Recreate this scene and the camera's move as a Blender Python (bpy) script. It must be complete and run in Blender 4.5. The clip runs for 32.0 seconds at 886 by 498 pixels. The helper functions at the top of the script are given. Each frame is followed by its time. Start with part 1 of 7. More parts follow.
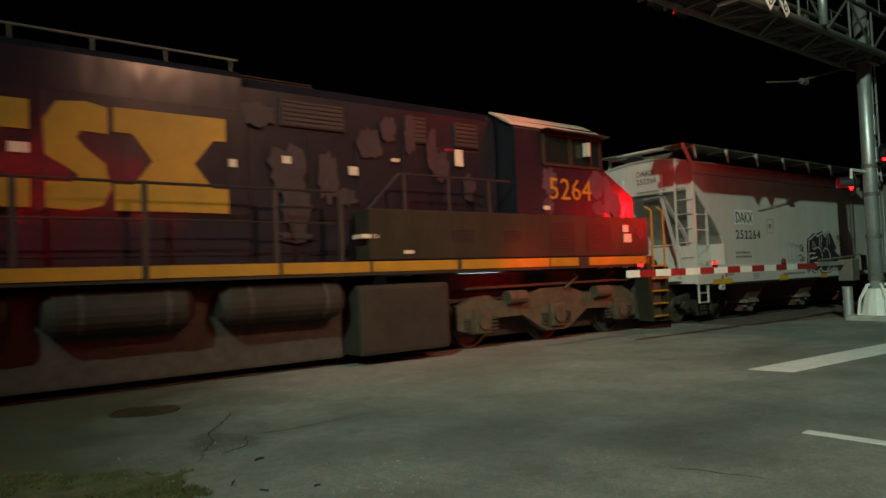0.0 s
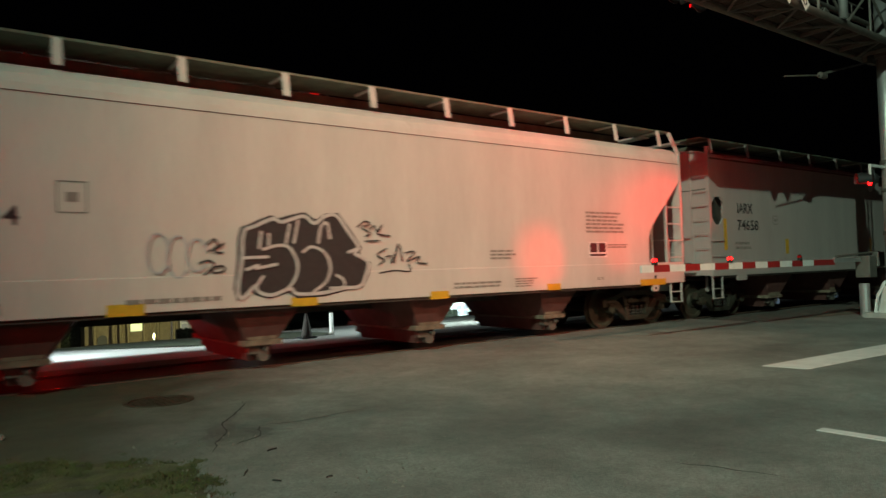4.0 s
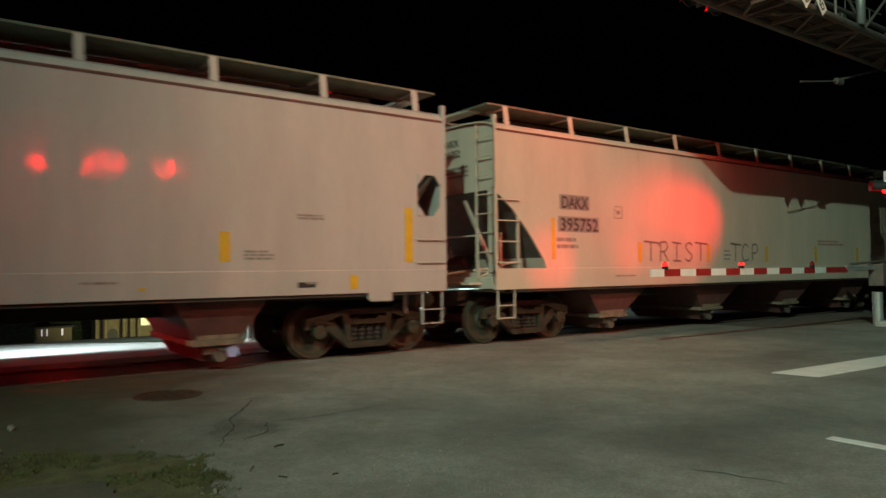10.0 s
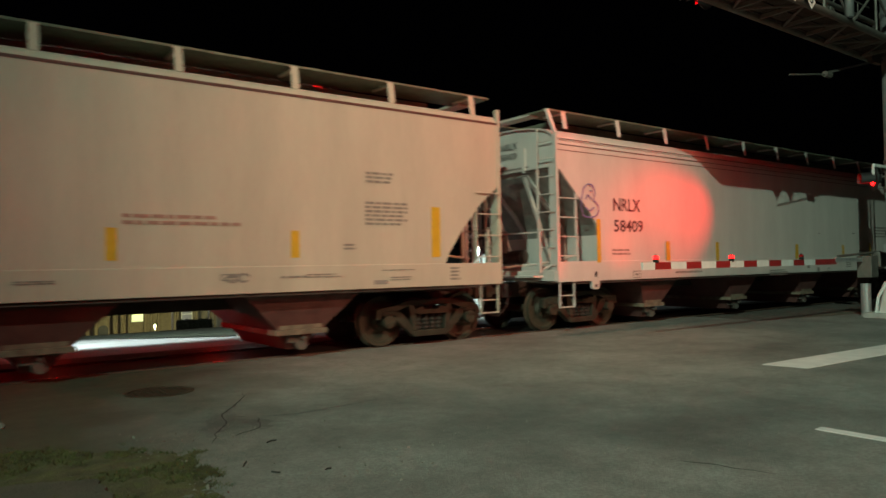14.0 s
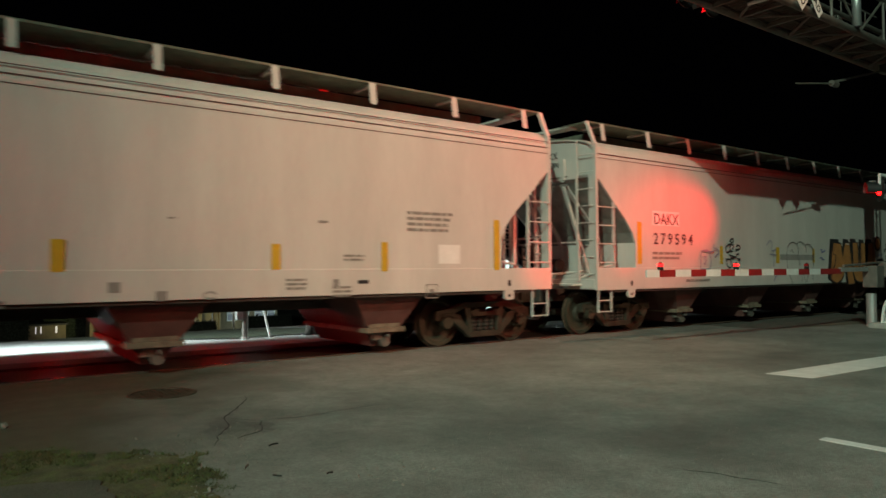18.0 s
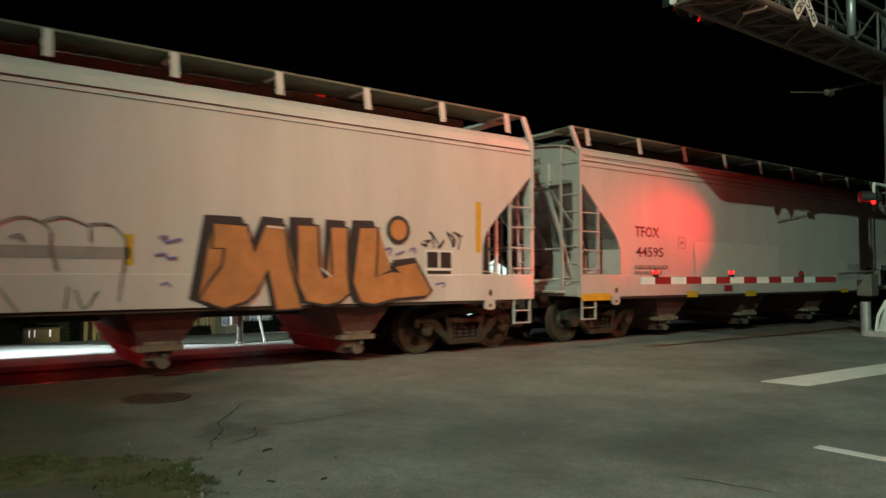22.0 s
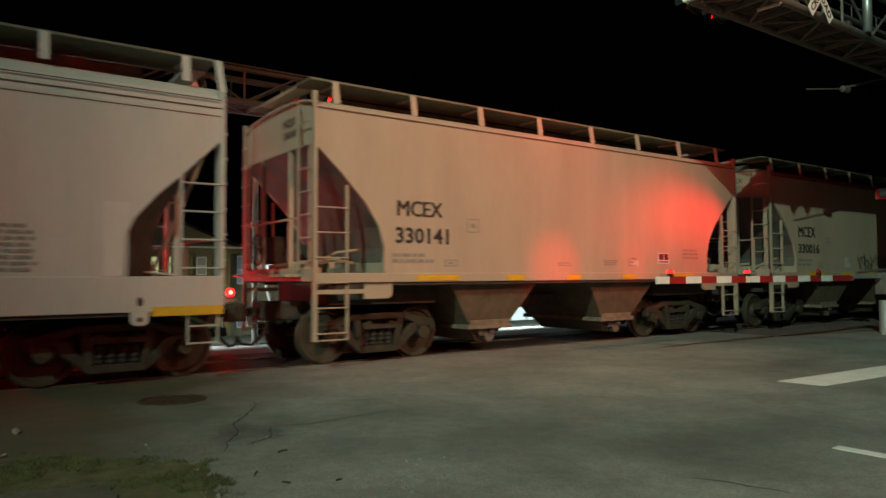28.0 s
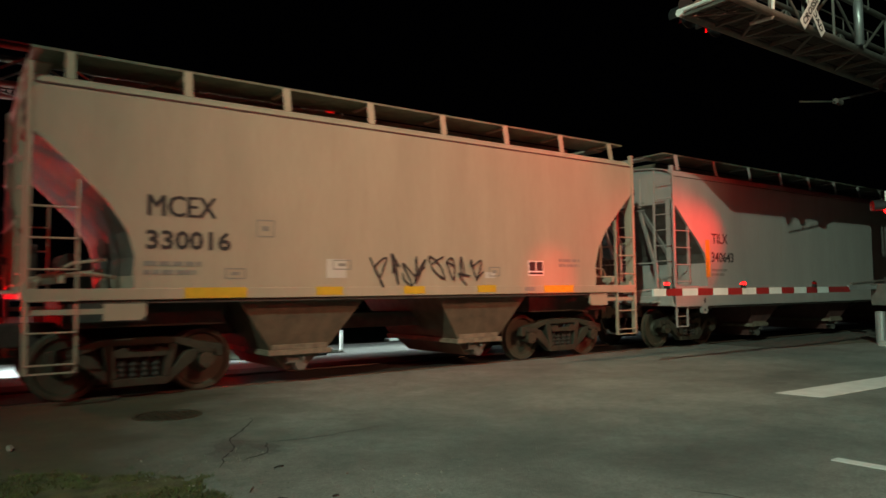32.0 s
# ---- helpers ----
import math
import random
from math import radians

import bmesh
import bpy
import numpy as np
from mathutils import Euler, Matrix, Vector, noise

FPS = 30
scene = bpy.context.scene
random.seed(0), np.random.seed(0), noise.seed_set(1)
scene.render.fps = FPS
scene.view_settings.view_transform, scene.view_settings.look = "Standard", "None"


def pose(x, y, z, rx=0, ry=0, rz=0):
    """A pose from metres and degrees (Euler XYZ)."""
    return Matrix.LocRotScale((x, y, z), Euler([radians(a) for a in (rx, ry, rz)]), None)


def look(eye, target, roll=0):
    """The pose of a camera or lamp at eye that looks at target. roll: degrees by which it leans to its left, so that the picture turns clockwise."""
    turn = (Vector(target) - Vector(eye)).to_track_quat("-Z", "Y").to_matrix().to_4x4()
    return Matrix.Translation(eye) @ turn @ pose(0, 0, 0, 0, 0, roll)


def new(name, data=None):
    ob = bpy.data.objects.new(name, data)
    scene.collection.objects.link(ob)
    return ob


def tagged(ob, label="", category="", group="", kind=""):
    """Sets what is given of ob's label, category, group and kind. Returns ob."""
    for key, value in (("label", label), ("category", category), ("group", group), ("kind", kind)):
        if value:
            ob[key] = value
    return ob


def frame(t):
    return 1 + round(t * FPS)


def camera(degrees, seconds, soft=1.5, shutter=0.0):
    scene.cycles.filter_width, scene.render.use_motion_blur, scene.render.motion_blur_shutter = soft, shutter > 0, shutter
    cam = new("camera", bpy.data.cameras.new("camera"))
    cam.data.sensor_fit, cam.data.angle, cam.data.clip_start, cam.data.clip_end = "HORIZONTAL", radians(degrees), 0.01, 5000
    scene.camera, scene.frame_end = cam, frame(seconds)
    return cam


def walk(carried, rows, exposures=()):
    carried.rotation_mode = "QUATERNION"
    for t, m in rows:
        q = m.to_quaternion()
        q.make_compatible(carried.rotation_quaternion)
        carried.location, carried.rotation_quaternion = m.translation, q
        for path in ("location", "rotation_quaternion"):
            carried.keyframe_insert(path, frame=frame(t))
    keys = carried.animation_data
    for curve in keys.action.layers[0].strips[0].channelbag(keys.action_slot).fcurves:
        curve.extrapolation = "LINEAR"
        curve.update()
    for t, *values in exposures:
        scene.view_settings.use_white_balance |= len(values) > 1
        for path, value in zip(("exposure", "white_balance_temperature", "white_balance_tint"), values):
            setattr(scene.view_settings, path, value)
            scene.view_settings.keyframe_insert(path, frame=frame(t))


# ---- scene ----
# Place: x runs along the track, y across it, z up from the rail top.
# Seconds, yaw, pitch, roll of the hand-held camera, which stands at EYE.
EYE = (0.0, 0.0, 1.45)
TURNS = [
    (0, -37.74, 2.30, 2.21), (0.5, -37.47, 2.21, 2.21), (1, -37.19, 2.08, 2.07), (1.5, -37.06, 1.88, 1.95),
    (2, -37.09, 1.92, 2.03), (2.5, -36.89, 2.00, 2.06), (3, -36.74, 1.89, 2.03), (3.5, -36.60, 1.81, 1.83),
    (5.5, -37.17, 1.91, 1.60), (6, -37.45, 2.07, 1.83), (6.5, -37.60, 2.15, 1.91), (7, -37.42, 2.15, 1.81),
    (7.5, -37.06, 2.20, 1.78), (8, -36.80, 2.16, 1.69), (8.5, -36.63, 2.20, 1.53), (9, -36.45, 2.27, 1.33),
    (9.5, -36.08, 2.16, 0.97), (10, -35.90, 1.82, 0.67), (10.5, -35.80, 1.54, 0.52), (11, -35.43, 1.71, 0.55),
    (11.5, -35.48, 1.85, 0.67), (12, -35.59, 2.01, 0.96), (12.5, -35.86, 2.02, 1.10), (13, -36.12, 1.83, 1.12),
    (13.5, -36.34, 1.55, 1.08), (14, -36.59, 1.35, 1.02), (14.5, -36.65, 1.35, 0.95), (15, -36.50, 1.36, 0.96),
    (15.5, -36.46, 1.43, 0.94), (17.5, -36.30, 1.79, 0.44), (18, -36.26, 1.77, 0.36), (18.5, -36.26, 1.58, 0.37),
    (19, -36.18, 1.49, 0.32), (19.5, -36.07, 1.58, 0.16), (20, -35.94, 1.71, 0.00), (20.5, -36.15, 2.09, 0.03),
    (21, -36.26, 2.30, 0.16), (21.5, -36.54, 2.34, 0.14), (22, -36.61, 2.25, 0.01), (22.5, -36.50, 2.10, -0.14),
    (23, -36.44, 2.19, -0.28), (23.5, -36.40, 2.39, -0.27), (24, -36.41, 2.66, -0.18), (24.5, -36.33, 2.78, -0.08),
    (26.5, -35.79, 2.44, 0.28), (27, -35.68, 2.42, 0.35), (27.5, -35.58, 2.42, 0.34), (28, -35.51, 2.32, 0.35),
    (28.5, -35.57, 2.17, 0.45), (29, -35.75, 2.06, 0.51), (29.5, -36.13, 2.13, 0.59), (30, -36.56, 2.29, 0.67),
    (30.5, -36.92, 2.28, 0.73), (31, -36.78, 2.42, 0.68), (31.5, -36.29, 2.84, 0.62), (32, -35.78, 3.42, 0.64),
]
cam = camera(65.2, 32.0, shutter=0.5)
walk(cam, [(t, pose(*EYE, 90 + pitch, roll, yaw)) for t, yaw, pitch, roll in TURNS])

# Seconds and metres run by the train.
RUN = [
    (0, 0.000), (0.5, 2.277), (1, 4.549), (1.5, 6.816), (2, 9.090), (2.5, 11.380),
    (3, 13.665), (3.5, 15.956), (5.5, 25.144), (6, 27.454), (6.5, 29.772), (7, 32.089),
    (7.5, 34.377), (8, 36.626), (8.5, 38.870), (9, 41.137), (9.5, 43.416), (10, 45.712),
    (10.5, 48.021), (11, 50.350), (11.5, 52.692), (12, 55.044), (12.5, 57.363), (13, 59.711),
    (13.5, 62.077), (14, 64.448), (14.5, 66.819), (15, 69.192), (15.5, 71.560), (17.5, 81.001),
    (18, 83.358), (18.5, 85.721), (19, 88.085), (19.5, 90.428), (20, 92.775), (20.5, 95.124),
    (21, 97.459), (21.5, 99.774), (22, 102.070), (22.5, 104.347), (23, 106.611), (23.5, 108.860),
    (24, 111.101), (24.5, 113.347), (26.5, 122.237), (27, 124.437), (27.5, 126.601), (28, 128.753),
    (28.5, 130.916), (29, 133.097), (29.5, 135.262), (30, 137.385), (30.5, 139.507), (31, 141.624),
    (31.5, 143.762), (32, 145.899),
]

TRACK = 11.6          # centre line of the track
SIDE = 1.6            # half the width of a car

# ---- light ----
world = bpy.data.worlds.new("night")
world.use_nodes = True
sky = world.node_tree.nodes["Background"]
sky.inputs["Color"].default_value = (0.010, 0.010, 0.014, 1)
sky.inputs["Strength"].default_value = 0.02
scene.world = world


def lamp(kind, name, where, target, power, colour, size=0.3, cone=90, soft=0.5):
    data = bpy.data.lights.new(name, kind)
    data.energy, data.color = power, colour
    if kind == "SPOT":
        data.spot_size, data.spot_blend, data.shadow_soft_size = radians(cone), soft, size
    elif kind == "POINT":
        data.shadow_soft_size = size
    ob = new(name, data)
    ob.matrix_world = look(where, target)
    return ob


# tall light mast behind the camera, greenish white
lamp("SPOT", "light_mast_beam", (-22.4, -14.8, 25.0), (12.1, 6.8, 0.4), 61500, (0.72, 1.0, 0.78), 0.20, 35, 1.0)
# sodium street lamp down the road, warm
lamp("SPOT", "street_lamp_beam", (9.0, -12.0, 14.0), (8.9, 10.0, 3.7), 15000, (1.0, 0.51, 0.305), 0.15, 37, 1.0)
# white floods over the lot beyond the track; the two on the houses are added
lamp("SPOT", "lot_light_beam", (-3.5, 18.6, 4.3), (1.0, 25.0, -1.0), 15000, (0.84, 1.0, 0.97), 0.2, 140, 0.35)
lamp("SPOT", "lot_light_beam", (17.5, 16.8, 3.3), (11.5, 22.5, -0.6), 3200, (0.82, 1.0, 0.90), 0.2, 120, 0.6)
lamp("SPOT", "added_yard_beam", (41.5, 50.0, 3.0), (41.0, 60.0, -2.0), 22000, (0.74, 1.0, 0.95), 0.2, 80, 0.6)
lamp("SPOT", "added_yard_beam", (50.5, 47.0, 3.0), (50.8, 59.0, -2.0), 26000, (0.74, 1.0, 0.95), 0.2, 80, 0.6)
lamp("SPOT", "hall_light_beam", (16.5, 66.0, -3.6), (16.8, 75.0, -0.5), 4800, (0.95, 0.92, 0.42), 0.2, 110, 0.6)
# red beams of the crossing flashers
RED = (1.0, 0.002, 0.004)
lamp("SPOT", "mast_flasher_beam", (18.0, 7.45, 3.33), (14.1, 10.0, 2.35), 1300, RED, 0.06, 42, 1.0)
lamp("SPOT", "gate_lamp_beam", (10.50, 7.82, 1.52), (9.95, 10.0, 1.66), 210, RED, 0.02, 44, 1.0)
lamp("SPOT", "gate_lamp_beam", (12.95, 7.82, 1.52), (12.3, 10.0, 1.75), 110, RED, 0.02, 30, 1.0)
lamp("SPOT", "gantry_flasher_beam", (11.35, 8.0, 6.65), (9.6, 10.0, 4.6), 390, RED, 0.08, 85, 1.0)
lamp("SPOT", "gantry_flasher_beam", (12.2, 8.0, 6.65), (16.5, 10.0, 3.9), 300, RED, 0.08, 80, 1.0)
for nx, power in ((2.15, 560), (3.9, 340), (5.9, 340)):
    lamp("SPOT", "near_flasher_beam", (nx, -3.0, 4.8), (nx - 1.5, 10.0, 3.4), power * 0.9, RED, 0.10, 56, 1.0)
lamp("SPOT", "left_flasher_beam", (-8.5, 8.75, 2.9), (2.0, 11.0, 2.6), 1300, RED, 0.08, 19, 1.0)
lamp("SPOT", "mast_flasher_spill", (18.0, 7.6, 3.33), (5.0, 11.0, 2.9), 850, RED, 0.08, 45, 1.0)
lamp("SPOT", "far_gantry_beam", (8.3, 15.9, 6.1), (3.0, 11.5, 1.0), 200, RED, 0.08, 90, 1.0)
lamp("SPOT", "far_gantry_beam", (-8.4, 15.9, 3.3), (2.0, 16.4, 5.6), 6000, RED, 0.08, 34, 1.0)
for gx, gt, power in ((-1.3, 2.4, 600), (2.05, 4.4, 300), (5.4, 7.4, 120)):
    lamp("SPOT", "far_gate_beam", (gx, 16.0, 1.15), (gt, 11.0, 2.7), power, RED, 0.05, 80, 1.0)

# ---- materials ----
def material(name, colour, rough=0.6, metal=0.0, vary=0.15, scale=3.0, bump=0.0, bump_scale=40.0, dirt=None, dirt_amount=0.0,
             streak=1.0, emit=0.0, coat=0.0, coat_rough=0.09, wave=0.35):
    """Base colour with a broad and a fine noise, optional dirt streaked along z, and a little relief."""
    m = bpy.data.materials.new(name)
    m.use_nodes = True
    nt = m.node_tree
    b = nt.nodes["Principled BSDF"]
    b.inputs["Roughness"].default_value, b.inputs["Metallic"].default_value = rough, metal
    b.inputs["Coat Weight"].default_value = coat
    b.inputs["Coat Roughness"].default_value = coat_rough
    co = nt.nodes.new("ShaderNodeTexCoord")
    mp = nt.nodes.new("ShaderNodeMapping")
    mp.inputs["Scale"].default_value = (1, 1, 1.0 / streak)
    nt.links.new(co.outputs["Object"], mp.inputs["Vector"])

    def cloud(size, detail=6.0, rough_=0.6):
        n = nt.nodes.new("ShaderNodeTexNoise")
        n.inputs["Scale"].default_value, n.inputs["Detail"].default_value, n.inputs["Roughness"].default_value = size, detail, rough_
        nt.links.new(mp.outputs["Vector"], n.inputs["Vector"])
        return n

    def mix(kind, fac, a, c):
        n = nt.nodes.new("ShaderNodeMix")
        n.data_type, n.blend_type = "RGBA", kind
        for sock, v in ((n.inputs[0], fac), (n.inputs[6], a), (n.inputs[7], c)):
            if isinstance(v, bpy.types.NodeSocket):
                nt.links.new(v, sock)
            else:
                sock.default_value = v
        return n.outputs[2]

    def ramp(src, lo, hi):
        n = nt.nodes.new("ShaderNodeMapRange")
        n.inputs[1].default_value, n.inputs[2].default_value = lo, hi
        nt.links.new(src, n.inputs[0])
        return n.outputs[0]

    base = (*colour, 1)
    dark = tuple(c * (1 - 2 * vary) for c in colour) + (1,)
    big = cloud(scale)
    col = mix("MIX", ramp(big.outputs["Fac"], 0.35, 0.7), dark, base)
    fine = cloud(scale * 14, 4)
    col = mix("MULTIPLY", min(1.0, vary * 2), col, mix("MIX", ramp(fine.outputs["Fac"], 0.3, 0.7), (0.72, 0.72, 0.72, 1), (1.12, 1.12, 1.12, 1)))
    if dirt:
        n = cloud(scale * 1.7, 8, 0.7)
        col = mix("MIX", ramp(n.outputs["Fac"], 0.75 - 0.5 * dirt_amount, 0.95 - 0.3 * dirt_amount), col, (*dirt, 1))
    nt.links.new(col, b.inputs["Base Color"])
    if bump:
        n = cloud(bump_scale, 5)
        k = nt.nodes.new("ShaderNodeBump")
        k.inputs["Strength"].default_value, k.inputs["Distance"].default_value = bump, 0.02
        nt.links.new(n.outputs["Fac"], k.inputs["Height"])
        nt.links.new(k.outputs["Normal"], b.inputs["Normal"])
    if coat:
        n = cloud(1.4, 2)
        k = nt.nodes.new("ShaderNodeBump")
        k.inputs["Strength"].default_value, k.inputs["Distance"].default_value = wave, 0.05
        nt.links.new(n.outputs["Fac"], k.inputs["Height"])
        nt.links.new(k.outputs["Normal"], b.inputs["Coat Normal"])
    if emit:
        b.inputs["Emission Color"].default_value = base
        b.inputs["Emission Strength"].default_value = emit
    return m


def asphalt_material(name, light, dark, old_shaded=None):
    """Three scales of wear: broad traffic stains, patches and aggregate grain."""
    mt = bpy.data.materials.new(name)
    mt.use_nodes = True
    nt = mt.node_tree
    b = nt.nodes["Principled BSDF"]
    co = nt.nodes.new("ShaderNodeTexCoord")

    def cloud(size, detail, stretch=(1, 1, 1), warp=0.0):
        mp = nt.nodes.new("ShaderNodeMapping")
        mp.inputs["Scale"].default_value = stretch
        nt.links.new(co.outputs["Object"], mp.inputs["Vector"])
        n = nt.nodes.new("ShaderNodeTexNoise")
        n.inputs["Scale"].default_value, n.inputs["Detail"].default_value, n.inputs["Distortion"].default_value = size, detail, warp
        nt.links.new(mp.outputs["Vector"], n.inputs["Vector"])
        return n.outputs["Fac"]

    def ramp(src, lo, hi, a, c):
        n = nt.nodes.new("ShaderNodeMapRange")
        n.inputs[1].default_value, n.inputs[2].default_value, n.inputs[3].default_value, n.inputs[4].default_value = lo, hi, a, c
        nt.links.new(src, n.inputs[0])
        return n.outputs[0]

    def times(a, c):
        n = nt.nodes.new("ShaderNodeMath")
        n.operation = "MULTIPLY"
        nt.links.new(a, n.inputs[0])
        nt.links.new(c, n.inputs[1])
        return n.outputs[0]

    tone = times(ramp(cloud(0.34, 5, (0.8, 0.8, 1), 0.3), 0.36, 0.62, 0.76, 1.10), ramp(cloud(1.1, 12, (1, 0.9, 1), 0.2), 0.38, 0.60, 0.80, 1.08))
    tone = times(tone, ramp(cloud(7.0, 9), 0.36, 0.64, 0.86, 1.10))
    tone = times(tone, ramp(cloud(38.0, 4), 0.34, 0.66, 0.78, 1.20))
    tone = times(tone, ramp(cloud(150.0, 2), 0.32, 0.70, 0.70, 1.36))
    # oil and tyre stains, and scrubbed paler patches: centre, half widths, change of tone
    warp = nt.nodes.new("ShaderNodeTexNoise")
    warp.inputs["Scale"].default_value, warp.inputs["Detail"].default_value = 1.6, 7
    nt.links.new(co.outputs["Object"], warp.inputs["Vector"])
    for cx, cy, rx, ry, change in ((5.35, 3.7, 1.25, 0.85, -0.34), (4.85, 5.2, 1.0, 0.75, -0.24), (11.5, 6.05, 2.0, 0.55, -0.36), (7.0, 3.7, 1.0, 0.4, -0.26),
                                   (2.30, 6.55, 0.45, 0.55, -0.42), (3.5, 5.9, 1.0, 0.8, 0.16), (3.0, 4.35, 0.8, 0.5, 0.20), (8.3, 7.0, 2.4, 0.8, 0.14), (6.2, 8.0, 1.3, 0.45, -0.20)):
        mp = nt.nodes.new("ShaderNodeMapping")
        mp.inputs["Location"].default_value, mp.inputs["Scale"].default_value = (-cx / rx - 0.5, -cy / ry - 0.5, -0.5), (1 / rx, 1 / ry, 0)
        nt.links.new(co.outputs["Object"], mp.inputs["Vector"])
        add = nt.nodes.new("ShaderNodeVectorMath")
        add.operation = "ADD"
        nt.links.new(mp.outputs["Vector"], add.inputs[0])
        nt.links.new(warp.outputs["Color"], add.inputs[1])
        far = nt.nodes.new("ShaderNodeVectorMath")
        far.operation = "LENGTH"
        nt.links.new(add.outputs["Vector"], far.inputs[0])
        tone = times(tone, ramp(far.outputs["Value"], 0.25, 1.0, 1.0 + change, 1.0))
    mx = nt.nodes.new("ShaderNodeMix")
    mx.data_type = "RGBA"
    mx.inputs[6].default_value, mx.inputs[7].default_value = (*dark, 1), (*light, 1)
    nt.links.new(tone, mx.inputs[0])
    mx.clamp_factor = False
    col = mx.outputs[2]
    if old_shaded:
        # older asphalt along the track on the near corner, with its shade in the colour
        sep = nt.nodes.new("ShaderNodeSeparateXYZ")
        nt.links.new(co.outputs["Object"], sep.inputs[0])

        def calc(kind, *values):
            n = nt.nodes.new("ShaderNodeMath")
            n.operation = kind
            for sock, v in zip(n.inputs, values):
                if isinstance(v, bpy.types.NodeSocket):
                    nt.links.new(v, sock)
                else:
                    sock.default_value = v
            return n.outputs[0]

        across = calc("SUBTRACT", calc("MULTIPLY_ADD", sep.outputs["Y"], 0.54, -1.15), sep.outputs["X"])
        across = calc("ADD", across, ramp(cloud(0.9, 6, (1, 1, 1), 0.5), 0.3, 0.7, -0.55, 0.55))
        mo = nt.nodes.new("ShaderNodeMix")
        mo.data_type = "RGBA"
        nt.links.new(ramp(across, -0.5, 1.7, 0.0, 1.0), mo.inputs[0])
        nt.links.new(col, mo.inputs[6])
        aged_shaded = nt.nodes.new("ShaderNodeMix")
        aged_shaded.data_type, aged_shaded.clamp_factor = "RGBA", False
        aged_shaded.inputs[6].default_value, aged_shaded.inputs[7].default_value = (*dark, 1), (*old_shaded, 1)
        nt.links.new(tone, aged_shaded.inputs[0])
        nt.links.new(aged_shaded.outputs[2], mo.inputs[7])
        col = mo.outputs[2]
    nt.links.new(col, b.inputs["Base Color"])
    nt.links.new(ramp(cloud(2.0, 5), 0.3, 0.7, 0.62, 0.88), b.inputs["Roughness"])
    bp = nt.nodes.new("ShaderNodeBump")
    bp.inputs["Strength"].default_value, bp.inputs["Distance"].default_value = 0.55, 0.012
    nt.links.new(cloud(75.0, 5), bp.inputs["Height"])
    nt.links.new(bp.outputs["Normal"], b.inputs["Normal"])
    return mt


# steel of the far gantry; the missing mast light is put into its colour
shaded_steel = material("shaded_steel", (0.095, 0.075, 0.058), 0.75, 0.2, vary=0.2, scale=5)
# third colour: old asphalt, darkened further for the shade on the near corner
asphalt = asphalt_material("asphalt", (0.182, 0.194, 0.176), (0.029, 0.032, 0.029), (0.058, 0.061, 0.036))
stain_mat = asphalt_material("worn_asphalt", (0.120, 0.124, 0.114), (0.024, 0.025, 0.023))
crack_mat = material("crack_dark", (0.050, 0.050, 0.043), 0.95, vary=0.3, scale=8)
manhole_iron = material("manhole_iron", (0.075, 0.062, 0.040), 0.6, 0.4, vary=0.3, scale=9)
pebble_mat = material("pebble", (0.24, 0.23, 0.19), 0.9, vary=0.2, scale=30)
verge_dirt = material("verge_dirt", (0.125, 0.118, 0.054), 0.95, vary=0.35, scale=3.2, bump=1.0, bump_scale=35, dirt=(0.080, 0.104, 0.018), dirt_amount=0.55)
old_asphalt = material("old_asphalt", (0.105, 0.098, 0.075), 0.9, vary=0.25, scale=1.2, bump=0.8, bump_scale=45, dirt=(0.14, 0.13, 0.10), dirt_amount=0.3)
crossing_mat = material("crossing_panel", (0.040, 0.034, 0.030), 0.46, vary=0.25, scale=1.5, bump=0.3, bump_scale=30)
ballast_mat = material("ballast", (0.13, 0.12, 0.10), 0.95, vary=0.3, scale=6, bump=1.0, bump_scale=22)
dirt_mat = material("dirt", (0.16, 0.14, 0.10), 0.95, vary=0.3, scale=2, bump=1.0, bump_scale=30)
grass_mat = material("grass", (0.100, 0.122, 0.030), 0.9, vary=0.3, scale=4)
road_paint = material("road_paint", (0.72, 0.72, 0.70), 0.7, vary=0.1, scale=4, dirt=(0.2, 0.2, 0.19), dirt_amount=0.25)
lot_mat = material("lot_concrete", (0.42, 0.43, 0.42), 0.85, vary=0.12, scale=0.8, bump=0.2)
concrete = material("concrete", (0.40, 0.39, 0.36), 0.9, vary=0.15, scale=3, bump=0.3)
rail_steel = material("rail_steel", (0.52, 0.50, 0.47), 0.22, 1.0, vary=0.08, scale=4)
rail_rust = material("rail_rust", (0.10, 0.06, 0.04), 0.8, vary=0.2, scale=6)
galvanized = material("galvanized_steel", (0.55, 0.56, 0.55), 0.45, 0.7, vary=0.1, scale=5)
dull_steel = material("weathered_steel", (0.165, 0.152, 0.132), 0.6, 0.3, vary=0.15, scale=5)
white_paint = material("white_paint", (0.75, 0.76, 0.73), 0.5, vary=0.08, scale=5)
red_paint = material("red_paint", (0.34, 0.02, 0.02), 0.45, vary=0.1, scale=5)
black_paint = material("black_paint", (0.015, 0.015, 0.015), 0.6, vary=0.1, scale=6)
yellow_paint = material("yellow_paint", (0.75, 0.42, 0.03), 0.5, vary=0.1, scale=6, dirt=(0.2, 0.14, 0.05), dirt_amount=0.2)
reflector = material("yellow_reflector", (0.60, 0.36, 0.025), 0.4, vary=0.08, scale=9)
red_glow = material("red_lens", (1.0, 0.004, 0.004), 0.3, vary=0.0, emit=14)
hot_red_glow = material("bright_red_lens", (1.0, 0.006, 0.008), 0.3, vary=0.0, emit=150)
bulb_glow = material("lamp_bulb", (1.0, 0.30, 0.16), 0.3, vary=0.0, emit=6)
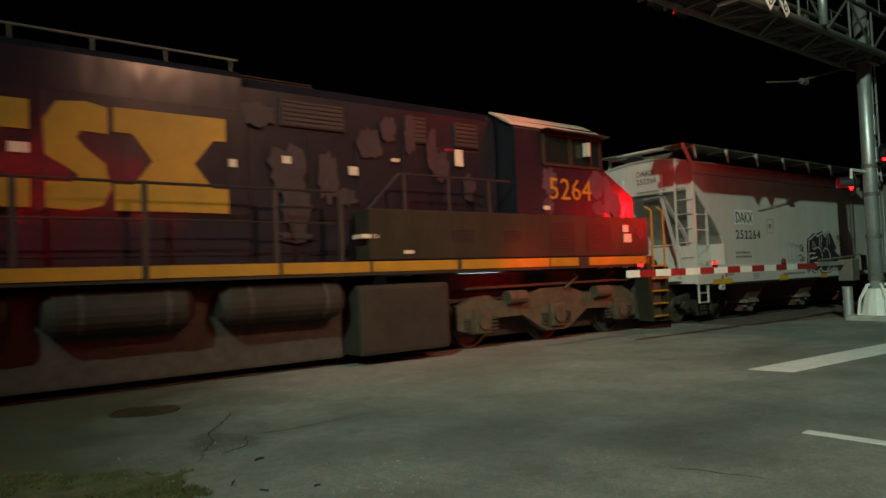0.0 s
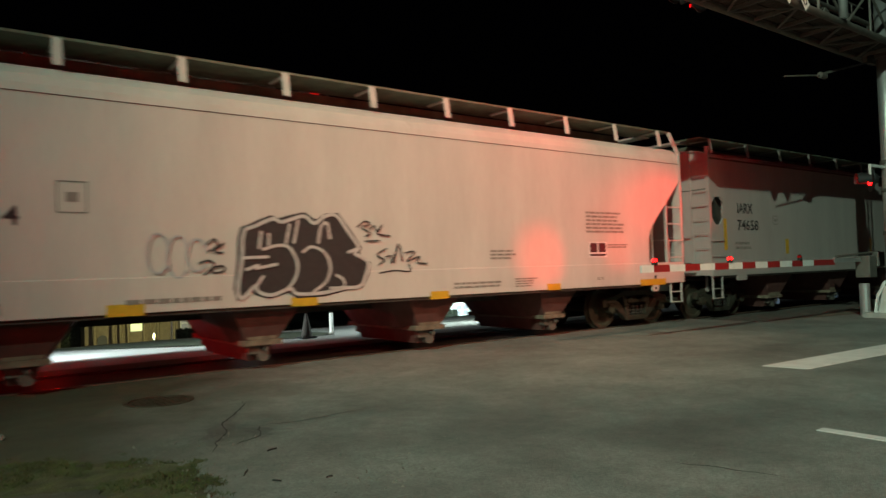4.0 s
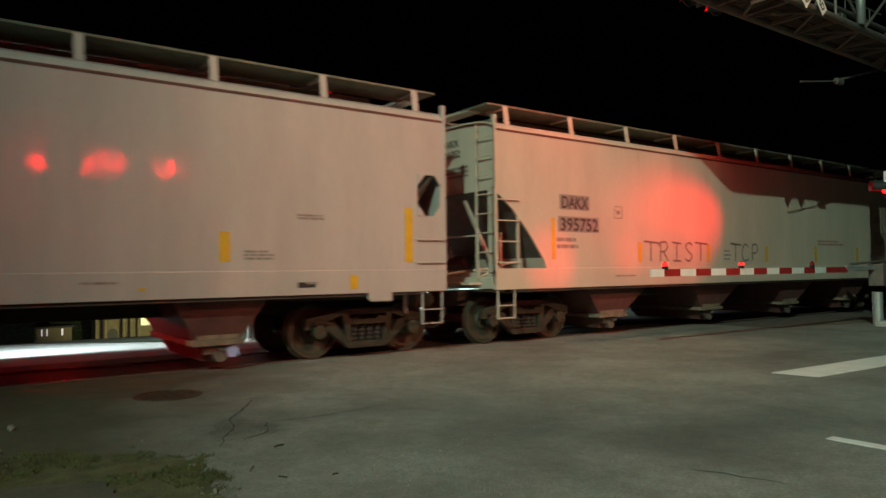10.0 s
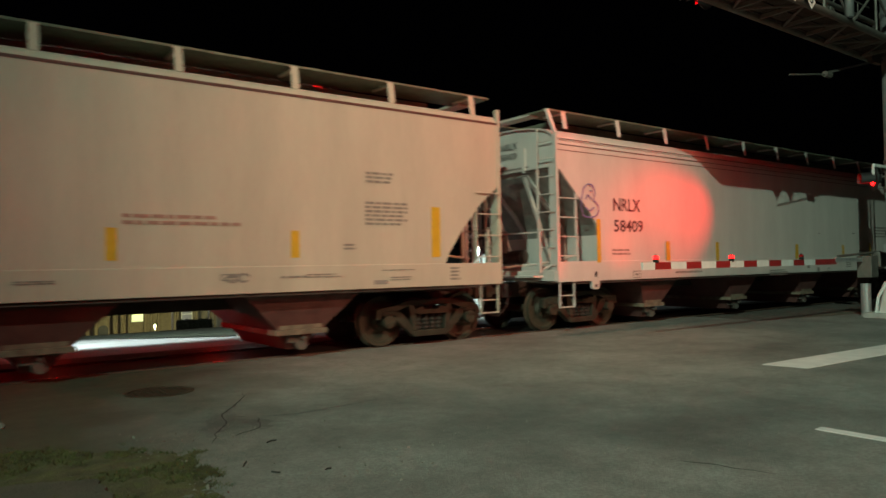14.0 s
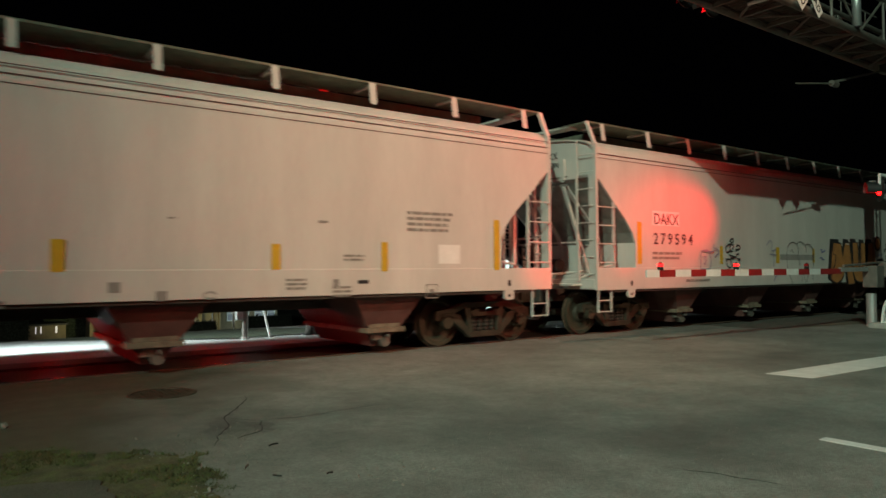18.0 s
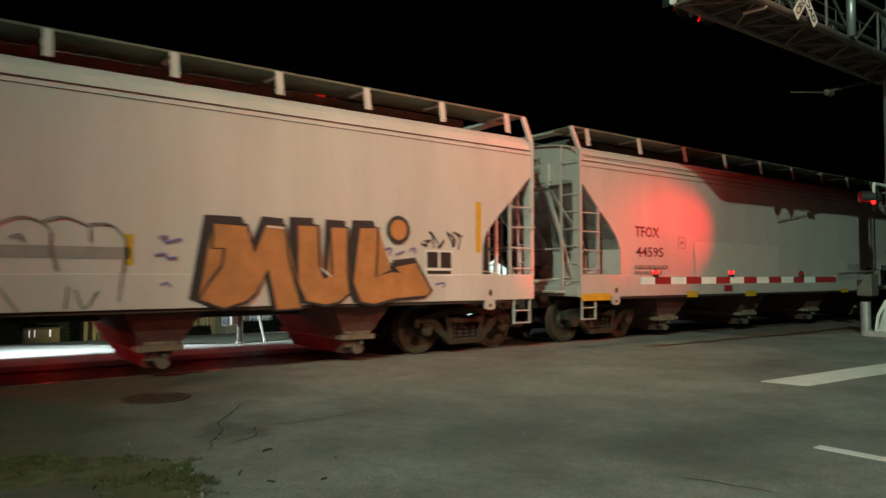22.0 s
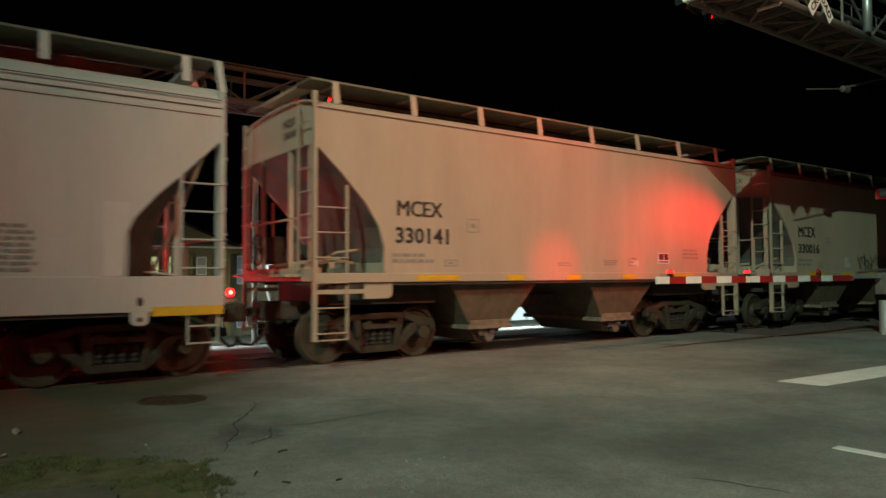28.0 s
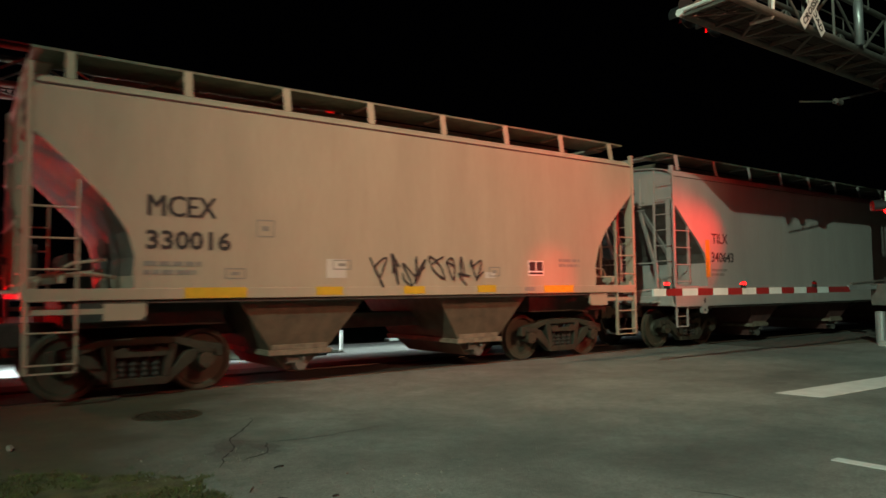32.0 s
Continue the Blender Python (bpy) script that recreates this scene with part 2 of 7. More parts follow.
red_lens_dark = material("red_lens_dim", (0.35, 0.01, 0.01), 0.25, vary=0.0)
underframe = material("underframe_grime", (0.060, 0.050, 0.042), 0.85, vary=0.25, scale=5, bump=0.3)
truck_iron = material("truck_iron", (0.044, 0.040, 0.025), 0.75, 0.2, vary=0.25, scale=6, bump=0.3)
spring_iron = material("spring_iron", (0.018, 0.015, 0.010), 0.8, vary=0.2, scale=6)
wheel_steel = material("wheel_steel", (0.056, 0.048, 0.031), 0.65, 0.25, vary=0.10, scale=7)
outlet_tan = material("outlet_dust", (0.22, 0.17, 0.12), 0.8, vary=0.25, scale=7, bump=0.2)
hopper_tan = material("hopper_tan", (0.120, 0.088, 0.056), 0.75, vary=0.22, scale=4, dirt=(0.07, 0.05, 0.035), dirt_amount=0.35)
cap_blue = material("cap_blue", (0.40, 0.46, 0.78), 0.5, vary=0.1, scale=9)
hopper_brown = material("hopper_brown", (0.125, 0.050, 0.042), 0.7, vary=0.2, scale=4, dirt=(0.08, 0.05, 0.04), dirt_amount=0.35)
car_black = material("stencil_black", (0.02, 0.02, 0.022), 0.55, vary=0.1, scale=9)
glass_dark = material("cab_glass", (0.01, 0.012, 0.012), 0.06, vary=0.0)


def car_paint(name, colour, dirt=(0.30, 0.24, 0.18), amount=0.2, rough=0.55, coat=0.0, coat_rough=0.09, wave=0.35):
    return material(name, colour, rough, vary=0.075, scale=1.3, bump=0.10, bump_scale=7.0, dirt=dirt, dirt_amount=amount + 0.06, streak=5.0, coat=coat, coat_rough=coat_rough, wave=wave)

# ---- mesh helpers ----
def thing(name, label, category, where=(0, 0, 0), turn=0, group="", kind=""):
    ob = new(name)
    ob.empty_display_size = 0.2
    ob.matrix_world = pose(*where, 0, 0, turn)
    return tagged(ob, label, category, group, kind)


def part(name, bm, mat, parent=None, label="", smooth=False, where=None):
    """Links a bmesh as one mesh object under a thing or a part."""
    me = bpy.data.meshes.new(name)
    bm.to_mesh(me)
    bm.free()
    for m in mat if isinstance(mat, (list, tuple)) else (mat,):
        me.materials.append(m)
    if smooth:
        me.polygons.foreach_set("use_smooth", [True] * len(me.polygons))
    ob = new(name, me)
    if parent:
        ob.parent = parent
    if where:
        ob.location = where
    return tagged(ob, label)


def again(ob, parent, m):
    """Another object on the same mesh."""
    o = new(ob.name.split(".")[0], ob.data)
    o.parent = parent
    o.matrix_basis = m
    if "label" in ob:
        o["label"] = ob["label"]
    return o


def B():
    return bmesh.new()


def box(bm, x0, x1, y0, y1, z0, z1, bevel=0.0, mat=0):
    vs = [bm.verts.new(p) for p in ((x0, y0, z0), (x1, y0, z0), (x1, y1, z0), (x0, y1, z0), (x0, y0, z1), (x1, y0, z1), (x1, y1, z1), (x0, y1, z1))]
    fs = [bm.faces.new([vs[i] for i in q]) for q in ((3, 2, 1, 0), (4, 5, 6, 7), (0, 1, 5, 4), (1, 2, 6, 5), (2, 3, 7, 6), (3, 0, 4, 7))]
    for f in fs:
        f.material_index = mat
    if bevel:
        es = list({e for f in fs for e in f.edges})
        bmesh.ops.bevel(bm, geom=es, offset=bevel, segments=2, affect="EDGES", profile=0.6)
    return bm


def tube(bm, a, b, r, n=8, r2=None, caps=True):
    a, b = Vector(a), Vector(b)
    d = (b - a).normalized()
    u = d.orthogonal().normalized()
    v = d.cross(u)
    r2 = r if r2 is None else r2
    lo, hi = [], []
    for i in range(n):
        c = u * math.cos(2 * math.pi * i / n) + v * math.sin(2 * math.pi * i / n)
        lo.append(bm.verts.new(a + c * r))
        hi.append(bm.verts.new(b + c * r2))
    for i in range(n):
        bm.faces.new((lo[i], lo[(i + 1) % n], hi[(i + 1) % n], hi[i]))
    if caps:
        bm.faces.new(lo[::-1])
        bm.faces.new(hi)
    return bm


def path(bm, points, r, n=6):
    for a, b in zip(points, points[1:]):
        tube(bm, a, b, r, n)
    return bm


def bar(bm, a, b, w, h):
    """A square bar from a to b, w wide level, h high."""
    a, b = Vector(a), Vector(b)
    d = (b - a).normalized()
    up = Vector((0, 0, 1)) if abs(d.z) < 0.95 else Vector((1, 0, 0))
    u = d.cross(up).normalized()
    v = u.cross(d)
    ends = []
    for p in (a, b):
        ends.append([bm.verts.new(p + u * w / 2 * i + v * h / 2 * j) for i, j in ((-1, -1), (1, -1), (1, 1), (-1, 1))])
    lo, hi = ends
    for i in range(4):
        bm.faces.new((lo[i], lo[(i + 1) % 4], hi[(i + 1) % 4], hi[i]))
    bm.faces.new(lo[::-1])
    bm.faces.new(hi)
    return bm


def plate(bm, outline, y0, y1):
    """An outline in x, z made a plate between y0 and y1."""
    a = [bm.verts.new((x, y0, z)) for x, z in outline]
    b = [bm.verts.new((x, y1, z)) for x, z in outline]
    n = len(outline)
    bm.faces.new(a)
    bm.faces.new(b[::-1])
    for i in range(n):
        bm.faces.new((a[i], b[i], b[(i + 1) % n], a[(i + 1) % n]))
    bmesh.ops.recalc_face_normals(bm, faces=bm.faces[:])
    return bm


def slab(bm, outline, z0, z1):
    """An outline in x, y made a slab between z0 and z1."""
    a = [bm.verts.new((x, y, z0)) for x, y in outline]
    b = [bm.verts.new((x, y, z1)) for x, y in outline]
    n = len(outline)
    bm.faces.new(a[::-1])
    bm.faces.new(b)
    for i in range(n):
        bm.faces.new((a[i], a[(i + 1) % n], b[(i + 1) % n], b[i]))
    bmesh.ops.recalc_face_normals(bm, faces=bm.faces[:])
    return bm


def loft(bm, rings, close=False, caps=False):
    rows = [[bm.verts.new(p) for p in ring] for ring in rings]
    n = len(rows[0])
    for a, b in zip(rows, rows[1:]):
        for i in range(n if close else n - 1):
            j = (i + 1) % n
            bm.faces.new((a[i], a[j], b[j], b[i]))
    if caps:
        bm.faces.new(rows[0][::-1])
        bm.faces.new(rows[-1])
    bmesh.ops.recalc_face_normals(bm, faces=bm.faces[:])
    return bm


def lettering(name, words, size, mat, parent, x, y, z, bold=0.0, turn=0, label="", stretch=1.0, shear=0.0, gap=1.0):
    """Words lying in the plane y, reading along x, their lower left corner at x, z."""
    cu = bpy.data.curves.new(name, "FONT")
    cu.body, cu.size, cu.extrude, cu.offset, cu.resolution_u, cu.shear = words, size, 0.002, bold, 2, shear
    cu.space_character = gap
    tmp = bpy.data.objects.new(name, cu)
    scene.collection.objects.link(tmp)
    me = bpy.data.meshes.new_from_object(tmp)
    bpy.data.objects.remove(tmp)
    me.materials.clear()
    me.materials.append(mat)
    ob = new(name, me)
    ob.parent = parent
    ob.matrix_basis = pose(x, y, z, 90, 0, turn) @ Matrix.Diagonal((stretch, 1, 1, 1))
    return tagged(ob, label)

# ---- ground, road and track ----
def flat(name, outline, z, mat, label="", kind="structure", cuts=0):
    bm = B()
    bm.faces.new([bm.verts.new((x, y, z)) for x, y in outline])
    ob = part(name, bm, mat)
    return tagged(ob, label, name.replace("_", " "), kind=kind)


tagged(flat("ground", [(-300, -300), (300, -300), (300, 13.4), (-300, 13.4)], -0.13, dirt_mat), "dark bare ground round the crossing", "ground")
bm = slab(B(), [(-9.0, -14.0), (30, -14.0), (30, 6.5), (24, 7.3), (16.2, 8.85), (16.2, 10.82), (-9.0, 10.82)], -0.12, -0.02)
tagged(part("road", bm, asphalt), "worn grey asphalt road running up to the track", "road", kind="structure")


def verge_depth(x, y):
    """Metres inside the verge's edge, roughened by noise."""
    right = (y - 3.6) * 0.24 + 1.30 if y < 5.7 else 1.80 - (y - 5.7) * 0.95
    d = min(right - x, (6.95 - 0.28 * x - y) * 0.8)
    return d + 0.10 + 0.20 * noise.noise(Vector((x * 1.7, y * 1.7, 2))) + 0.18 * noise.noise(Vector((x * 5, y * 5, 5))) + 0.15 * noise.noise(Vector((x * 13, y * 13, 8)))


def verge_z(x, y):
    d = verge_depth(x, y)
    lift = -0.035 + 0.05 * max(0.0, min(1.0, (d + 0.15) / 0.45))
    return -0.02 + lift + 0.012 * noise.noise(Vector((x * 9, y * 9, 1))) + 0.006 * noise.noise(Vector((x * 31, y * 31, 4)))


bm = B()
rows = [[bm.verts.new((-2.4 + 0.045 * i, 1.2 + 0.045 * k, verge_z(-2.4 + 0.045 * i, 1.2 + 0.045 * k))) for i in range(108)] for k in range(136)]
for a, b in zip(rows, rows[1:]):
    for i in range(107):
        bm.faces.new((a[i], a[i + 1], b[i + 1], b[i]))
tagged(part("verge", bm, verge_dirt, smooth=True), "trampled dirt verge with moss and weeds", "verge", kind="structure")
bm = slab(B(), [(-9.0, -14.0), (-0.6, -14.0), (0.2, 1.2), (-2.3, 1.25), (-2.3, 6.9), (-9.0, 6.9)], -0.06, -0.012)
tagged(part("verge", bm, verge_dirt), "bare dirt verge beside the road", "verge", kind="structure")
bm = slab(B(), [(-9, 10.82), (-9, 6.9), (-60, 6.9), (-60, 10.82)], -0.12, -0.03)
tagged(part("verge", bm, dirt_mat), "dark dirt verge along the track", "verge", kind="structure")

# crossing surface between and beside the rails
NEAR, FAR = TRACK - 0.72, TRACK + 0.72
for y0, y1 in ((10.82, NEAR - 0.04), (NEAR + 0.11, FAR - 0.11), (FAR + 0.04, 13.3)):
    bm = box(B(), -60, 16.2, y0, y1, -0.12, -0.025)
    tagged(part("crossing_surface", bm, crossing_mat), "dark smooth crossing surface beside the rails", "crossing", kind="structure")
bm = box(B(), 16.2, 140, 8.87, 13.3, -0.11, -0.05)
tagged(part("ballast", bm, ballast_mat), "grey crushed stone ballast under the track", "ballast", kind="structure")


def rail(y):
    t = thing("rail", "worn steel rail with a shiny running surface", "rail", (0, y, 0), kind="structure", group="rails of the track")
    bm = B()
    box(bm, -80, 150, -0.07, 0.07, -0.17, -0.14)
    box(bm, -80, 150, -0.012, 0.012, -0.14, -0.03)
    box(bm, -80, 150, -0.036, 0.036, -0.03, -0.004, 0.006)
    part("web", bm, rail_rust, t)
    bm = box(B(), -80, 150, -0.027, 0.027, -0.003, 0.0)
    part("head", bm, rail_steel, t, "polished rail head")


rail(NEAR + 0.0)
rail(FAR)

# painted lines
tagged(part("road_marking", slab(B(), [(9.37, 5.17), (9.46, 4.58), (18.5, 4.05), (18.5, 4.65)], -0.02, -0.014), road_paint), "wide white stop line across the lane", "road marking", kind="structure")
tagged(part("road_marking", slab(B(), [(6.12, 2.92), (6.25, 2.92), (6.42, -9), (6.29, -9)], -0.02, -0.014), road_paint), "thin white lane line", "road marking", kind="structure")

# land beyond the track: a level strip, then a fall that steepens past the lot
def slope_z(y):
    return -0.05 - 0.07 * max(0.0, min(y, 34.0) - 14.5) - 0.0875 * max(0.0, min(y, 90.0) - 34.0)


bm = B()
rows = [[bm.verts.new((x, y, slope_z(y))) for x in (-60, -20, 0, 20, 60, 140)] for y in (13.32, 14.5, 34.0)]
for a, b in zip(rows, rows[1:]):
    for i in range(5):
        bm.faces.new((a[i], a[i + 1], b[i + 1], b[i]))
tagged(part("lot", bm, lot_mat), "pale concrete lot lit white beyond the track", "lot", kind="structure")


# ---- wear of the road ----
def ragged(points, first, last, amount, seed):
    """Breaks the stretches between two points of an outline into a ragged edge."""
    r, out = random.Random(seed), []
    for i, (a, b) in enumerate(zip(points, points[1:])):
        out.append(a)
        if first <= i < last:
            n = max(2, int(math.hypot(b[0] - a[0], b[1] - a[1]) / 0.07))
            out += [(a[0] + (b[0] - a[0]) * k / n + r.gauss(0, amount), a[1] + (b[1] - a[1]) * k / n + r.gauss(0, amount)) for k in range(1, n)]
    return out + [points[-1]]


def streak(name, points, width, mat, label, z=-0.017, seed=1, lift=0.0):
    """A ragged strip along points on the ground: a crack, a seam or a stain."""
    rnd_ = random.Random(seed)
    pts = []
    for (x0, y0), (x1, y1) in zip(points, points[1:]):
        n = max(2, int(math.hypot(x1 - x0, y1 - y0) / 0.09))
        for i in range(n):
            f = i / n
            pts.append((x0 + (x1 - x0) * f + rnd_.uniform(-1, 1) * 0.018, y0 + (y1 - y0) * f + rnd_.uniform(-1, 1) * 0.018))
    pts.append(points[-1])
    bm = B()
    rows = []
    for i, (x, y) in enumerate(pts):
        a, b = pts[max(0, i - 1)], pts[min(len(pts) - 1, i + 1)]
        d = Vector((b[0] - a[0], b[1] - a[1])).normalized()
        taper = min(1.0, 0.25 + 4.0 * min(i, len(pts) - 1 - i) / len(pts))
        w = width * taper * rnd_.uniform(0.15, 1.0) / 2
        rows.append((bm.verts.new((x - d.y * w, y + d.x * w, z)), bm.verts.new((x + d.y * w, y - d.x * w, z))))
    for a, b in zip(rows, rows[1:]):
        bm.faces.new((a[0], a[1], b[1], b[0]))
    return tagged(part(name, bm, mat), label, "crack", kind="structure")


streak("road_crack", [(2.99, 8.08), (2.93, 7.86), (2.72, 7.50), (2.36, 6.95), (2.30, 6.62), (2.05, 6.20), (1.92, 5.90)], 0.028, crack_mat, "ragged crack in the asphalt", seed=2)
streak("road_crack", [(2.36, 6.93), (2.50, 6.78), (2.62, 6.62), (3.05, 6.52), (3.46, 6.58), (3.95, 6.58)], 0.020, crack_mat, "thin crack in the asphalt", seed=3)
streak("road_crack", [(2.62, 6.62), (2.45, 6.20), (2.17, 6.03)], 0.03, crack_mat, "thin crack in the asphalt", seed=4)
streak("road_stain", [(1.95, 6.15), (2.15, 6.50), (2.34, 6.85), (2.60, 7.30)], 0.30, stain_mat, "dark worn patch beside the crack", z=-0.0185, seed=15)
streak("road_stain", [(2.40, 6.70), (2.55, 6.40), (2.45, 6.10)], 0.26, stain_mat, "dark worn patch beside the crack", z=-0.0186, seed=17)
streak("road_crack", [(12.24, 9.30), (12.80, 9.10), (13.97, 8.91), (16.1, 8.80)], 0.07, crack_mat, "dark seam at the edge of the crossing", seed=6)
streak("road_crack", [(6.6, 8.2), (7.9, 8.1), (9.1, 8.0)], 0.016, crack_mat, "hairline crack in the asphalt", seed=8)
streak("road_crack", [(4.40, 3.22), (4.55, 2.85), (4.66, 2.45)], 0.022, crack_mat, "hairline crack in the asphalt", seed=9)

# manhole cover
mh = thing("manhole_cover", "rusty round iron manhole cover set in the asphalt", "manhole cover", (2.24, 8.82, -0.02))
bm = B()
loft(bm, [[(r * math.cos(i * math.pi / 20), r * math.sin(i * math.pi / 20), z) for i in range(40)] for r, z in ((0.40, 0.0), (0.39, 0.010), (0.345, 0.010), (0.34, 0.002))], close=True)
part("ring", bm, manhole_iron, mh)
part("lid", tube(B(), (0, 0, -0.02), (0, 0, 0.004), 0.335, 36), manhole_iron, mh)
bm = B()
for i in range(-4, 5):
    for j in range(-4, 5):
        if math.hypot(i, j) * 0.07 < 0.29:
            box(bm, i * 0.07 - 0.02, i * 0.07 + 0.02, j * 0.07 - 0.02, j * 0.07 + 0.02, 0.004, 0.009)
tagged(part("tread_pattern", bm, manhole_iron, mh), kind="stuff")

# pebbles, litter and weeds at the broken edge
rnd_p = random.Random(11)


def stone(bm, x, y, z, r):
    m = Matrix.Translation((x, y, z)) @ Euler((rnd_p.random(), rnd_p.random(), rnd_p.random() * 6)).to_matrix().to_4x4() @ Matrix.Diagonal((r * rnd_p.uniform(0.7, 1.9), r * rnd_p.uniform(0.6, 1.1), r * rnd_p.uniform(0.35, 0.7), 1))
    bmesh.ops.create_icosphere(bm, subdivisions=1, radius=1, matrix=m)


bm = B()
for k in range(420):
    f = rnd_p.random()
    if k < 150:
        cx, cy = 2.30 - 0.85 * f + rnd_p.gauss(0, 0.10), 6.35 - 1.75 * f + rnd_p.gauss(0, 0.14)
    elif k < 300:
        cx, cy = 1.30 + 0.9 * f + rnd_p.gauss(0, 0.14), 5.95 + 0.25 * f + rnd_p.gauss(0, 0.22)
    else:
        cx, cy = rnd_p.uniform(0.2, 2.3), rnd_p.uniform(4.3, 6.9)
    r = rnd_p.uniform(0.002, 0.007) * (2.2 if rnd_p.random() < 0.08 else 1)
    stone(bm, cx, cy, max(-0.019, verge_z(cx, cy)) + r * 0.3, r)
tagged(part("pebbles", bm, pebble_mat), "scattered pale pebbles along the broken edge", "pebbles", kind="stuff")
bm = B()
for k in range(150):
    cx, cy = rnd_p.uniform(2.0, 6.5), rnd_p.uniform(3.0, 6.3)
    stone(bm, cx, cy, -0.018, rnd_p.uniform(0.003, 0.008))
for k in range(60):
    stone(bm, rnd_p.gauss(2.75, 0.35), rnd_p.gauss(4.35, 0.22), -0.018, rnd_p.uniform(0.004, 0.012))
tagged(part("grit", bm, pebble_mat), "sparse pale grit on the road", "grit", kind="stuff")
bm = B()
for k in range(30000):
    cx = rnd_p.uniform(-0.2, 1.9)
    cy = rnd_p.uniform(4.2, 6.9)
    n = noise.noise(Vector((cx * 2.2, cy * 2.2, 0))) + 0.45 * noise.noise(Vector((cx * 7, cy * 7, 3)))
    d = verge_depth(cx, cy)
    if d < 0.02 or n < 0.12 - 0.5 * min(d, 0.4):
        continue
    h, a = rnd_p.uniform(0.006, 0.030), rnd_p.uniform(0, 6.28)
    dx, dy = math.cos(a) * 0.004, math.sin(a) * 0.004
    tx, ty = rnd_p.gauss(0, 0.018), rnd_p.gauss(0, 0.018)
    z = verge_z(cx, cy) - 0.002
    bm.faces.new([bm.verts.new(p) for p in ((cx - dx, cy - dy, z), (cx + dx, cy + dy, z), (cx + tx, cy + ty, z + h))])
tagged(part("weeds", bm, grass_mat), "low green weeds and moss on the verge", "weeds", kind="stuff")
bm = slab(B(), ragged([(-0.4, 5.62), (0.47, 5.56), (0.94, 5.34), (0.95, 4.6), (0.85, 4.0), (-0.4, 4.0), (-0.4, 5.62)], 0, 3, 0.012, 6)[:-1], -0.1, 0.012)
tagged(part("stone_slab", bm, old_asphalt), "broken concrete slab in the verge", "slab", kind="structure")
for x, y, r in ((0.55, 7.79, 0.040), (0.40, 6.85, 0.022), (1.50, 4.70, 0.020), (1.58, 4.78, 0.013)):
    t = thing("stone", "pale round stone lying on the ground", "stone", (x, y, -0.012), group="stones on the ground")
    bm = B()
    stone(bm, 0, 0, r * 0.45, r)
    part("pebble", bm, pebble_mat, t)
for x, y, l, a in ((2.33, 5.62, 0.10, 20), (1.90, 5.10, 0.14, 60), (2.0, 4.75, 0.07, 130), (2.33, 4.58, 0.05, 10)):
    t = thing("twig", "small twig lying on the asphalt", "twig", (x, y, -0.012), a, group="twigs on the road")
    part("stick", path(B(), [(-l / 2, 0, 0), (0, 0.006, 0.003), (l / 2, -0.004, 0)], 0.006, 5), crack_mat if l < 0.12 else pebble_mat, t)
# gravel shoulder by the mast
bm = slab(B(), [(16.2, 8.82), (24, 7.25), (30, 6.4), (60, 6.4), (60, 8.85), (16.2, 8.85)], -0.12, -0.03)
tagged(part("shoulder", bm, dirt_mat), "brown dirt shoulder beside the track", "shoulder", kind="structure")

# ---- freight cars ----
def cut_low(x, L, cut, sill):
    """Lower edge of the side sheet at x: it rises towards both ends."""
    d = min(x, L - x)
    pts = cut
    if d >= pts[-1][0]:
        return sill
    for (a, za), (b, zb) in zip(pts, pts[1:]):
        if a <= d <= b:
            return za + (zb - za) * (d - a) / (b - a)
    return sill


def roof_profile(eave, top):
    """Half outline from the side over the eave to the ridge: y, z."""
    h = top - eave
    return [(-SIDE, eave), (-SIDE + 0.02, eave + 0.22 * h), (-SIDE + 0.08, eave + 0.45 * h), (-SIDE + 0.22, eave + 0.66 * h),
            (-SIDE + 0.45, eave + 0.80 * h), (-SIDE + 0.8, eave + 0.90 * h), (-0.4, eave + 0.98 * h), (0, top)]


# grime and shade both in these colours; mast-lit fronts get the pale one
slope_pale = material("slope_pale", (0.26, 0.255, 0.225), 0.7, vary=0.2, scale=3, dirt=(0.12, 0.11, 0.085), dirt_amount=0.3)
slope_grime_shade = material("slope_grime_shade", (0.105, 0.095, 0.080), 0.75, vary=0.2, scale=3, dirt=(0.07, 0.06, 0.05), dirt_amount=0.3)
board_steel = material("board_steel", (0.16, 0.18, 0.135), 0.6, 0.2, vary=0.2, scale=5)


def wheelset(parent, x):
    bm = B()
    tube(bm, (0, -0.95, 0), (0, 0.95, 0), 0.085, 10)
    for s in (-1, 1):
        rings = []
        for r, y in ((0.10, 0.66), (0.17, 0.655), (0.20, 0.69), (0.37, 0.70), (0.39, 0.66), (0.49, 0.66), (0.49, 0.69), (0.462, 0.70), (0.457, 0.79), (0.40, 0.79), (0.37, 0.745), (0.20, 0.73), (0.16, 0.78), (0.10, 0.78)):
            rings.append([(r * math.cos(i * math.pi / 14), s * y, r * math.sin(i * math.pi / 14)) for i in range(28)])
        loft(bm, rings, close=True)
        tube(bm, (0, s * 0.95, 0), (0, s * 1.10, 0), 0.115, 14)
        for i in range(3):
            a = i * 2.094
            tube(bm, (0.065 * math.cos(a), s * 1.10, 0.065 * math.sin(a)), (0.065 * math.cos(a), s * 1.125, 0.065 * math.sin(a)), 0.02, 6)
    ob = part("wheelset", bm, wheel_steel, parent, "rusty steel wheels on an axle", smooth=False)
    ob.location = (x, 0, 0.46)
    return ob


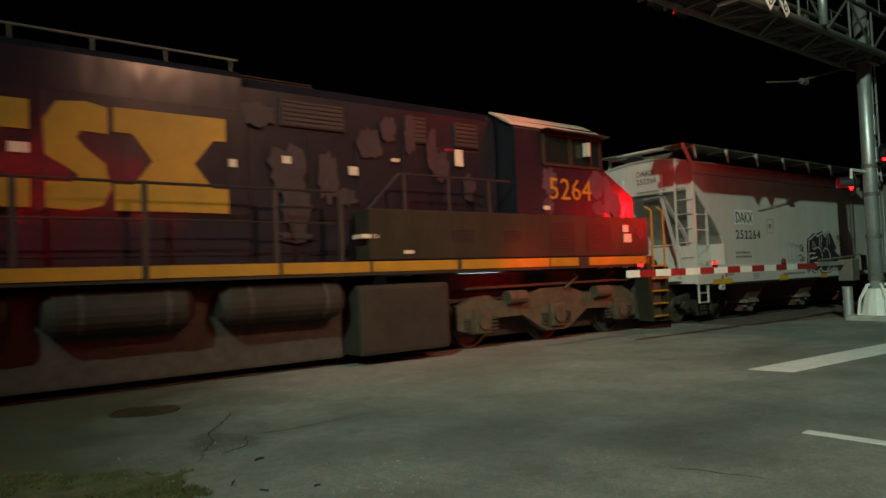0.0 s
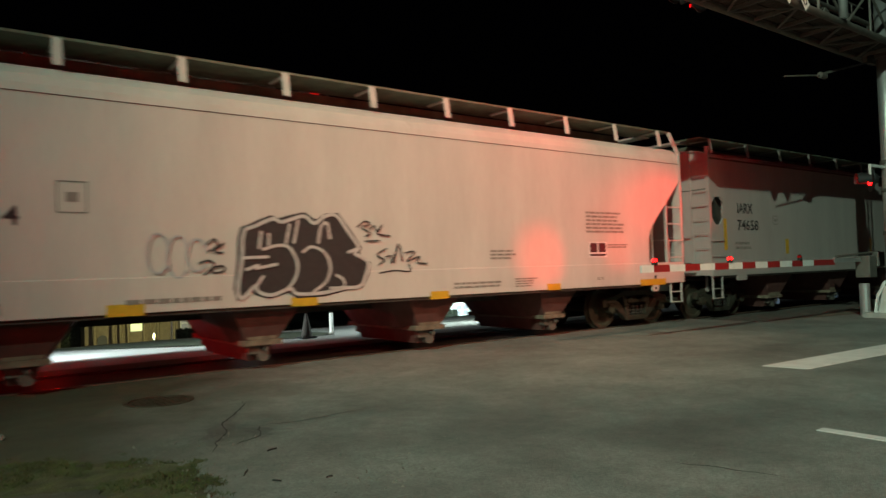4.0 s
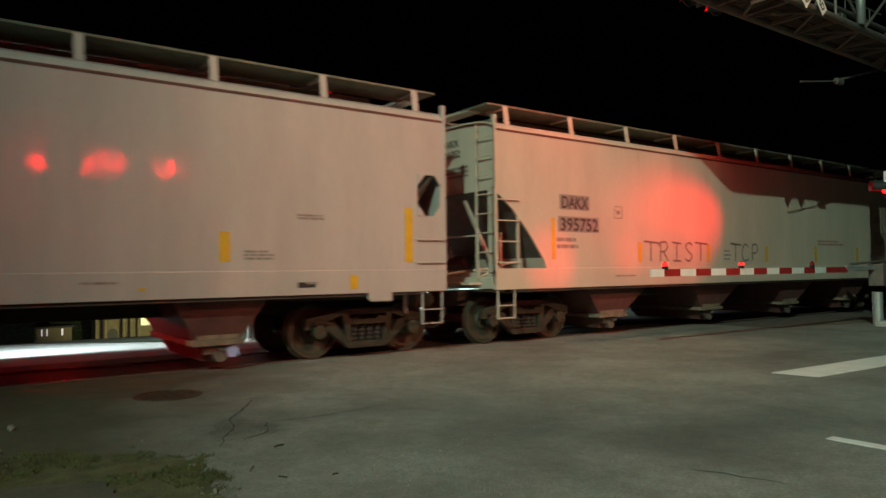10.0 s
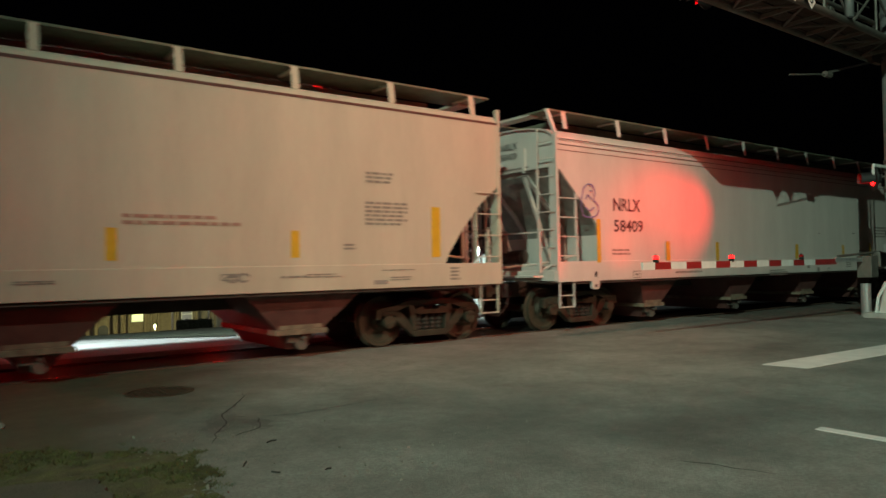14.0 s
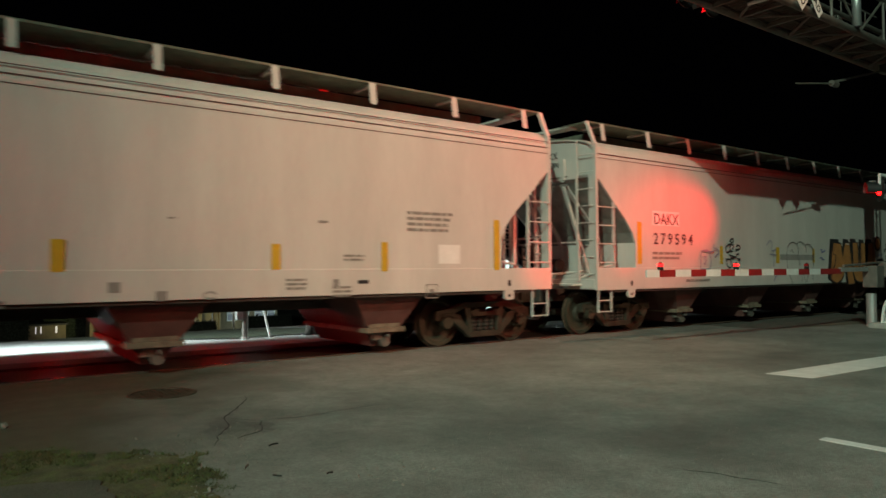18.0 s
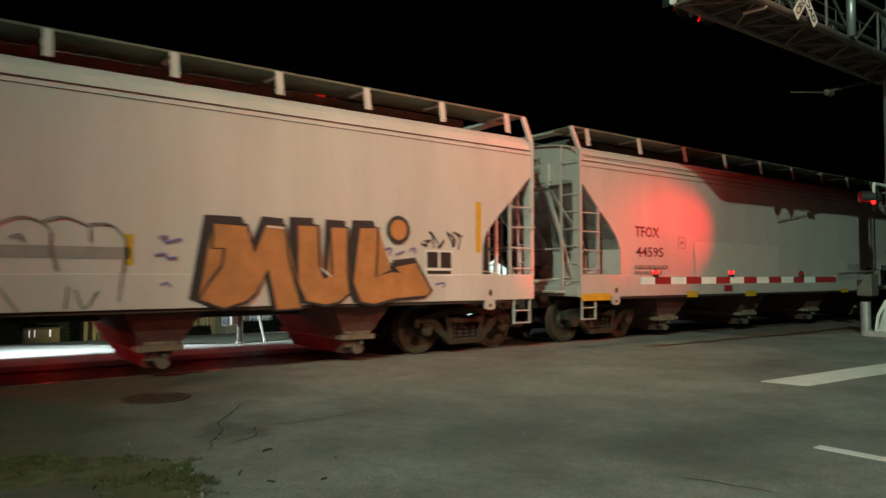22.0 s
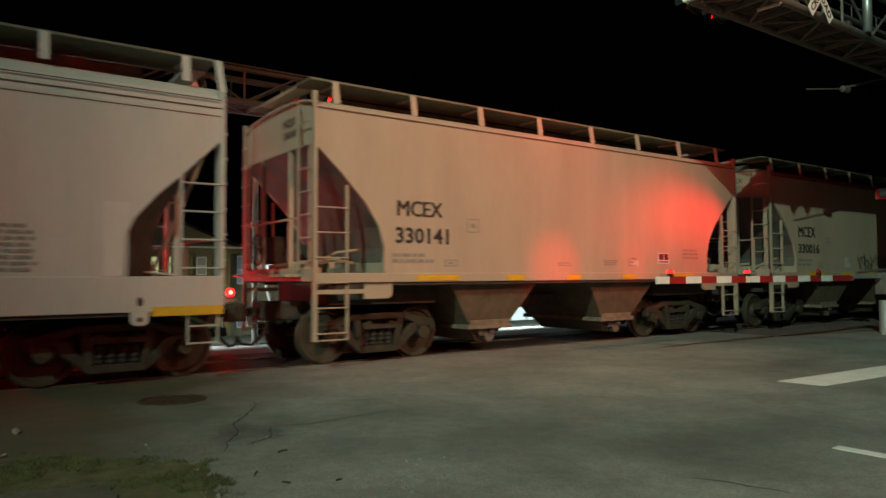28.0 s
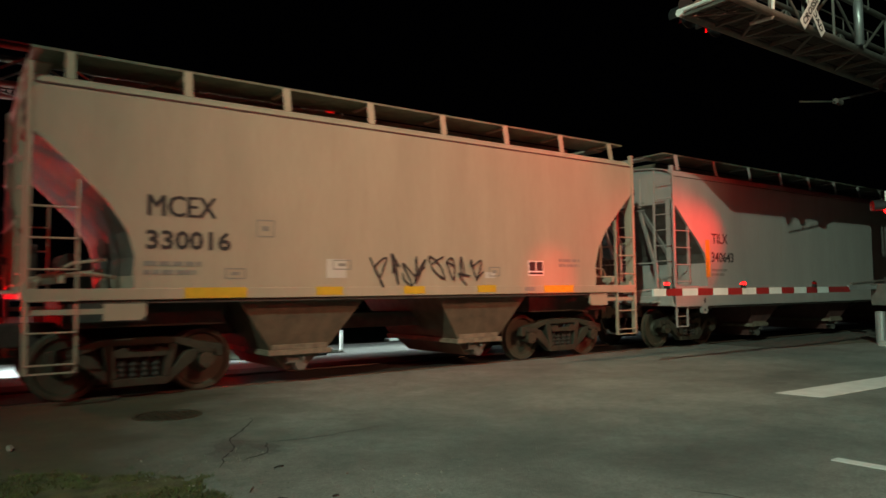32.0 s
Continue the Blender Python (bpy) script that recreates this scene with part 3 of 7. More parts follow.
def side_frame(bm, s, half):
    """Cast side frame of a two-axle truck: flat top chord, two slanting tension members and a trough for the springs, open between."""
    y0, y1 = sorted((s * 0.90, s * 1.06))
    h = half
    plate(bm, [(-h - 0.27, 0.50), (-h - 0.25, 0.68), (-h + 0.14, 0.75), (-0.50, 0.83), (0.50, 0.83), (h - 0.14, 0.75), (h + 0.25, 0.68), (h + 0.27, 0.50),
               (h + 0.15, 0.50), (h + 0.13, 0.60), (h - 0.13, 0.60), (h - 0.20, 0.64), (0.50, 0.72), (-0.50, 0.72), (-h + 0.20, 0.64), (-h + 0.13, 0.60), (-h - 0.13, 0.60), (-h - 0.15, 0.50)], y0, y1)
    for a in (-1, 1):
        plate(bm, [(a * (h - 0.12), 0.645), (a * (h - 0.13), 0.49), (a * 0.37, 0.15), (a * 0.30, 0.27), (a * 0.40, 0.33), (a * (h - 0.30), 0.60)], y0 + 0.004, y1 - 0.004)
        plate(bm, [(a * 0.30, 0.26), (a * 0.40, 0.26), (a * 0.50, 0.74), (a * 0.36, 0.74)], y0 - 0.012, y1 + 0.012)
        box(bm, a * h - 0.13, a * h + 0.13, min(s * 0.87, s * 1.08), max(s * 0.87, s * 1.08), 0.56, 0.65, 0.02)
    plate(bm, [(-0.375, 0.15), (0.375, 0.15), (0.375, 0.265), (-0.375, 0.265)], y0 - 0.008, y1 + 0.008)
    bmesh.ops.bevel(bm, geom=[e for e in bm.edges if e.calc_length() > 0.03], offset=0.012, segments=1, affect="EDGES")


def spring():
    bm = B()
    rings = []
    for k in range(9):
        r = 0.068 if k % 2 else 0.050
        rings.append([(r * math.cos(i * math.pi / 5), r * math.sin(i * math.pi / 5), 0.26 + k * 0.037) for i in range(10)])
    loft(bm, rings, close=True, caps=True)
    return bm


WHEELS = []


def truck(car, x, half=0.92):
    t = new("truck")
    t.parent = car
    t.location = (x, 0, 0)
    t["label"] = "cast iron two-axle truck with rusty wheels"
    for s in (-1, 1):
        bm = B()
        side_frame(bm, s, half)
        part("side_frame", bm, truck_iron, t)
        first = None
        for i in range(4):
            if first is None:
                first = part("spring", spring(), spring_iron, t)
                first.location = (-0.23, s * 0.975, 0)
            else:
                again(first, t, pose(-0.23 + i * 0.153, s * 0.975, 0))
        part("spring_backing", box(B(), -0.33, 0.33, min(s * 0.80, s * 0.88), max(s * 0.80, s * 0.88), 0.24, 0.58), underframe, t)
        part("bolster_end", plate(B(), [(-0.33, 0.56), (0.33, 0.56), (0.36, 0.66), (0.20, 0.70), (0.16, 0.64), (-0.16, 0.64), (-0.20, 0.70), (-0.36, 0.66)], min(s * 0.92, s * 1.09), max(s * 0.92, s * 1.09)), truck_iron, t)
    bm = B()
    box(bm, -0.2, 0.2, -0.9, 0.9, 0.45, 0.75, 0.03)
    part("bolster", bm, underframe, t)
    for a in (-half, half):
        WHEELS.append(wheelset(t, a))
    return t


def ladder(car, a, b, w, mat, n=4, r=0.016, side="x"):
    """Two stiles between a and b, w apart along x (or y), with n rungs."""
    bm = B()
    o = Vector((w, 0, 0)) if side == "x" else Vector((0, w, 0))
    a, b = Vector(a), Vector(b)
    bar(bm, a, b, 0.05, 0.02)
    bar(bm, a + o, b + o, 0.05, 0.02)
    for i in range(n):
        p = a + (b - a) * ((i + 0.5) / n)
        tube(bm, p, p + o, r, 6)
    return part("ladder", bm, mat, car)


def marks(car, name, x, y, z, rows, height, width, gap, mat):
    """Small stencilled lines too fine to read, as bars."""
    bm = B()
    rnd = random.Random(int(x * 100) + rows)
    for i in range(rows):
        cx = x
        end = x + width * rnd.uniform(0.72, 1.0)
        while cx < end:
            w = rnd.uniform(0.07, 0.22)
            box(bm, cx, min(cx + w, end), y, y + 0.004, z - i * gap, z - i * gap + height)
            cx += w + 0.03
    return tagged(part(name, bm, mat, car), kind="stuff")


ROUND_CUT = [(0.0, 3.47), (0.12, 3.40), (0.62, 2.90), (0.95, 2.60), (1.22, 2.28), (1.32, 2.05), (1.33, 1.485)]
STEP_CUT = [(0.0, 3.0), (0.5, 2.6), (0.95, 2.1), (1.25, 1.70), (1.35, 1.485)]
PLUG_CUT = [(0.0, 1.50), (0.02, 1.485)]


def hopper_car(key, u, L, paint, label, spec):
    car = thing("hopper_car", label, "freight car", (u, TRACK, 0), group="covered hopper cars of the train")
    sill = spec.get("sill", 1.48)
    low = spec.get("low", 1.0)
    eave = spec.get("eave", 3.85)
    top = spec.get("top", 4.42)
    cut = spec["cut"]
    # body shell: sides and roof, open at the ends under the slope
    holes = spec.get("holes", ())
    xs = sorted({0.0, L, *[h[k] for h in holes for k in (0, 1)], *[c[0] for c in cut], *[L - c[0] for c in cut], *[L * i / 14 for i in range(15) if cut[-1][0] < L * i / 14 < L - cut[-1][0]]})
    half = roof_profile(eave, top)
    rings = []
    for x in xs:
        zl = cut_low(x, L, cut, sill)
        side = [(-SIDE, zl + (eave - zl) * k / 5) for k in range(5)]
        if holes:
            side = [(-SIDE, z) for z in sorted({zl, holes[0][2], holes[0][3], (holes[0][3] + eave) / 2})]
        right = side + half
        ring = [(x, y, z) for y, z in right] + [(x, -y, z) for y, z in right[-2::-1]]
        rings.append(ring)
    bm = loft(B(), rings)
    gone = [f for f in bm.faces if any(h[0] < f.calc_center_median().x < h[1] and h[2] < f.calc_center_median().z < h[3] and abs(f.calc_center_median().y) > SIDE - 0.02 for h in holes)]
    bmesh.ops.delete(bm, geom=gone, context="FACES")
    for x0, x1, z0, z1 in holes:
        for y in (-SIDE, SIDE):
            for cx, cz, dx, dz in ((x0, z0, 1, 1), (x1, z0, -1, 1), (x0, z1, 1, -1), (x1, z1, -1, -1)):
                bm.faces.new([bm.verts.new(p) for p in ((cx, y, cz), (cx + dx * 0.15, y, cz), (cx, y, cz + dz * 0.18))])
    bmesh.ops.recalc_face_normals(bm, faces=bm.faces[:])
    shell = part("body", bm, paint, car)
    shell.data.polygons.foreach_set("use_smooth", [False] * len(shell.data.polygons))
    sol = shell.modifiers.new("thickness", "SOLIDIFY")
    sol.thickness, sol.offset = 0.03, -1
    # seam lines along the top of the side
    for z in spec.get("seams", (eave - 0.02,)):
        bm = B()
        for s in (-1, 1):
            yy = s * (SIDE + 0.006)
            box(bm, 0.05, L - 0.05, min(yy, yy - s * 0.02), max(yy, yy - s * 0.02), z - spec.get("seam_half", 0.006), z + spec.get("seam_half", 0.006))
        part("seam", bm, hopper_brown, car)
    # side sills
    for s in (-1, 1):
        bm = B()
        y0, y1 = sorted((s * (SIDE + 0.02), s * (SIDE - 0.07)))
        box(bm, 0, L, y0, y1, low, sill + 0.004, 0.012)
        part("side_sill", bm, paint, car)
        bm = B()
        y0, y1 = sorted((s * (SIDE - 0.02), s * (SIDE - 0.2)))
        box(bm, 0.4, L - 0.4, y0, y1, low - 0.05, low - 0.003)
        part("sill_flange", bm, underframe, car)
    # end sheets and slope sheets
    for e in (0, 1):
        f = (lambda x: x) if e == 0 else (lambda x: L - x)
        zt = cut[0][1] - 0.05
        bm = B()
        prof = [(y, z) for y, z in half] + [(-y, z) for y, z in half[-2::-1]]
        ring = [(f(0.06), -SIDE + 0.04, zt)] + [(f(0.06), y * 0.975, z - 0.03) for y, z in prof] + [(f(0.06), SIDE - 0.04, zt)]
        bm.faces.new([bm.verts.new(p) for p in ring])
        part("end_sheet", bm, paint, car)
        # the slope sheet is folded: its middle stands further out than its sides
        inner = 0.62 if e else 0.94
        folds = ((-SIDE + 0.035, 1.0), (-0.95, inner), (0.95, inner), (SIDE - 0.035, 1.0))
        if len(cut) > 2:
            prof = [(d + 0.012, z) for d, z in cut] + [(cut[-1][0] + 0.03, low)]
        else:
            prof = [(0.06, zt + 1.9), (2.3, low)]
        steep = prof if e else prof[:-2] if len(prof) > 3 else prof
        slope = part("slope_sheet", loft(B(), [[(f(d * k), y, z) for y, k in folds] for d, z in steep]), slope_pale if key in "ADEF" and e == 0 else slope_grime_shade, car, "grimy slope sheet with shade in its colour")
        if len(steep) < len(prof):
            shear = part("shear_plate", loft(B(), [[(f(d * k), y, z) for y, k in folds] for d, z in prof[-3:]]), paint, car)
            shear.modifiers.new("thickness", "SOLIDIFY").thickness = 0.015
        thick = slope.modifiers.new("thickness", "SOLIDIFY")
        thick.thickness = 0.015
        # stiffeners down the end sheet and on along the slope
        for y in (-0.62, 0.62) if cut is ROUND_CUT else ():
            bm = B()
            bar(bm, (f(0.035), y, zt), (f(0.035), y, eave + 0.1), 0.09, 0.05)
            if e == 0:
                for (a, za), (b, zb) in zip(prof[1:-2], prof[2:-1]):
                    bar(bm, (f(a * inner - 0.03), y, za - 0.03), (f(b * inner - 0.03), y, zb - 0.03), 0.10, 0.05)
            part("end_rib", bm, paint, car)
        # lip round the opening in the side
        if len(cut) > 2:
            for s in (-1, 1):
                bm = B()
                for (a, za), (b, zb) in zip(cut, cut[1:]):
                    bar(bm, (f(a), s * (SIDE - 0.02), za), (f(b), s * (SIDE - 0.02), zb), 0.05, 0.02)
                part("opening_lip", bm, paint, car)
        # bolster under the end platform
        bm = box(B(), min(f(0.5), f(2.7)), max(f(0.5), f(2.7)), -1.05, 1.05, 0.98, low - 0.01 if low > 1.2 else 1.02, 0.02)
        part("body_bolster", bm, underframe, car)
        # centre sill, end sill and coupler
        bm = B()
        box(bm, min(f(-0.32), f(2.6)), max(f(-0.32), f(2.6)), -0.2, 0.2, 0.72, 1.05, 0.02)
        part("draft_sill", bm, underframe, car)
        bm = B()
        box(bm, min(f(-0.02), f(0.16)), max(f(-0.02), f(0.16)), -SIDE + 0.05, SIDE - 0.05, low + 0.02, low + 0.24, 0.015)
        part("end_sill", bm, paint, car)
        bm = B()
        box(bm, min(f(-0.60), f(-0.30)), max(f(-0.60), f(-0.30)), -0.07, 0.07, 0.80, 0.94, 0.02)
        box(bm, min(f(-0.70), f(-0.52)), max(f(-0.70), f(-0.52)), -0.15, 0.13, 0.72, 1.02, 0.04)
        part("coupler", bm, truck_iron, car, "rusty knuckle coupler")
        bm = B()
        pts = [(f(-0.25), -0.35, 0.72), (f(-0.34), -0.34, 0.50), (f(-0.50), -0.30, 0.34), (f(-0.66), -0.2, 0.36), (f(-0.70), -0.1, 0.46)]
        path(bm, pts, 0.025, 6)
        part("air_hose", bm, black_paint, car)
        # posts, ladders, grab irons
        for s in (-1, 1):
            y = s * (SIDE - 0.03)
            bm = B()
            box(bm, min(f(0.0), f(0.07)), max(f(0.0), f(0.07)), min(y, s * (SIDE - 0.20)), max(y, s * (SIDE - 0.20)), low + 0.1, zt + 0.1)
            bar(bm, (f(0.03), y, spec.get("foot", low + 0.1)), (f(0.03), y, eave + 0.3), 0.09, 0.06)
            if spec.get("hoop", True):
                bar(bm, (f(0.03), y, eave + 0.3), (f(0.03), s * 1.34, 4.68), 0.09, 0.06)
            part("corner_post", bm, paint, car)
            lad = spec.get("ladder", (0.60, 2.95))
            if lad:
                bm = B()
                foot = spec.get("foot", sill)
                bar(bm, (f(lad[0]), y, foot), (f(lad[0]), y, lad[1]), 0.06, 0.03)
                lad_ob = part("ladder", bm, paint, car)
                rung = None
                for i in range(7):
                    z = foot + 0.12 + i * 0.40
                    if z < lad[1] + 0.02:
                        if rung is None:
                            rung = part("rung", path(B(), [(f(0.03), s * (SIDE - 0.03), 0), (f(0.03), s * (SIDE + 0.03), 0), (f(lad[0]), s * (SIDE + 0.03), 0), (f(lad[0]), s * (SIDE - 0.03), 0)], 0.013, 6), paint, lad_ob)
                            rung.location.z = z
                        else:
                            again(rung, lad_ob, pose(0, 0, z))
            # stirrup step below the sill
            bm = B()
            if "foot" in spec:
                bar(bm, (f(0.05), y + s * 0.02, 0.46), (f(0.58), y + s * 0.02, 0.46), 0.05, 0.02)
            for a in () if "foot" in spec else (0.08, 0.50):
                bar(bm, (f(a), y, low + 0.05), (f(a), y, 0.52), 0.045, 0.018)
            for z in () if "foot" in spec else (0.54, 0.78):
                bar(bm, (f(0.08), y, z), (f(0.50), y, z), 0.05, 0.02)
            part("step", bm, paint, car)
            # end ladder
            bm = B()
            ya, yb = s * (SIDE - 0.05), s * (SIDE - 0.5)
            xe = f(-0.04)
            bar(bm, (xe, yb, low + 0.2), (xe, yb, spec.get("endladder", 4.3)), 0.05, 0.03)
            lad_ob = part("end_ladder", bm, paint, car)
            rung = None
            for i in range(9):
                z = low + 0.35 + i * 0.37
                if z < spec.get("endladder", 4.3):
                    if rung is None:
                        rung = part("rung", tube(B(), (xe, ya, 0), (xe, yb, 0), 0.013, 6), paint, lad_ob)
                        rung.location.z = z
                    else:
                        again(rung, lad_ob, pose(0, 0, z))
            # braces of the end frame
            bm = B()
            if "foot" in spec:
                bar(bm, (f(0.04), s * 0.62, low + 0.2), (f(0.04), s * 0.62, zt + 0.05), 0.07, 0.07)
            else:
                bar(bm, (f(0.05), s * 0.62, zt - 0.1), (f(0.9), s * 0.62, low + 0.2), 0.07, 0.06)
                bar(bm, (f(0.55), s * 1.1, zt - 0.75), (f(0.55), s * 1.1, low + 0.2), 0.06, 0.06)
            part("end_brace", bm, paint, car)
        bm = B()
        bar(bm, (f(-0.06), -1.15, low + 1.05), (f(-0.06), 1.15, low + 1.05), 0.03, 0.03)
        bar(bm, (f(-0.06), -1.15, low + 0.2), (f(-0.06), -1.15, low + 1.05), 0.05, 0.03)
        bar(bm, (f(-0.06), 0.6, low + 0.2), (f(-0.06), 0.6, low + 1.05), 0.05, 0.03)
        box(bm, min(f(-0.32), f(0.0)), max(f(-0.32), f(0.0)), -1.2, 1.2, low + 0.10, low + 0.14)
        part("end_platform", bm, paint, car)
        if "hanger" in spec:
            for s in (-1, 1):
                y0, y1 = sorted((s * (SIDE + 0.024), s * (SIDE - 0.02)))
                part("jacking_bracket", plate(B(), [(f(1.15), low + 0.02), (f(1.6), low + 0.02), (f(1.6), low - 0.10), (f(1.55), low - 0.14), (f(1.15), low - 0.14)], y0, y1), paint, car)
        if cut is ROUND_CUT:
            for s in (-1, 1):
                y0, y1 = sorted((s * (SIDE + 0.018), s * (SIDE - 0.04)))
                part("jacking_pad", plate(B(), [(f(1.02), low + 0.01), (f(1.26), low + 0.01), (f(1.25), low - 0.15), (f(1.20), low - 0.18), (f(1.08), low - 0.18), (f(1.03), low - 0.15)], y0, y1), paint, car)
                for zc, rx, rz in ((low - 0.10, 0.035, 0.035), (low + 0.14, 0.04, 0.065)):
                    part("tow_hole", plate(B(), [(f(1.14) + rx * math.cos(i * math.pi / 6), zc + rz * math.sin(i * math.pi / 6)) for i in range(12)], s * (SIDE + 0.023), s * (SIDE + 0.012)), black_paint, car)
        if "foot" in spec:
            for s in (-1, 1):
                y0, y1 = sorted((s * (SIDE - 0.02), s * (SIDE - 0.06)))
                bm = plate(B(), [(f(0.92), 1.36), (f(1.45), 1.36), (f(1.45), 1.16), (f(1.38), 1.10), (f(0.92), 1.10)], y0, y1)
                plate(bm, [(f(0.0), 1.26), (f(0.94), 1.26), (f(0.94), 1.19), (f(0.0), 1.19)], y0 + 0.004, y1 - 0.004)
                part("end_bracket", bm, paint, car)
        # brake rigging and pipes on the platform
        bm = B()
        path(bm, [(f(0.2), -1.3, low + 0.32), (f(0.9), -0.9, low + 0.36), (f(1.3), -0.7, low + 0.3)], 0.03, 6)
        path(bm, [(f(0.1), -0.9, low + 0.2), (f(0.6), -1.2, low + 0.5), (f(1.0), -1.2, low + 0.55)], 0.022, 6)
        path(bm, [(f(0.15), 0.3, low + 0.3), (f(1.1), -0.4, low + 0.42)], 0.035, 6)
        bar(bm, (f(0.45), -1.35, low + 0.28), (f(0.45), 1.35, low + 0.28), 0.08, 0.10)
        part("brake_rigging", bm, paint, car)
        bm = B()
        tube(bm, (f(0.75), 0.2, low + 0.55), (f(0.75), 0.95, low + 0.55), 0.16, 14)
        part("air_reservoir", bm, underframe, car)
        truck(car, f(spec.get("truck", (1.3, 1.3))[e]))
    bm = B()
    for k in range(20):
        a, b = k * math.pi / 10, (k + 1) * math.pi / 10
        tube(bm, (-0.14, 0.45 + 0.27 * math.cos(a), 1.95 + 0.27 * math.sin(a)), (-0.14, 0.45 + 0.27 * math.cos(b), 1.95 + 0.27 * math.sin(b)), 0.02, 6)
    for k in range(4):
        a = k * math.pi / 2 + 0.4
        tube(bm, (-0.12, 0.45, 1.95), (-0.14, 0.45 + 0.27 * math.cos(a), 1.95 + 0.27 * math.sin(a)), 0.014, 6)
    tube(bm, (-0.05, 0.45, 1.95), (-0.12, 0.45, 1.95), 0.05, 8)
    part("brake_wheel", bm, underframe, car)
    bm = B()
    box(bm, 0.10, 0.32, 0.25, 0.75, 1.7, 2.2, 0.03)
    part("brake_box", bm, underframe, car)
    # running boards on brackets
    walk_z = spec.get("walk", 4.70)
    for s in (-1, 1):
        y0, y1 = sorted((s * 1.36, s * 0.53))
        bm = box(B(), 0.05, L - 0.05, y0, y1, walk_z - 0.035, walk_z)
        part("running_board", bm, board_steel, car)
        n = spec.get("posts", 10)
        for i in range(n + 1):
            x = 0.5 + (L - 1.0) * i / n
            bm = B()
            bar(bm, (x, s * 1.36, walk_z - 0.02), (x, s * 1.42, top - 0.12), 0.02, 0.12)
            bar(bm, (x, s * 0.8, walk_z - 0.06), (x, s * 1.36, walk_z - 0.06), 0.05, 0.04)
            part("board_bracket", bm, paint, car)
    for x in (0.05, L - 0.35):
        bm = box(B(), x, x + 0.3, -0.78, 0.78, walk_z - 0.06, walk_z - 0.01)
        part("cross_board", bm, paint, car)
    # trough hatch
    bm = box(B(), 0.9, L - 0.9, -0.5, 0.5, top - 0.1, walk_z - 0.045, 0.02)
    part("roof_hatch", bm, board_steel, car)
    # hoppers
    for x in spec["bays"]:
        h = new("hopper")
        h.parent = car
        h["label"] = "sloping steel hopper chute"
        w, d = spec.get("bay", (0.72, 0.30))
        bm = B()
        zt, zb = low - 0.02, spec.get("outlet", 0.42)
        wide, deep = spec.get("bay_middle", (w * 1.02, d * 1.05))
        loft(bm, [[(x - p, y0, zt), (x + p, y0, zt), (x + q, y1, zb), (x - q, y1, zb)]
                  for y0, y1, p, q in ((-1.42, -1.20, w, d), (-0.85, -0.80, wide, deep), (0.85, 0.80, wide, deep), (1.42, 1.20, w, d))], close=True, caps=True)
        part("chute", bm, spec.get("hopper_mat", hopper_brown), h)
        bm = B()
        box(bm, x - d - 0.09, x + d + 0.09, -1.27, 1.27, zb - 0.04, zb + 0.045, 0.01)
        for s in (-1, 1):
            box(bm, x - d * 1.05, x + d * 1.05, min(s * 1.0, s * 1.24), max(s * 1.0, s * 1.24), zb + 0.045, zb + 0.13, 0.01)
        part("outlet_frame", bm, outlet_tan, h, "dusty outlet gate frame")
        bm = loft(B(), [[(x - d * 0.9, -1.1, zb - 0.04), (x + d * 0.9, -1.1, zb - 0.04), (x + d * 0.9, 1.1, zb - 0.04), (x - d * 0.9, 1.1, zb - 0.04)],
                        [(x - 0.15, -1.0, zb - 0.29), (x + 0.15, -1.0, zb - 0.29), (x + 0.15, 1.0, zb - 0.29), (x - 0.15, 1.0, zb - 0.29)]], close=True, caps=True)
        part("outlet_tube", bm, spec.get("hopper_mat", hopper_brown), h)
        bm = B()
        tube(bm, (x + 0.05, -1.28, zb - 0.10), (x + 0.05, 1.28, zb - 0.10), 0.03, 8)
        for s in (-1, 1):
            tube(bm, (x + 0.05, s * 1.02, zb - 0.20), (x + 0.05, s * 1.16, zb - 0.20), 0.10, 14)
            box(bm, x - 0.20, x + 0.02, min(s * 1.02, s * 1.16), max(s * 1.02, s * 1.16), zb - 0.18, zb - 0.04, 0.02)
        part("gate_shaft", bm, spec.get("gate_mat", dull_steel), h)
        for s in (-1, 1) if spec.get("caps") else ():
            part("outlet_cap", tube(B(), (x + 0.22, s * 1.12, zb - 0.14), (x + 0.22, s * 1.22, zb - 0.14), 0.095, 16), cap_blue, h, "pale blue outlet cap")
        # stiffening rib on the sloping sheets
        for a in (-1, 1):
            for y in (-0.6, 0.6):
                part("rib", bar(B(), (x + a * w, y, zt), (x + a * d, y * 0.85, zb + 0.05), 0.04, 0.05), spec.get("hopper_mat", hopper_brown), h)
    bm = box(B(), 2.2, L - 2.2, -0.22, 0.22, 0.78, 1.06, 0.02)
    part("centre_sill", bm, underframe, car)
    return car

TRAIN = []
tan_paint = car_paint("tan_car_paint", (0.48, 0.44, 0.355))
white_car = car_paint("white_car_paint", (0.555, 0.535, 0.495), amount=0.15)
gloss_car = car_paint("glossy_car_paint", (0.42, 0.395, 0.37), amount=0.08, rough=0.5, coat=1.0, coat_rough=0.085, wave=0.26)
dull_white_car = car_paint("dull_white_car_paint", (0.44, 0.42, 0.385), amount=0.2)
# for car I: dirt, plus the wide shadow on it put into the paint
grimy_shaded_car = car_paint("grimy_shaded_car_paint", (0.34, 0.325, 0.30), amount=0.3)
cement_car = car_paint("cement_car_paint", (0.375, 0.315, 0.235), amount=0.3)


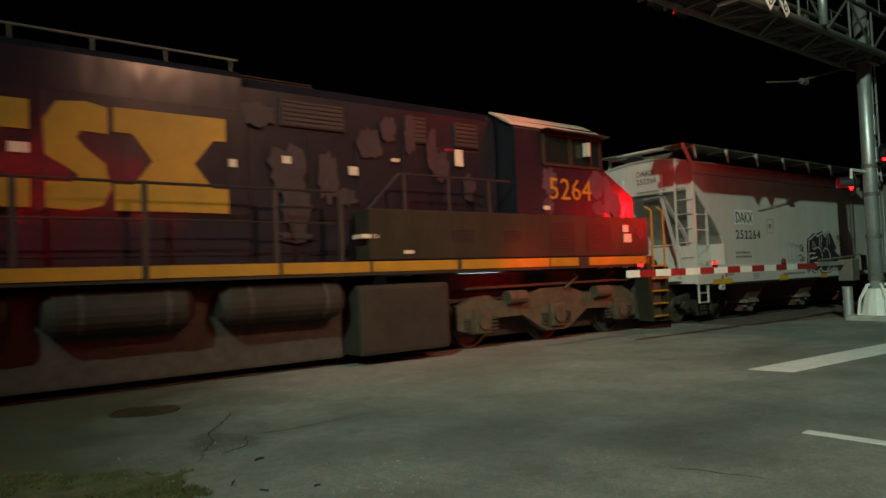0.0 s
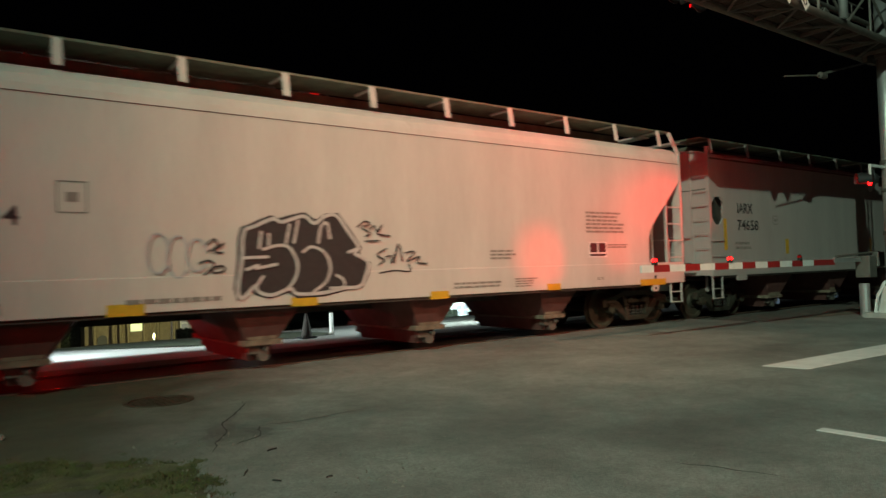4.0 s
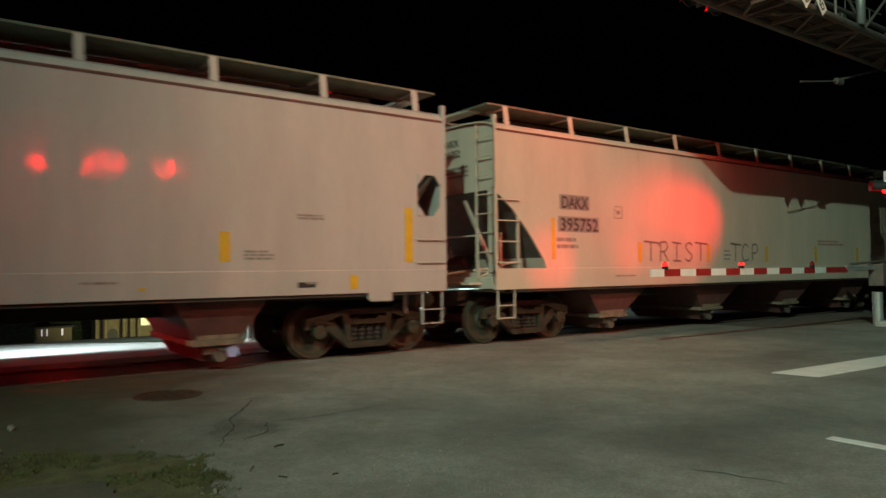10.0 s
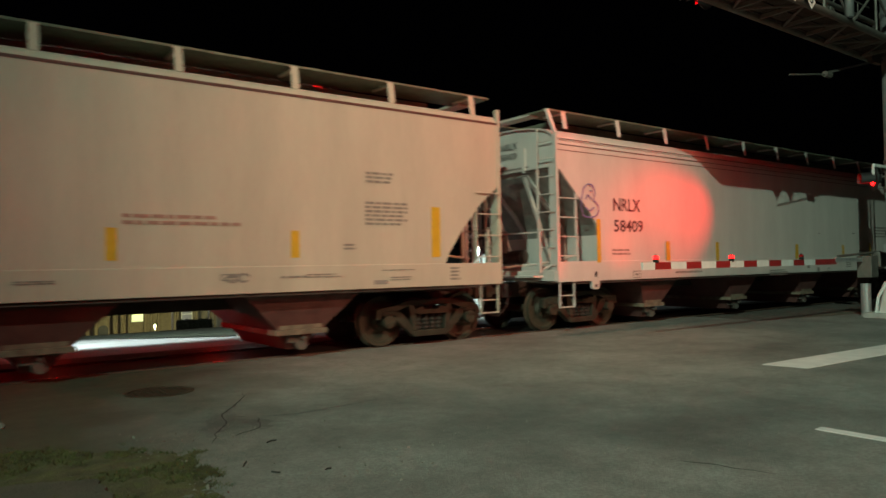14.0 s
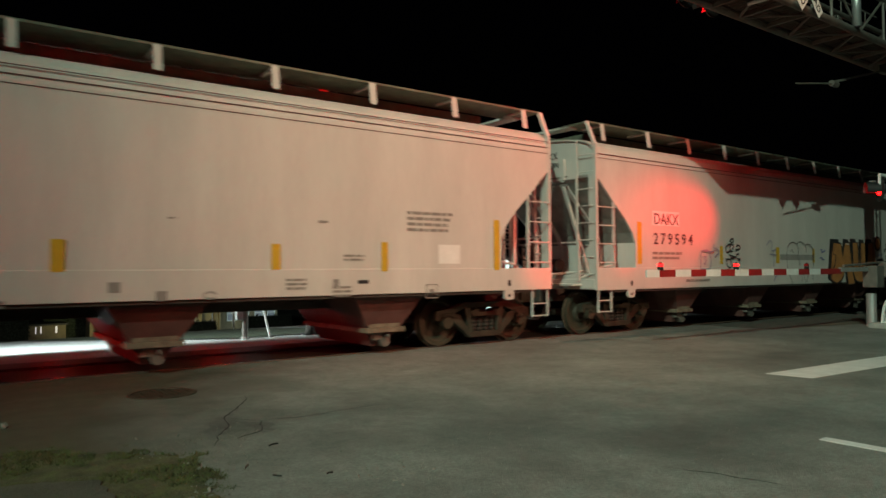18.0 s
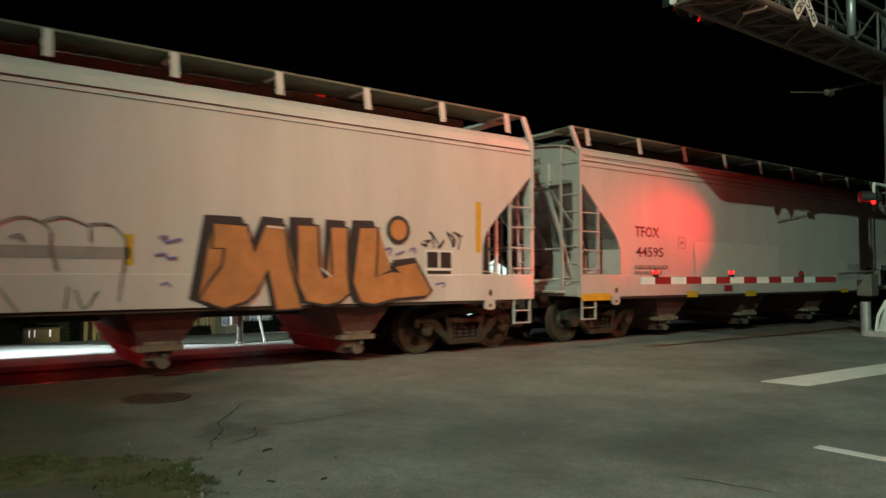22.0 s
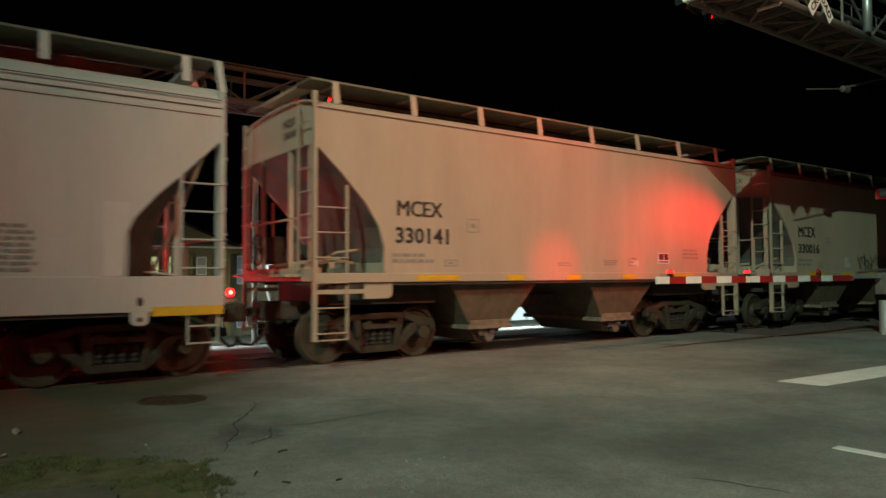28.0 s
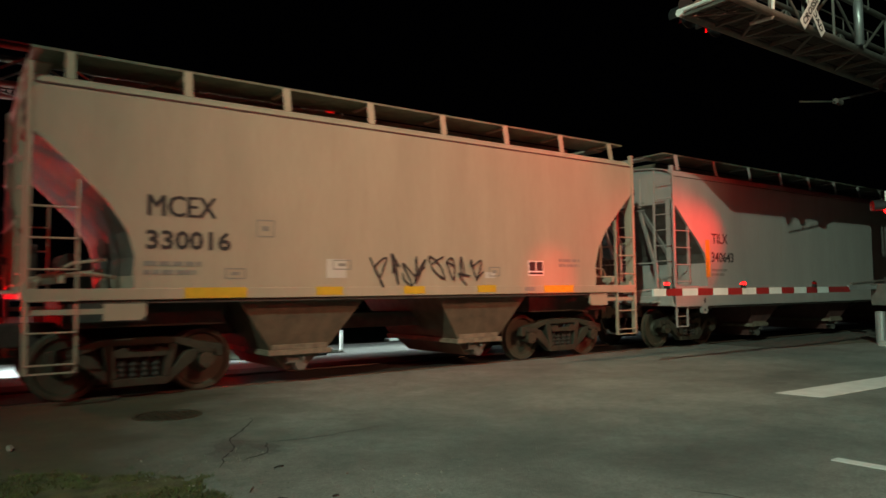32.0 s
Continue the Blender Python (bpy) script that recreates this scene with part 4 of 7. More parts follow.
CEMENT_CUT = [(0.0, 3.60), (0.10, 3.52), (0.5, 3.15), (0.95, 2.68), (1.20, 2.30), (1.30, 1.95), (1.28, 1.70), (1.31, 1.525)]
CARS = [
    ("A", 15.93, 17.05, white_car, "off-white covered hopper car with black stencils and graffiti", dict(bay=(0.56, 0.23), bay_middle=(0.74, 0.34), truck=(1.15, 1.15), cut=ROUND_CUT, bays=(3.3, 6.5, 9.7, 12.9), seams=(3.86,))),
    ("B", 34.17, 18.85, gloss_car, "glossy off-white covered hopper car with amber reflector strips", dict(caps=True, cut=PLUG_CUT, low=1.10, hanger=True, bays=(3.7, 7.45, 11.1, 14.9), seams=(4.12,), seam_half=0.022, eave=4.12, hoop=False, holes=((0.12, 0.60, 2.42, 3.14), (18.25, 18.73, 2.42, 3.14)), ladder=(0.62, 2.3))),
    ("C", 54.17, 19.1, tan_paint, "tan covered hopper car with scrawled graffiti", dict(bay=(1.02, 0.36), low=1.08, cut=STEP_CUT, bays=(3.7, 7.5, 11.4, 15.1), seams=(4.14,), seam_half=0.022, eave=4.12, hoop=False)),
    ("D", 74.8, 18.6, white_car, "off-white covered hopper car with black stencils", dict(low=1.06, cut=ROUND_CUT, bays=(3.6, 7.3, 11.1, 14.9), seams=(3.8, 3.92, 4.04))),
    ("E", 94.76, 16.98, white_car, "off-white covered hopper car with orange graffiti", dict(bay=(0.56, 0.23), bay_middle=(0.74, 0.34), cut=ROUND_CUT, bays=(3.6, 6.8, 10.0, 13.2), seams=(3.86, 3.95))),
    ("F", 113.1, 18.9, dull_white_car, "off-white covered hopper car with painted-over patches", dict(cut=ROUND_CUT, bays=(3.5, 7.15, 10.8, 14.5), seams=(3.8, 3.92, 4.04))),
    ("G", 133.4, 11.68, cement_car, "short tan cement hopper car with round end openings", dict(cut=CEMENT_CUT, low=1.37, sill=1.52, outlet=0.50, hopper_mat=hopper_tan, bay=(1.08, 0.45), truck=(1.5, 1.75), foot=0.45, bays=(3.85, 7.5), seams=(4.16,), seam_half=0.012, eave=4.12, hoop=False, posts=7)),
    ("H", 146.7, 11.68, cement_car, "short tan cement hopper car with scrawled graffiti", dict(cut=CEMENT_CUT, low=1.37, sill=1.52, outlet=0.50, hopper_mat=hopper_tan, bay=(1.08, 0.45), truck=(1.5, 1.75), foot=0.45, bays=(3.85, 7.5), seams=(4.16,), seam_half=0.012, eave=4.12, hoop=False, posts=7)),
    ("I", 159.8, 17.05, grimy_shaded_car, "off-white covered hopper car at the rear of the view", dict(cut=ROUND_CUT, bays=(4.2, 8.5, 12.8), seams=(4.1,), eave=4.05, hoop=False)),
]
BY_KEY = {}
for key, u, L, paint, label, spec in CARS:
    c = hopper_car(key, u, L, paint, label, spec)
    BY_KEY[key] = (c, L)
    TRAIN.append((c, u))

# ---- stencils, strips and graffiti on the car sides ----
blue_spray = material("blue_spray_paint", (0.29, 0.29, 0.37), 0.6, vary=0.1, scale=8)
pale_spray = material("pale_blue_spray_paint", (0.40, 0.43, 0.46), 0.6, vary=0.1, scale=8)
black_spray = material("black_spray_paint", (0.03, 0.028, 0.03), 0.6, vary=0.15, scale=8)
grey_spray = material("grey_spray_paint", (0.16, 0.15, 0.14), 0.6, vary=0.15, scale=8)
orange_spray = material("orange_spray_paint", (0.50, 0.215, 0.07), 0.6, vary=0.15, scale=3)
white_spray = material("white_spray_paint", (0.55, 0.54, 0.52), 0.6, vary=0.12, scale=9)
grey_band = material("grey_band_paint", (0.32, 0.30, 0.28), 0.6, vary=0.12, scale=6)
deep_blue_spray = material("deep_blue_spray_paint", (0.13, 0.13, 0.36), 0.6, vary=0.1, scale=8)
car_dim = material("dull_grey_patch", (0.25, 0.24, 0.22), 0.6, vary=0.1, scale=6)
fresh = material("fresh_white_patch", (0.475, 0.46, 0.42), 0.5, vary=0.04, scale=3)
red_stencil = material("red_stencil", (0.37, 0.21, 0.17), 0.6, vary=0.15, scale=8)
faint = material("faded_stencil", (0.25, 0.235, 0.21), 0.6, vary=0.15, scale=8)


SILL = {key: spec.get("sill", 1.48) for key, _, _, _, _, spec in CARS}


def side_y(key, z0):
    """Side sills stand a little proud of the sheet above them; z0 is the lower edge of a mark."""
    return -SIDE - (0.024 if z0 < SILL[key] + 0.008 else 0.003)


def patch(key, x0, x1, z0, z1, mat, name="painted_patch", label=""):
    y = side_y(key, z0)
    bm = box(B(), x0, x1, y - 0.002, y + 0.002, z0, z1)
    return part(name, bm, mat, BY_KEY[key][0], label)


def strip(key, x0, x1, z0, z1):
    return patch(key, x0, x1, z0, z1, reflector, "reflector_strip", "amber reflective strip")


def thicken(me, by):
    """Heavier strokes: the same letters once more, a little further on and a hair prouder."""
    bm = B()
    bm.from_mesh(me)
    again = bmesh.ops.duplicate(bm, geom=bm.verts[:] + bm.edges[:] + bm.faces[:])["geom"]
    bmesh.ops.translate(bm, verts=[g for g in again if isinstance(g, bmesh.types.BMVert)], vec=(by, 0, 0.0012))
    bm.to_mesh(me)
    bm.free()


def word(key, x0, x1, z0, z1, words, mat=car_black, gap=1.0, heavy=0.004):
    cu_h = (z1 - z0) / 0.70
    ob = lettering("lettering", words, cu_h, mat, BY_KEY[key][0], x0, side_y(key, z0) - 0.003, z0, bold=0.0 if "M" in words else heavy, gap=gap)
    if "M" in words and heavy > 0.005:
        thicken(ob.data, 0.022)
    w = max(v.co.x for v in ob.data.vertices) - min(v.co.x for v in ob.data.vertices)
    ob.matrix_basis = pose(x0, side_y(key, z0) - 0.004, z0, 90) @ Matrix.Diagonal(((x1 - x0) / w, 1, 1, 1))
    return ob


def lines(key, x0, x1, z0, z1, rows, mat=None):
    gap = (z1 - z0) / rows
    return marks(BY_KEY[key][0], "stencil_text", x0, side_y(key, z0) - 0.004, z1 - gap * 0.75, rows, gap * 0.55, x1 - x0, gap, mat or faint)


def outline_box(key, x0, x1, z0, z1):
    bm = B()
    y, w = side_y(key, z0) - 0.003, 0.018
    for a, b, c, d in ((x0, x1, z0, z0 + w), (x0, x1, z1 - w, z1), (x0, x0 + w, z0, z1), (x1 - w, x1, z0, z1)):
        box(bm, a, b, y, y + 0.004, c, d)
    box(bm, x0 + 0.3 * (x1 - x0), x1 - 0.3 * (x1 - x0), y, y + 0.004, z0 + 0.35 * (z1 - z0), z1 - 0.35 * (z1 - z0))
    return part("stencil_box", bm, faint, BY_KEY[key][0])


def placard(key, x0, x1, z0, z1):
    patch(key, x0, x1, z0, z1, white_paint, "placard", "black and white service placard")
    y = side_y(key, z0) - 0.006
    w, h = x1 - x0, z1 - z0
    for a, b, c, d in ((0.06, 0.46, 0.32, 0.94), (0.54, 0.94, 0.32, 0.94), (0.06, 0.94, 0.08, 0.22)):
        part("placard_panel", box(B(), x0 + w * a, x0 + w * b, y, y + 0.003, z0 + h * c, z0 + h * d), car_black, BY_KEY[key][0])


def ribbon(bm, pts, w, y):
    """A flat painted stroke through points in x, z."""
    n = len(pts)
    rows = []
    for i, (x, z) in enumerate(pts):
        a, b = pts[max(0, i - 1)], pts[min(n - 1, i + 1)]
        d = Vector((b[0] - a[0], b[1] - a[1]))
        d = d.normalized() if d.length > 1e-6 else Vector((1, 0))
        rows.append([bm.verts.new((x - d.y * w / 2, y, z + d.x * w / 2)), bm.verts.new((x + d.y * w / 2, y, z - d.x * w / 2))])
    for a, b in zip(rows, rows[1:]):
        bm.faces.new((a[0], a[1], b[1], b[0]))


def curve_through(pts, n=5):
    out = []
    for i in range(len(pts) - 1):
        p0, p1, p2, p3 = (Vector(pts[max(0, min(len(pts) - 1, k))]) for k in (i - 1, i, i + 1, i + 2))
        for k in range(n):
            t = k / n
            out.append(tuple(0.5 * (2 * p1 + (p2 - p0) * t + (2 * p0 - 5 * p1 + 4 * p2 - p3) * t * t + (3 * p1 - p0 - 3 * p2 + p3) * t ** 3)))
    return out + [tuple(pts[-1])]


STROKES = {
    "T": [[(-0.15, 1.02), (1.15, 0.94)], [(0.45, 1), (0.42, 0)]],
    "C": [[(0.8, 0.85), (0.45, 1), (0.1, 0.7), (0.05, 0.35), (0.3, 0.02), (0.85, 0.1)]],
    "P": [[(0.1, 0), (0.15, 1)], [(0.1, 0.95), (0.6, 1.0), (0.8, 0.75), (0.6, 0.5), (0.15, 0.45)]],
    "R": [[(0.1, 0), (0.15, 1)], [(-0.1, 0.8), (0.15, 0.97), (0.6, 1.0), (0.75, 0.75), (0.5, 0.52), (0.15, 0.5)], [(0.4, 0.5), (0.8, 0.0)]],
    "I": [[(0.45, 0.98), (0.43, 0.03)], [(0.02, 1.0), (0.9, 0.94)], [(0.1, 0.02), (0.85, 0.0)]],
    "S": [[(0.8, 0.85), (0.45, 1), (0.12, 0.78), (0.4, 0.52), (0.72, 0.28), (0.45, 0.0), (0.05, 0.12)]],
}


def hand(key, x0, x1, z0, z1, letters, mat=grey_spray):
    bm = B()
    w, h = (x1 - x0) / len(letters), z1 - z0
    for i, ch in enumerate(letters):
        for s in STROKES[ch]:
            pts = [(x0 + (i + a * 0.85) * w, z0 + b * h) for a, b in s]
            ribbon(bm, curve_through(pts) if len(pts) > 2 else pts, 0.045, side_y(key, z0) - 0.003)
    return tagged(part("graffiti", bm, mat, BY_KEY[key][0], "thin spray-painted scrawl"), kind="stuff")


def scrawl(key, x0, x1, z0, z1, mat, seed, strokes=5, width=0.035, loops=False):
    rnd = random.Random(seed)
    bm = B()
    for k in range(strokes):
        a = x0 + (x1 - x0) * k / strokes
        b = a + (x1 - x0) / strokes * 1.3
        if loops:
            m, r = (a + b) / 2, (b - a) * 0.42
            h = (z1 - z0) * rnd.uniform(0.35, 0.5)
            zc = z0 + (z1 - z0) * rnd.uniform(0.45, 0.6)
            pts = [(m + r * math.cos(q), zc + h * math.sin(q)) for q in [0.2 + i * 0.6 for i in range(10)]]
        else:
            pts = [(rnd.uniform(a, b), z0 + (z1 - z0) * rnd.uniform(0, 1)) for _ in range(6)]
        ribbon(bm, curve_through(pts, 6), width, side_y(key, z0) - 0.003 - 0.0006 * k)
    return tagged(part("graffiti", bm, mat, BY_KEY[key][0], "spray-painted scribble"), kind="stuff")


def fat_letters(key, outlines, x0, x1, z0, z1, fill, edge, label, shift=(0, 0)):
    """Bubble letters: a dark edge with a lighter fill, outlines given in a unit square."""
    for grow, mat, dy in ((0.07, edge, 0.003), (-0.03 if shift[0] else 0.0, fill, 0.006)):
        bm = B()
        for o in outlines:
            cx, cz = sum(p[0] for p in o) / len(o), sum(p[1] for p in o) / len(o)
            pts = []
            for a, b in o:
                px, pz = x0 + a * (x1 - x0), z0 + b * (z1 - z0)
                qx, qz = x0 + cx * (x1 - x0), z0 + cz * (z1 - z0)
                d = Vector((px - qx, pz - qz))
                d = d * (1 + grow / max(d.length, 0.05))
                pts.append((qx + d.x + (shift[0] if grow > 0 else 0), qz + d.y + (shift[1] if grow > 0 else 0)))
            vs = [bm.verts.new((x, -SIDE - 0.024 - dy, z)) for x, z in pts]
            bm.faces.new(vs)
        bmesh.ops.triangulate(bm, faces=bm.faces[:])
        part("graffiti", bm, mat, BY_KEY[key][0], label)


patch("A", 1.93, 2.9, 2.58, 2.98, white_paint)
word("A", 1.97, 2.85, 2.62, 2.92, "DAKX")
word("A", 1.95, 3.23, 2.18, 2.42, "252264", gap=1.25)
lines("A", 1.9, 2.81, 1.63, 1.85, 2)
outline_box("A", 3.65, 4.01, 2.34, 2.76)
strip("A", 0.67, 1.61, 0.98, 1.11)
strip("A", 4.21, 4.69, 0.97, 1.13)
strip("A", 6.82, 7.27, 0.97, 1.11)
strip("A", 9.46, 9.87, 0.95, 1.09)
lines("A", 4.45, 5.84, 1.09, 1.21, 1)
outline_box("A", 2.73, 3.03, 1.07, 1.21)
lines("A", 13.61, 14.96, 2.15, 2.64, 6)
placard("A", 13.67, 14.24, 1.64, 1.97)
lines("A", 14.28, 14.98, 1.83, 1.93, 2)
lines("A", 10.9, 11.6, 1.62, 1.83, 3)
lines("A", 11.5, 12.09, 1.08, 1.27, 4)
strip("A", 15.35, 16.28, 0.97, 1.11)
strip("A", 12.37, 12.75, 0.99, 1.12)
lines("A", 13.88, 14.14, 1.15, 1.21, 2)
scrawl("A", 4.7, 5.5, 1.45, 2.1, pale_spray, 12, 3, 0.03, True)
patch("A", 1.28, 1.36, 1.16, 1.32, red_paint, "stencil_mark")
lines("A", 1.4, 1.75, 1.18, 1.30, 2)
lines("A", 10.0, 11.3, 1.10, 1.24, 2)
word("B", 1.28, 2.03, 2.74, 3.01, "IARX")
word("B", 1.26, 2.3, 2.29, 2.56, "74658")
lines("B", 1.16, 2.01, 1.75, 2.0, 2)
outline_box("B", 3.11, 3.37, 2.46, 2.71)
strip("B", 0.63, 0.77, 1.76, 2.58)
strip("B", 3.76, 3.93, 1.64, 2.06)
strip("B", 9.31, 9.42, 1.62, 2.08)
strip("B", 11.91, 12.05, 1.62, 2.07)
strip("B", 14.79, 14.95, 1.62, 2.06)
strip("B", 17.98, 18.14, 1.61, 2.54)
lines("B", 16.01, 16.51, 2.27, 2.37, 2)
lines("B", 15.16, 15.63, 1.64, 1.8, 3)
lines("B", 12.99, 13.54, 1.31, 1.37, 1)
lines("B", 16.14, 16.38, 1.25, 1.32, 1)
patch("C", 1.73, 2.61, 2.68, 2.99, car_dim)
patch("B", 16.0, 16.3, 1.22, 1.30, car_black, "stencil_mark")
patch("B", 16.9, 17.05, 1.18, 1.40, reflector, "stencil_mark")
patch("B", 13.7, 13.78, 1.22, 1.27, reflector, "stencil_mark")
word("C", 1.78, 2.56, 2.71, 2.96, "DAKX")
patch("C", 1.68, 2.9, 2.22, 2.54, car_dim)
word("C", 1.73, 2.85, 2.25, 2.51, "395752")
lines("C", 1.63, 2.41, 1.85, 2.13, 2)
strip("C", 6.82, 6.92, 1.6, 2.03)
strip("C", 9.49, 9.61, 1.59, 2.03)
strip("C", 12.15, 12.29, 1.59, 2.03)
strip("C", 14.78, 14.92, 1.61, 2.03)
strip("C", 17.46, 17.65, 1.6, 2.49)
patch("C", 7.56, 7.82, 1.65, 1.86, fresh)
lines("C", 7.54, 7.86, 1.62, 1.92, 3)
strip("C", 4.18, 4.30, 1.60, 2.04)
strip("C", 1.49, 1.59, 1.66, 2.50)
outline_box("C", 3.40, 3.66, 2.55, 2.82)
lines("C", 3.40, 4.15, 1.27, 1.33, 1)
lines("C", 14.6, 15.2, 1.28, 1.34, 1)
lines("C", 12.36, 14.11, 2.06, 2.24, 2, red_stencil)
lines("C", 16.13, 16.74, 2.84, 3.05, 3)
lines("C", 16.11, 16.98, 2.13, 2.55, 6)
lines("C", 11.11, 11.73, 1.29, 1.35, 2)
lines("C", 7.31, 7.89, 1.28, 1.33, 2)
outline_box("C", 13.67, 13.98, 1.28, 1.38)
hand("C", 7.88, 9.25, 1.62, 2.06, "TCP")
hand("C", 4.45, 6.85, 1.62, 2.06, "TRIST")
word("D", 1.75, 2.69, 2.59, 2.87, "NRLX")
word("D", 1.77, 2.78, 2.13, 2.39, "58409")
lines("D", 1.71, 2.42, 1.59, 1.76, 2)
strip("D", 1.19, 1.31, 1.45, 2.39)
strip("D", 3.62, 3.77, 1.47, 1.92)
strip("D", 5.69, 5.82, 1.45, 1.92)
strip("D", 9.73, 9.89, 1.46, 1.88)
strip("D", 12.66, 12.8, 1.48, 1.87)
outline_box("D", 2.38, 2.65, 1.09, 1.25)
lines("D", 3.97, 5.07, 1.14, 1.23, 1)
patch("D", 15.8, 16.28, 1.57, 1.91, white_paint)
strip("D", 14.6, 14.72, 1.44, 1.93)
strip("D", 17.07, 17.21, 1.45, 2.4)
lines("D", 13.9, 14.38, 1.6, 1.73, 2)
lines("D", 15.13, 16.31, 2.11, 2.5, 4)
outline_box("D", 15.5, 15.76, 0.96, 1.21)
patch("D", 10.4, 10.55, 1.18, 1.32, car_dim, "stencil_mark")
lines("D", 12.9, 13.3, 1.15, 1.35, 3)
patch("D", 13.7, 13.8, 1.2, 1.32, car_dim, "stencil_mark")
patch("D", 14.15, 14.35, 1.24, 1.30, car_black, "stencil_mark")
patch("E", 1.93, 2.95, 2.46, 2.8, white_paint)
word("E", 1.97, 2.9, 2.49, 2.75, "DAKX")
word("E", 1.95, 3.47, 2.03, 2.29, "279594", gap=1.45)
lines("E", 1.91, 3.19, 1.65, 1.87, 2)
strip("E", 1.38, 1.53, 1.57, 2.52)
strip("E", 4.64, 4.77, 1.57, 2.03)
strip("E", 7.36, 7.54, 1.59, 2.03)
strip("E", 9.41, 9.53, 1.6, 2.02)
lines("E", 3.16, 4.32, 1.11, 1.22, 1)
scrawl("E", 14.24, 15.14, 1.93, 2.25, black_spray, 79, 5, 0.03)
placard("E", 14.33, 14.94, 1.45, 1.91)
strip("E", 15.5, 15.63, 1.89, 2.84)
word("F", 1.82, 2.71, 2.35, 2.59, "TFOX")
word("F", 1.85, 2.86, 1.9, 2.12, "44595")
lines("F", 1.77, 3.04, 1.46, 1.73, 2)
outline_box("F", 3.46, 3.75, 2.12, 2.39)
strip("F", 0.01, 0.95, 0.93, 1.08)
strip("F", 3.75, 4.2, 0.94, 1.09)
strip("F", 6.37, 6.88, 0.92, 1.06)
patch("F", 5.37, 5.74, 1.06, 1.22, red_paint)
lines("F", 12.44, 13.22, 1.64, 1.85, 3)
patch("F", 13.72, 14.15, 1.54, 1.74, car_black)
placard("F", 14.85, 15.27, 1.52, 1.85)
lines("F", 15.97, 16.58, 1.53, 2.16, 8)
strip("F", 11.87, 12.33, 0.94, 1.06)
strip("F", 14.3, 14.75, 0.95, 1.08)
strip("F", 17.91, 18.88, 0.94, 1.07)
patch("F", 13.11, 13.56, 1.06, 1.22, red_paint)
patch("F", 4.1, 8.09, 1.44, 2.3, fresh)
word("G", 1.51, 2.46, 2.5, 2.77, "MCEX", heavy=0.010)
word("G", 1.49, 2.6, 2.04, 2.3, "330141", heavy=0.010)
lines("G", 1.44, 2.31, 1.68, 1.88, 2)
outline_box("G", 3.04, 3.31, 2.26, 2.51)
placard("G", 8.51, 8.9, 1.73, 1.97)
strip("G", 1.92, 2.84, 1.39, 1.49)
strip("G", 3.97, 4.41, 1.38, 1.49)
strip("G", 5.56, 5.97, 1.38, 1.48)
outline_box("G", 2.52, 2.81, 1.64, 1.76)
outline_box("G", 7.49, 7.73, 1.67, 1.83)
lines("G", 5.33, 5.75, 1.65, 1.74, 2)
lines("G", 6.70, 7.18, 1.67, 1.80, 3)
patch("G", 7.58, 7.82, 1.67, 1.79, fresh, "painted_plate")
lines("G", 7.58, 7.84, 1.82, 1.86, 1)
lines("G", 9.43, 10.15, 1.82, 2.09, 3)
strip("G", 7.25, 7.69, 1.39, 1.49)
strip("G", 8.85, 9.80, 1.40, 1.50)
patch("G", 8.54, 8.80, 1.42, 1.49, car_dim, "stencil_mark")
patch("H", 4.13, 4.48, 1.67, 1.97, fresh, "painted_plate")
patch("H", 7.37, 7.62, 1.67, 1.78, fresh, "painted_plate")
patch("H", 8.35, 8.61, 1.42, 1.50, car_dim, "stencil_mark")
lines("F", 13.0, 13.22, 1.71, 1.84, 2)
for x0, x1, z0, z1 in ((11.94, 12.2, 1.49, 1.95), (14.51, 14.78, 1.49, 1.98), (17.31, 17.61, 1.49, 2.48)):
    patch("F", x0, x1, z0, z1, fresh, "repainted_band", "band of fresh pale paint")
patch("F", 15.87, 16.10, 1.10, 1.17, car_dim, "stencil_mark")
lines("C", 15.70, 15.94, 1.72, 1.84, 2)
lines("C", 15.03, 15.70, 1.28, 1.36, 2)
lines("C", 16.40, 17.10, 1.37, 1.40, 1)
patch("C", 16.25, 16.51, 1.15, 1.22, car_dim, "stencil_mark")
lines("C", 16.58, 17.06, 1.20, 1.28, 2)
lines("C", 17.85, 18.08, 1.17, 1.43, 4)
scrawl("C", 13.73, 14.07, 1.24, 1.38, faint, 31, 2, 0.03, True)
lines("D", 8.27, 9.33, 1.0, 1.18, 3)
patch("D", 11.0, 11.15, 1.05, 1.19, car_dim, "stencil_mark")
scrawl("D", 11.63, 11.80, 1.05, 1.18, grey_band, 32, 1, 0.03, True)
lines("D", 13.69, 14.06, 1.02, 1.22, 3)
lines("D", 11.16, 11.31, 2.18, 2.23, 1)
lines("D", 13.45, 13.69, 2.20, 2.27, 1)
word("H", 1.41, 2.36, 2.52, 2.82, "MCEX", heavy=0.010)
word("H", 1.41, 2.58, 2.07, 2.32, "330016", heavy=0.010)
lines("H", 1.4, 2.27, 1.68, 1.92, 2)
outline_box("H", 2.98, 3.26, 2.28, 2.54)
scrawl("H", 4.89, 7.24, 1.52, 2.09, black_spray, 113, 8, 0.03)
placard("H", 8.46, 8.87, 1.72, 2.01)
outline_box("H", 2.51, 2.82, 1.65, 1.81)
outline_box("H", 4.24, 4.57, 1.8, 1.96)
outline_box("H", 7.47, 7.74, 1.7, 1.88)
lines("H", 9.3, 10.0, 1.87, 2.08, 2)
strip("H", 1.94, 2.83, 1.38, 1.53)
strip("H", 3.94, 4.41, 1.4, 1.53)
strip("H", 5.57, 6.0, 1.4, 1.53)
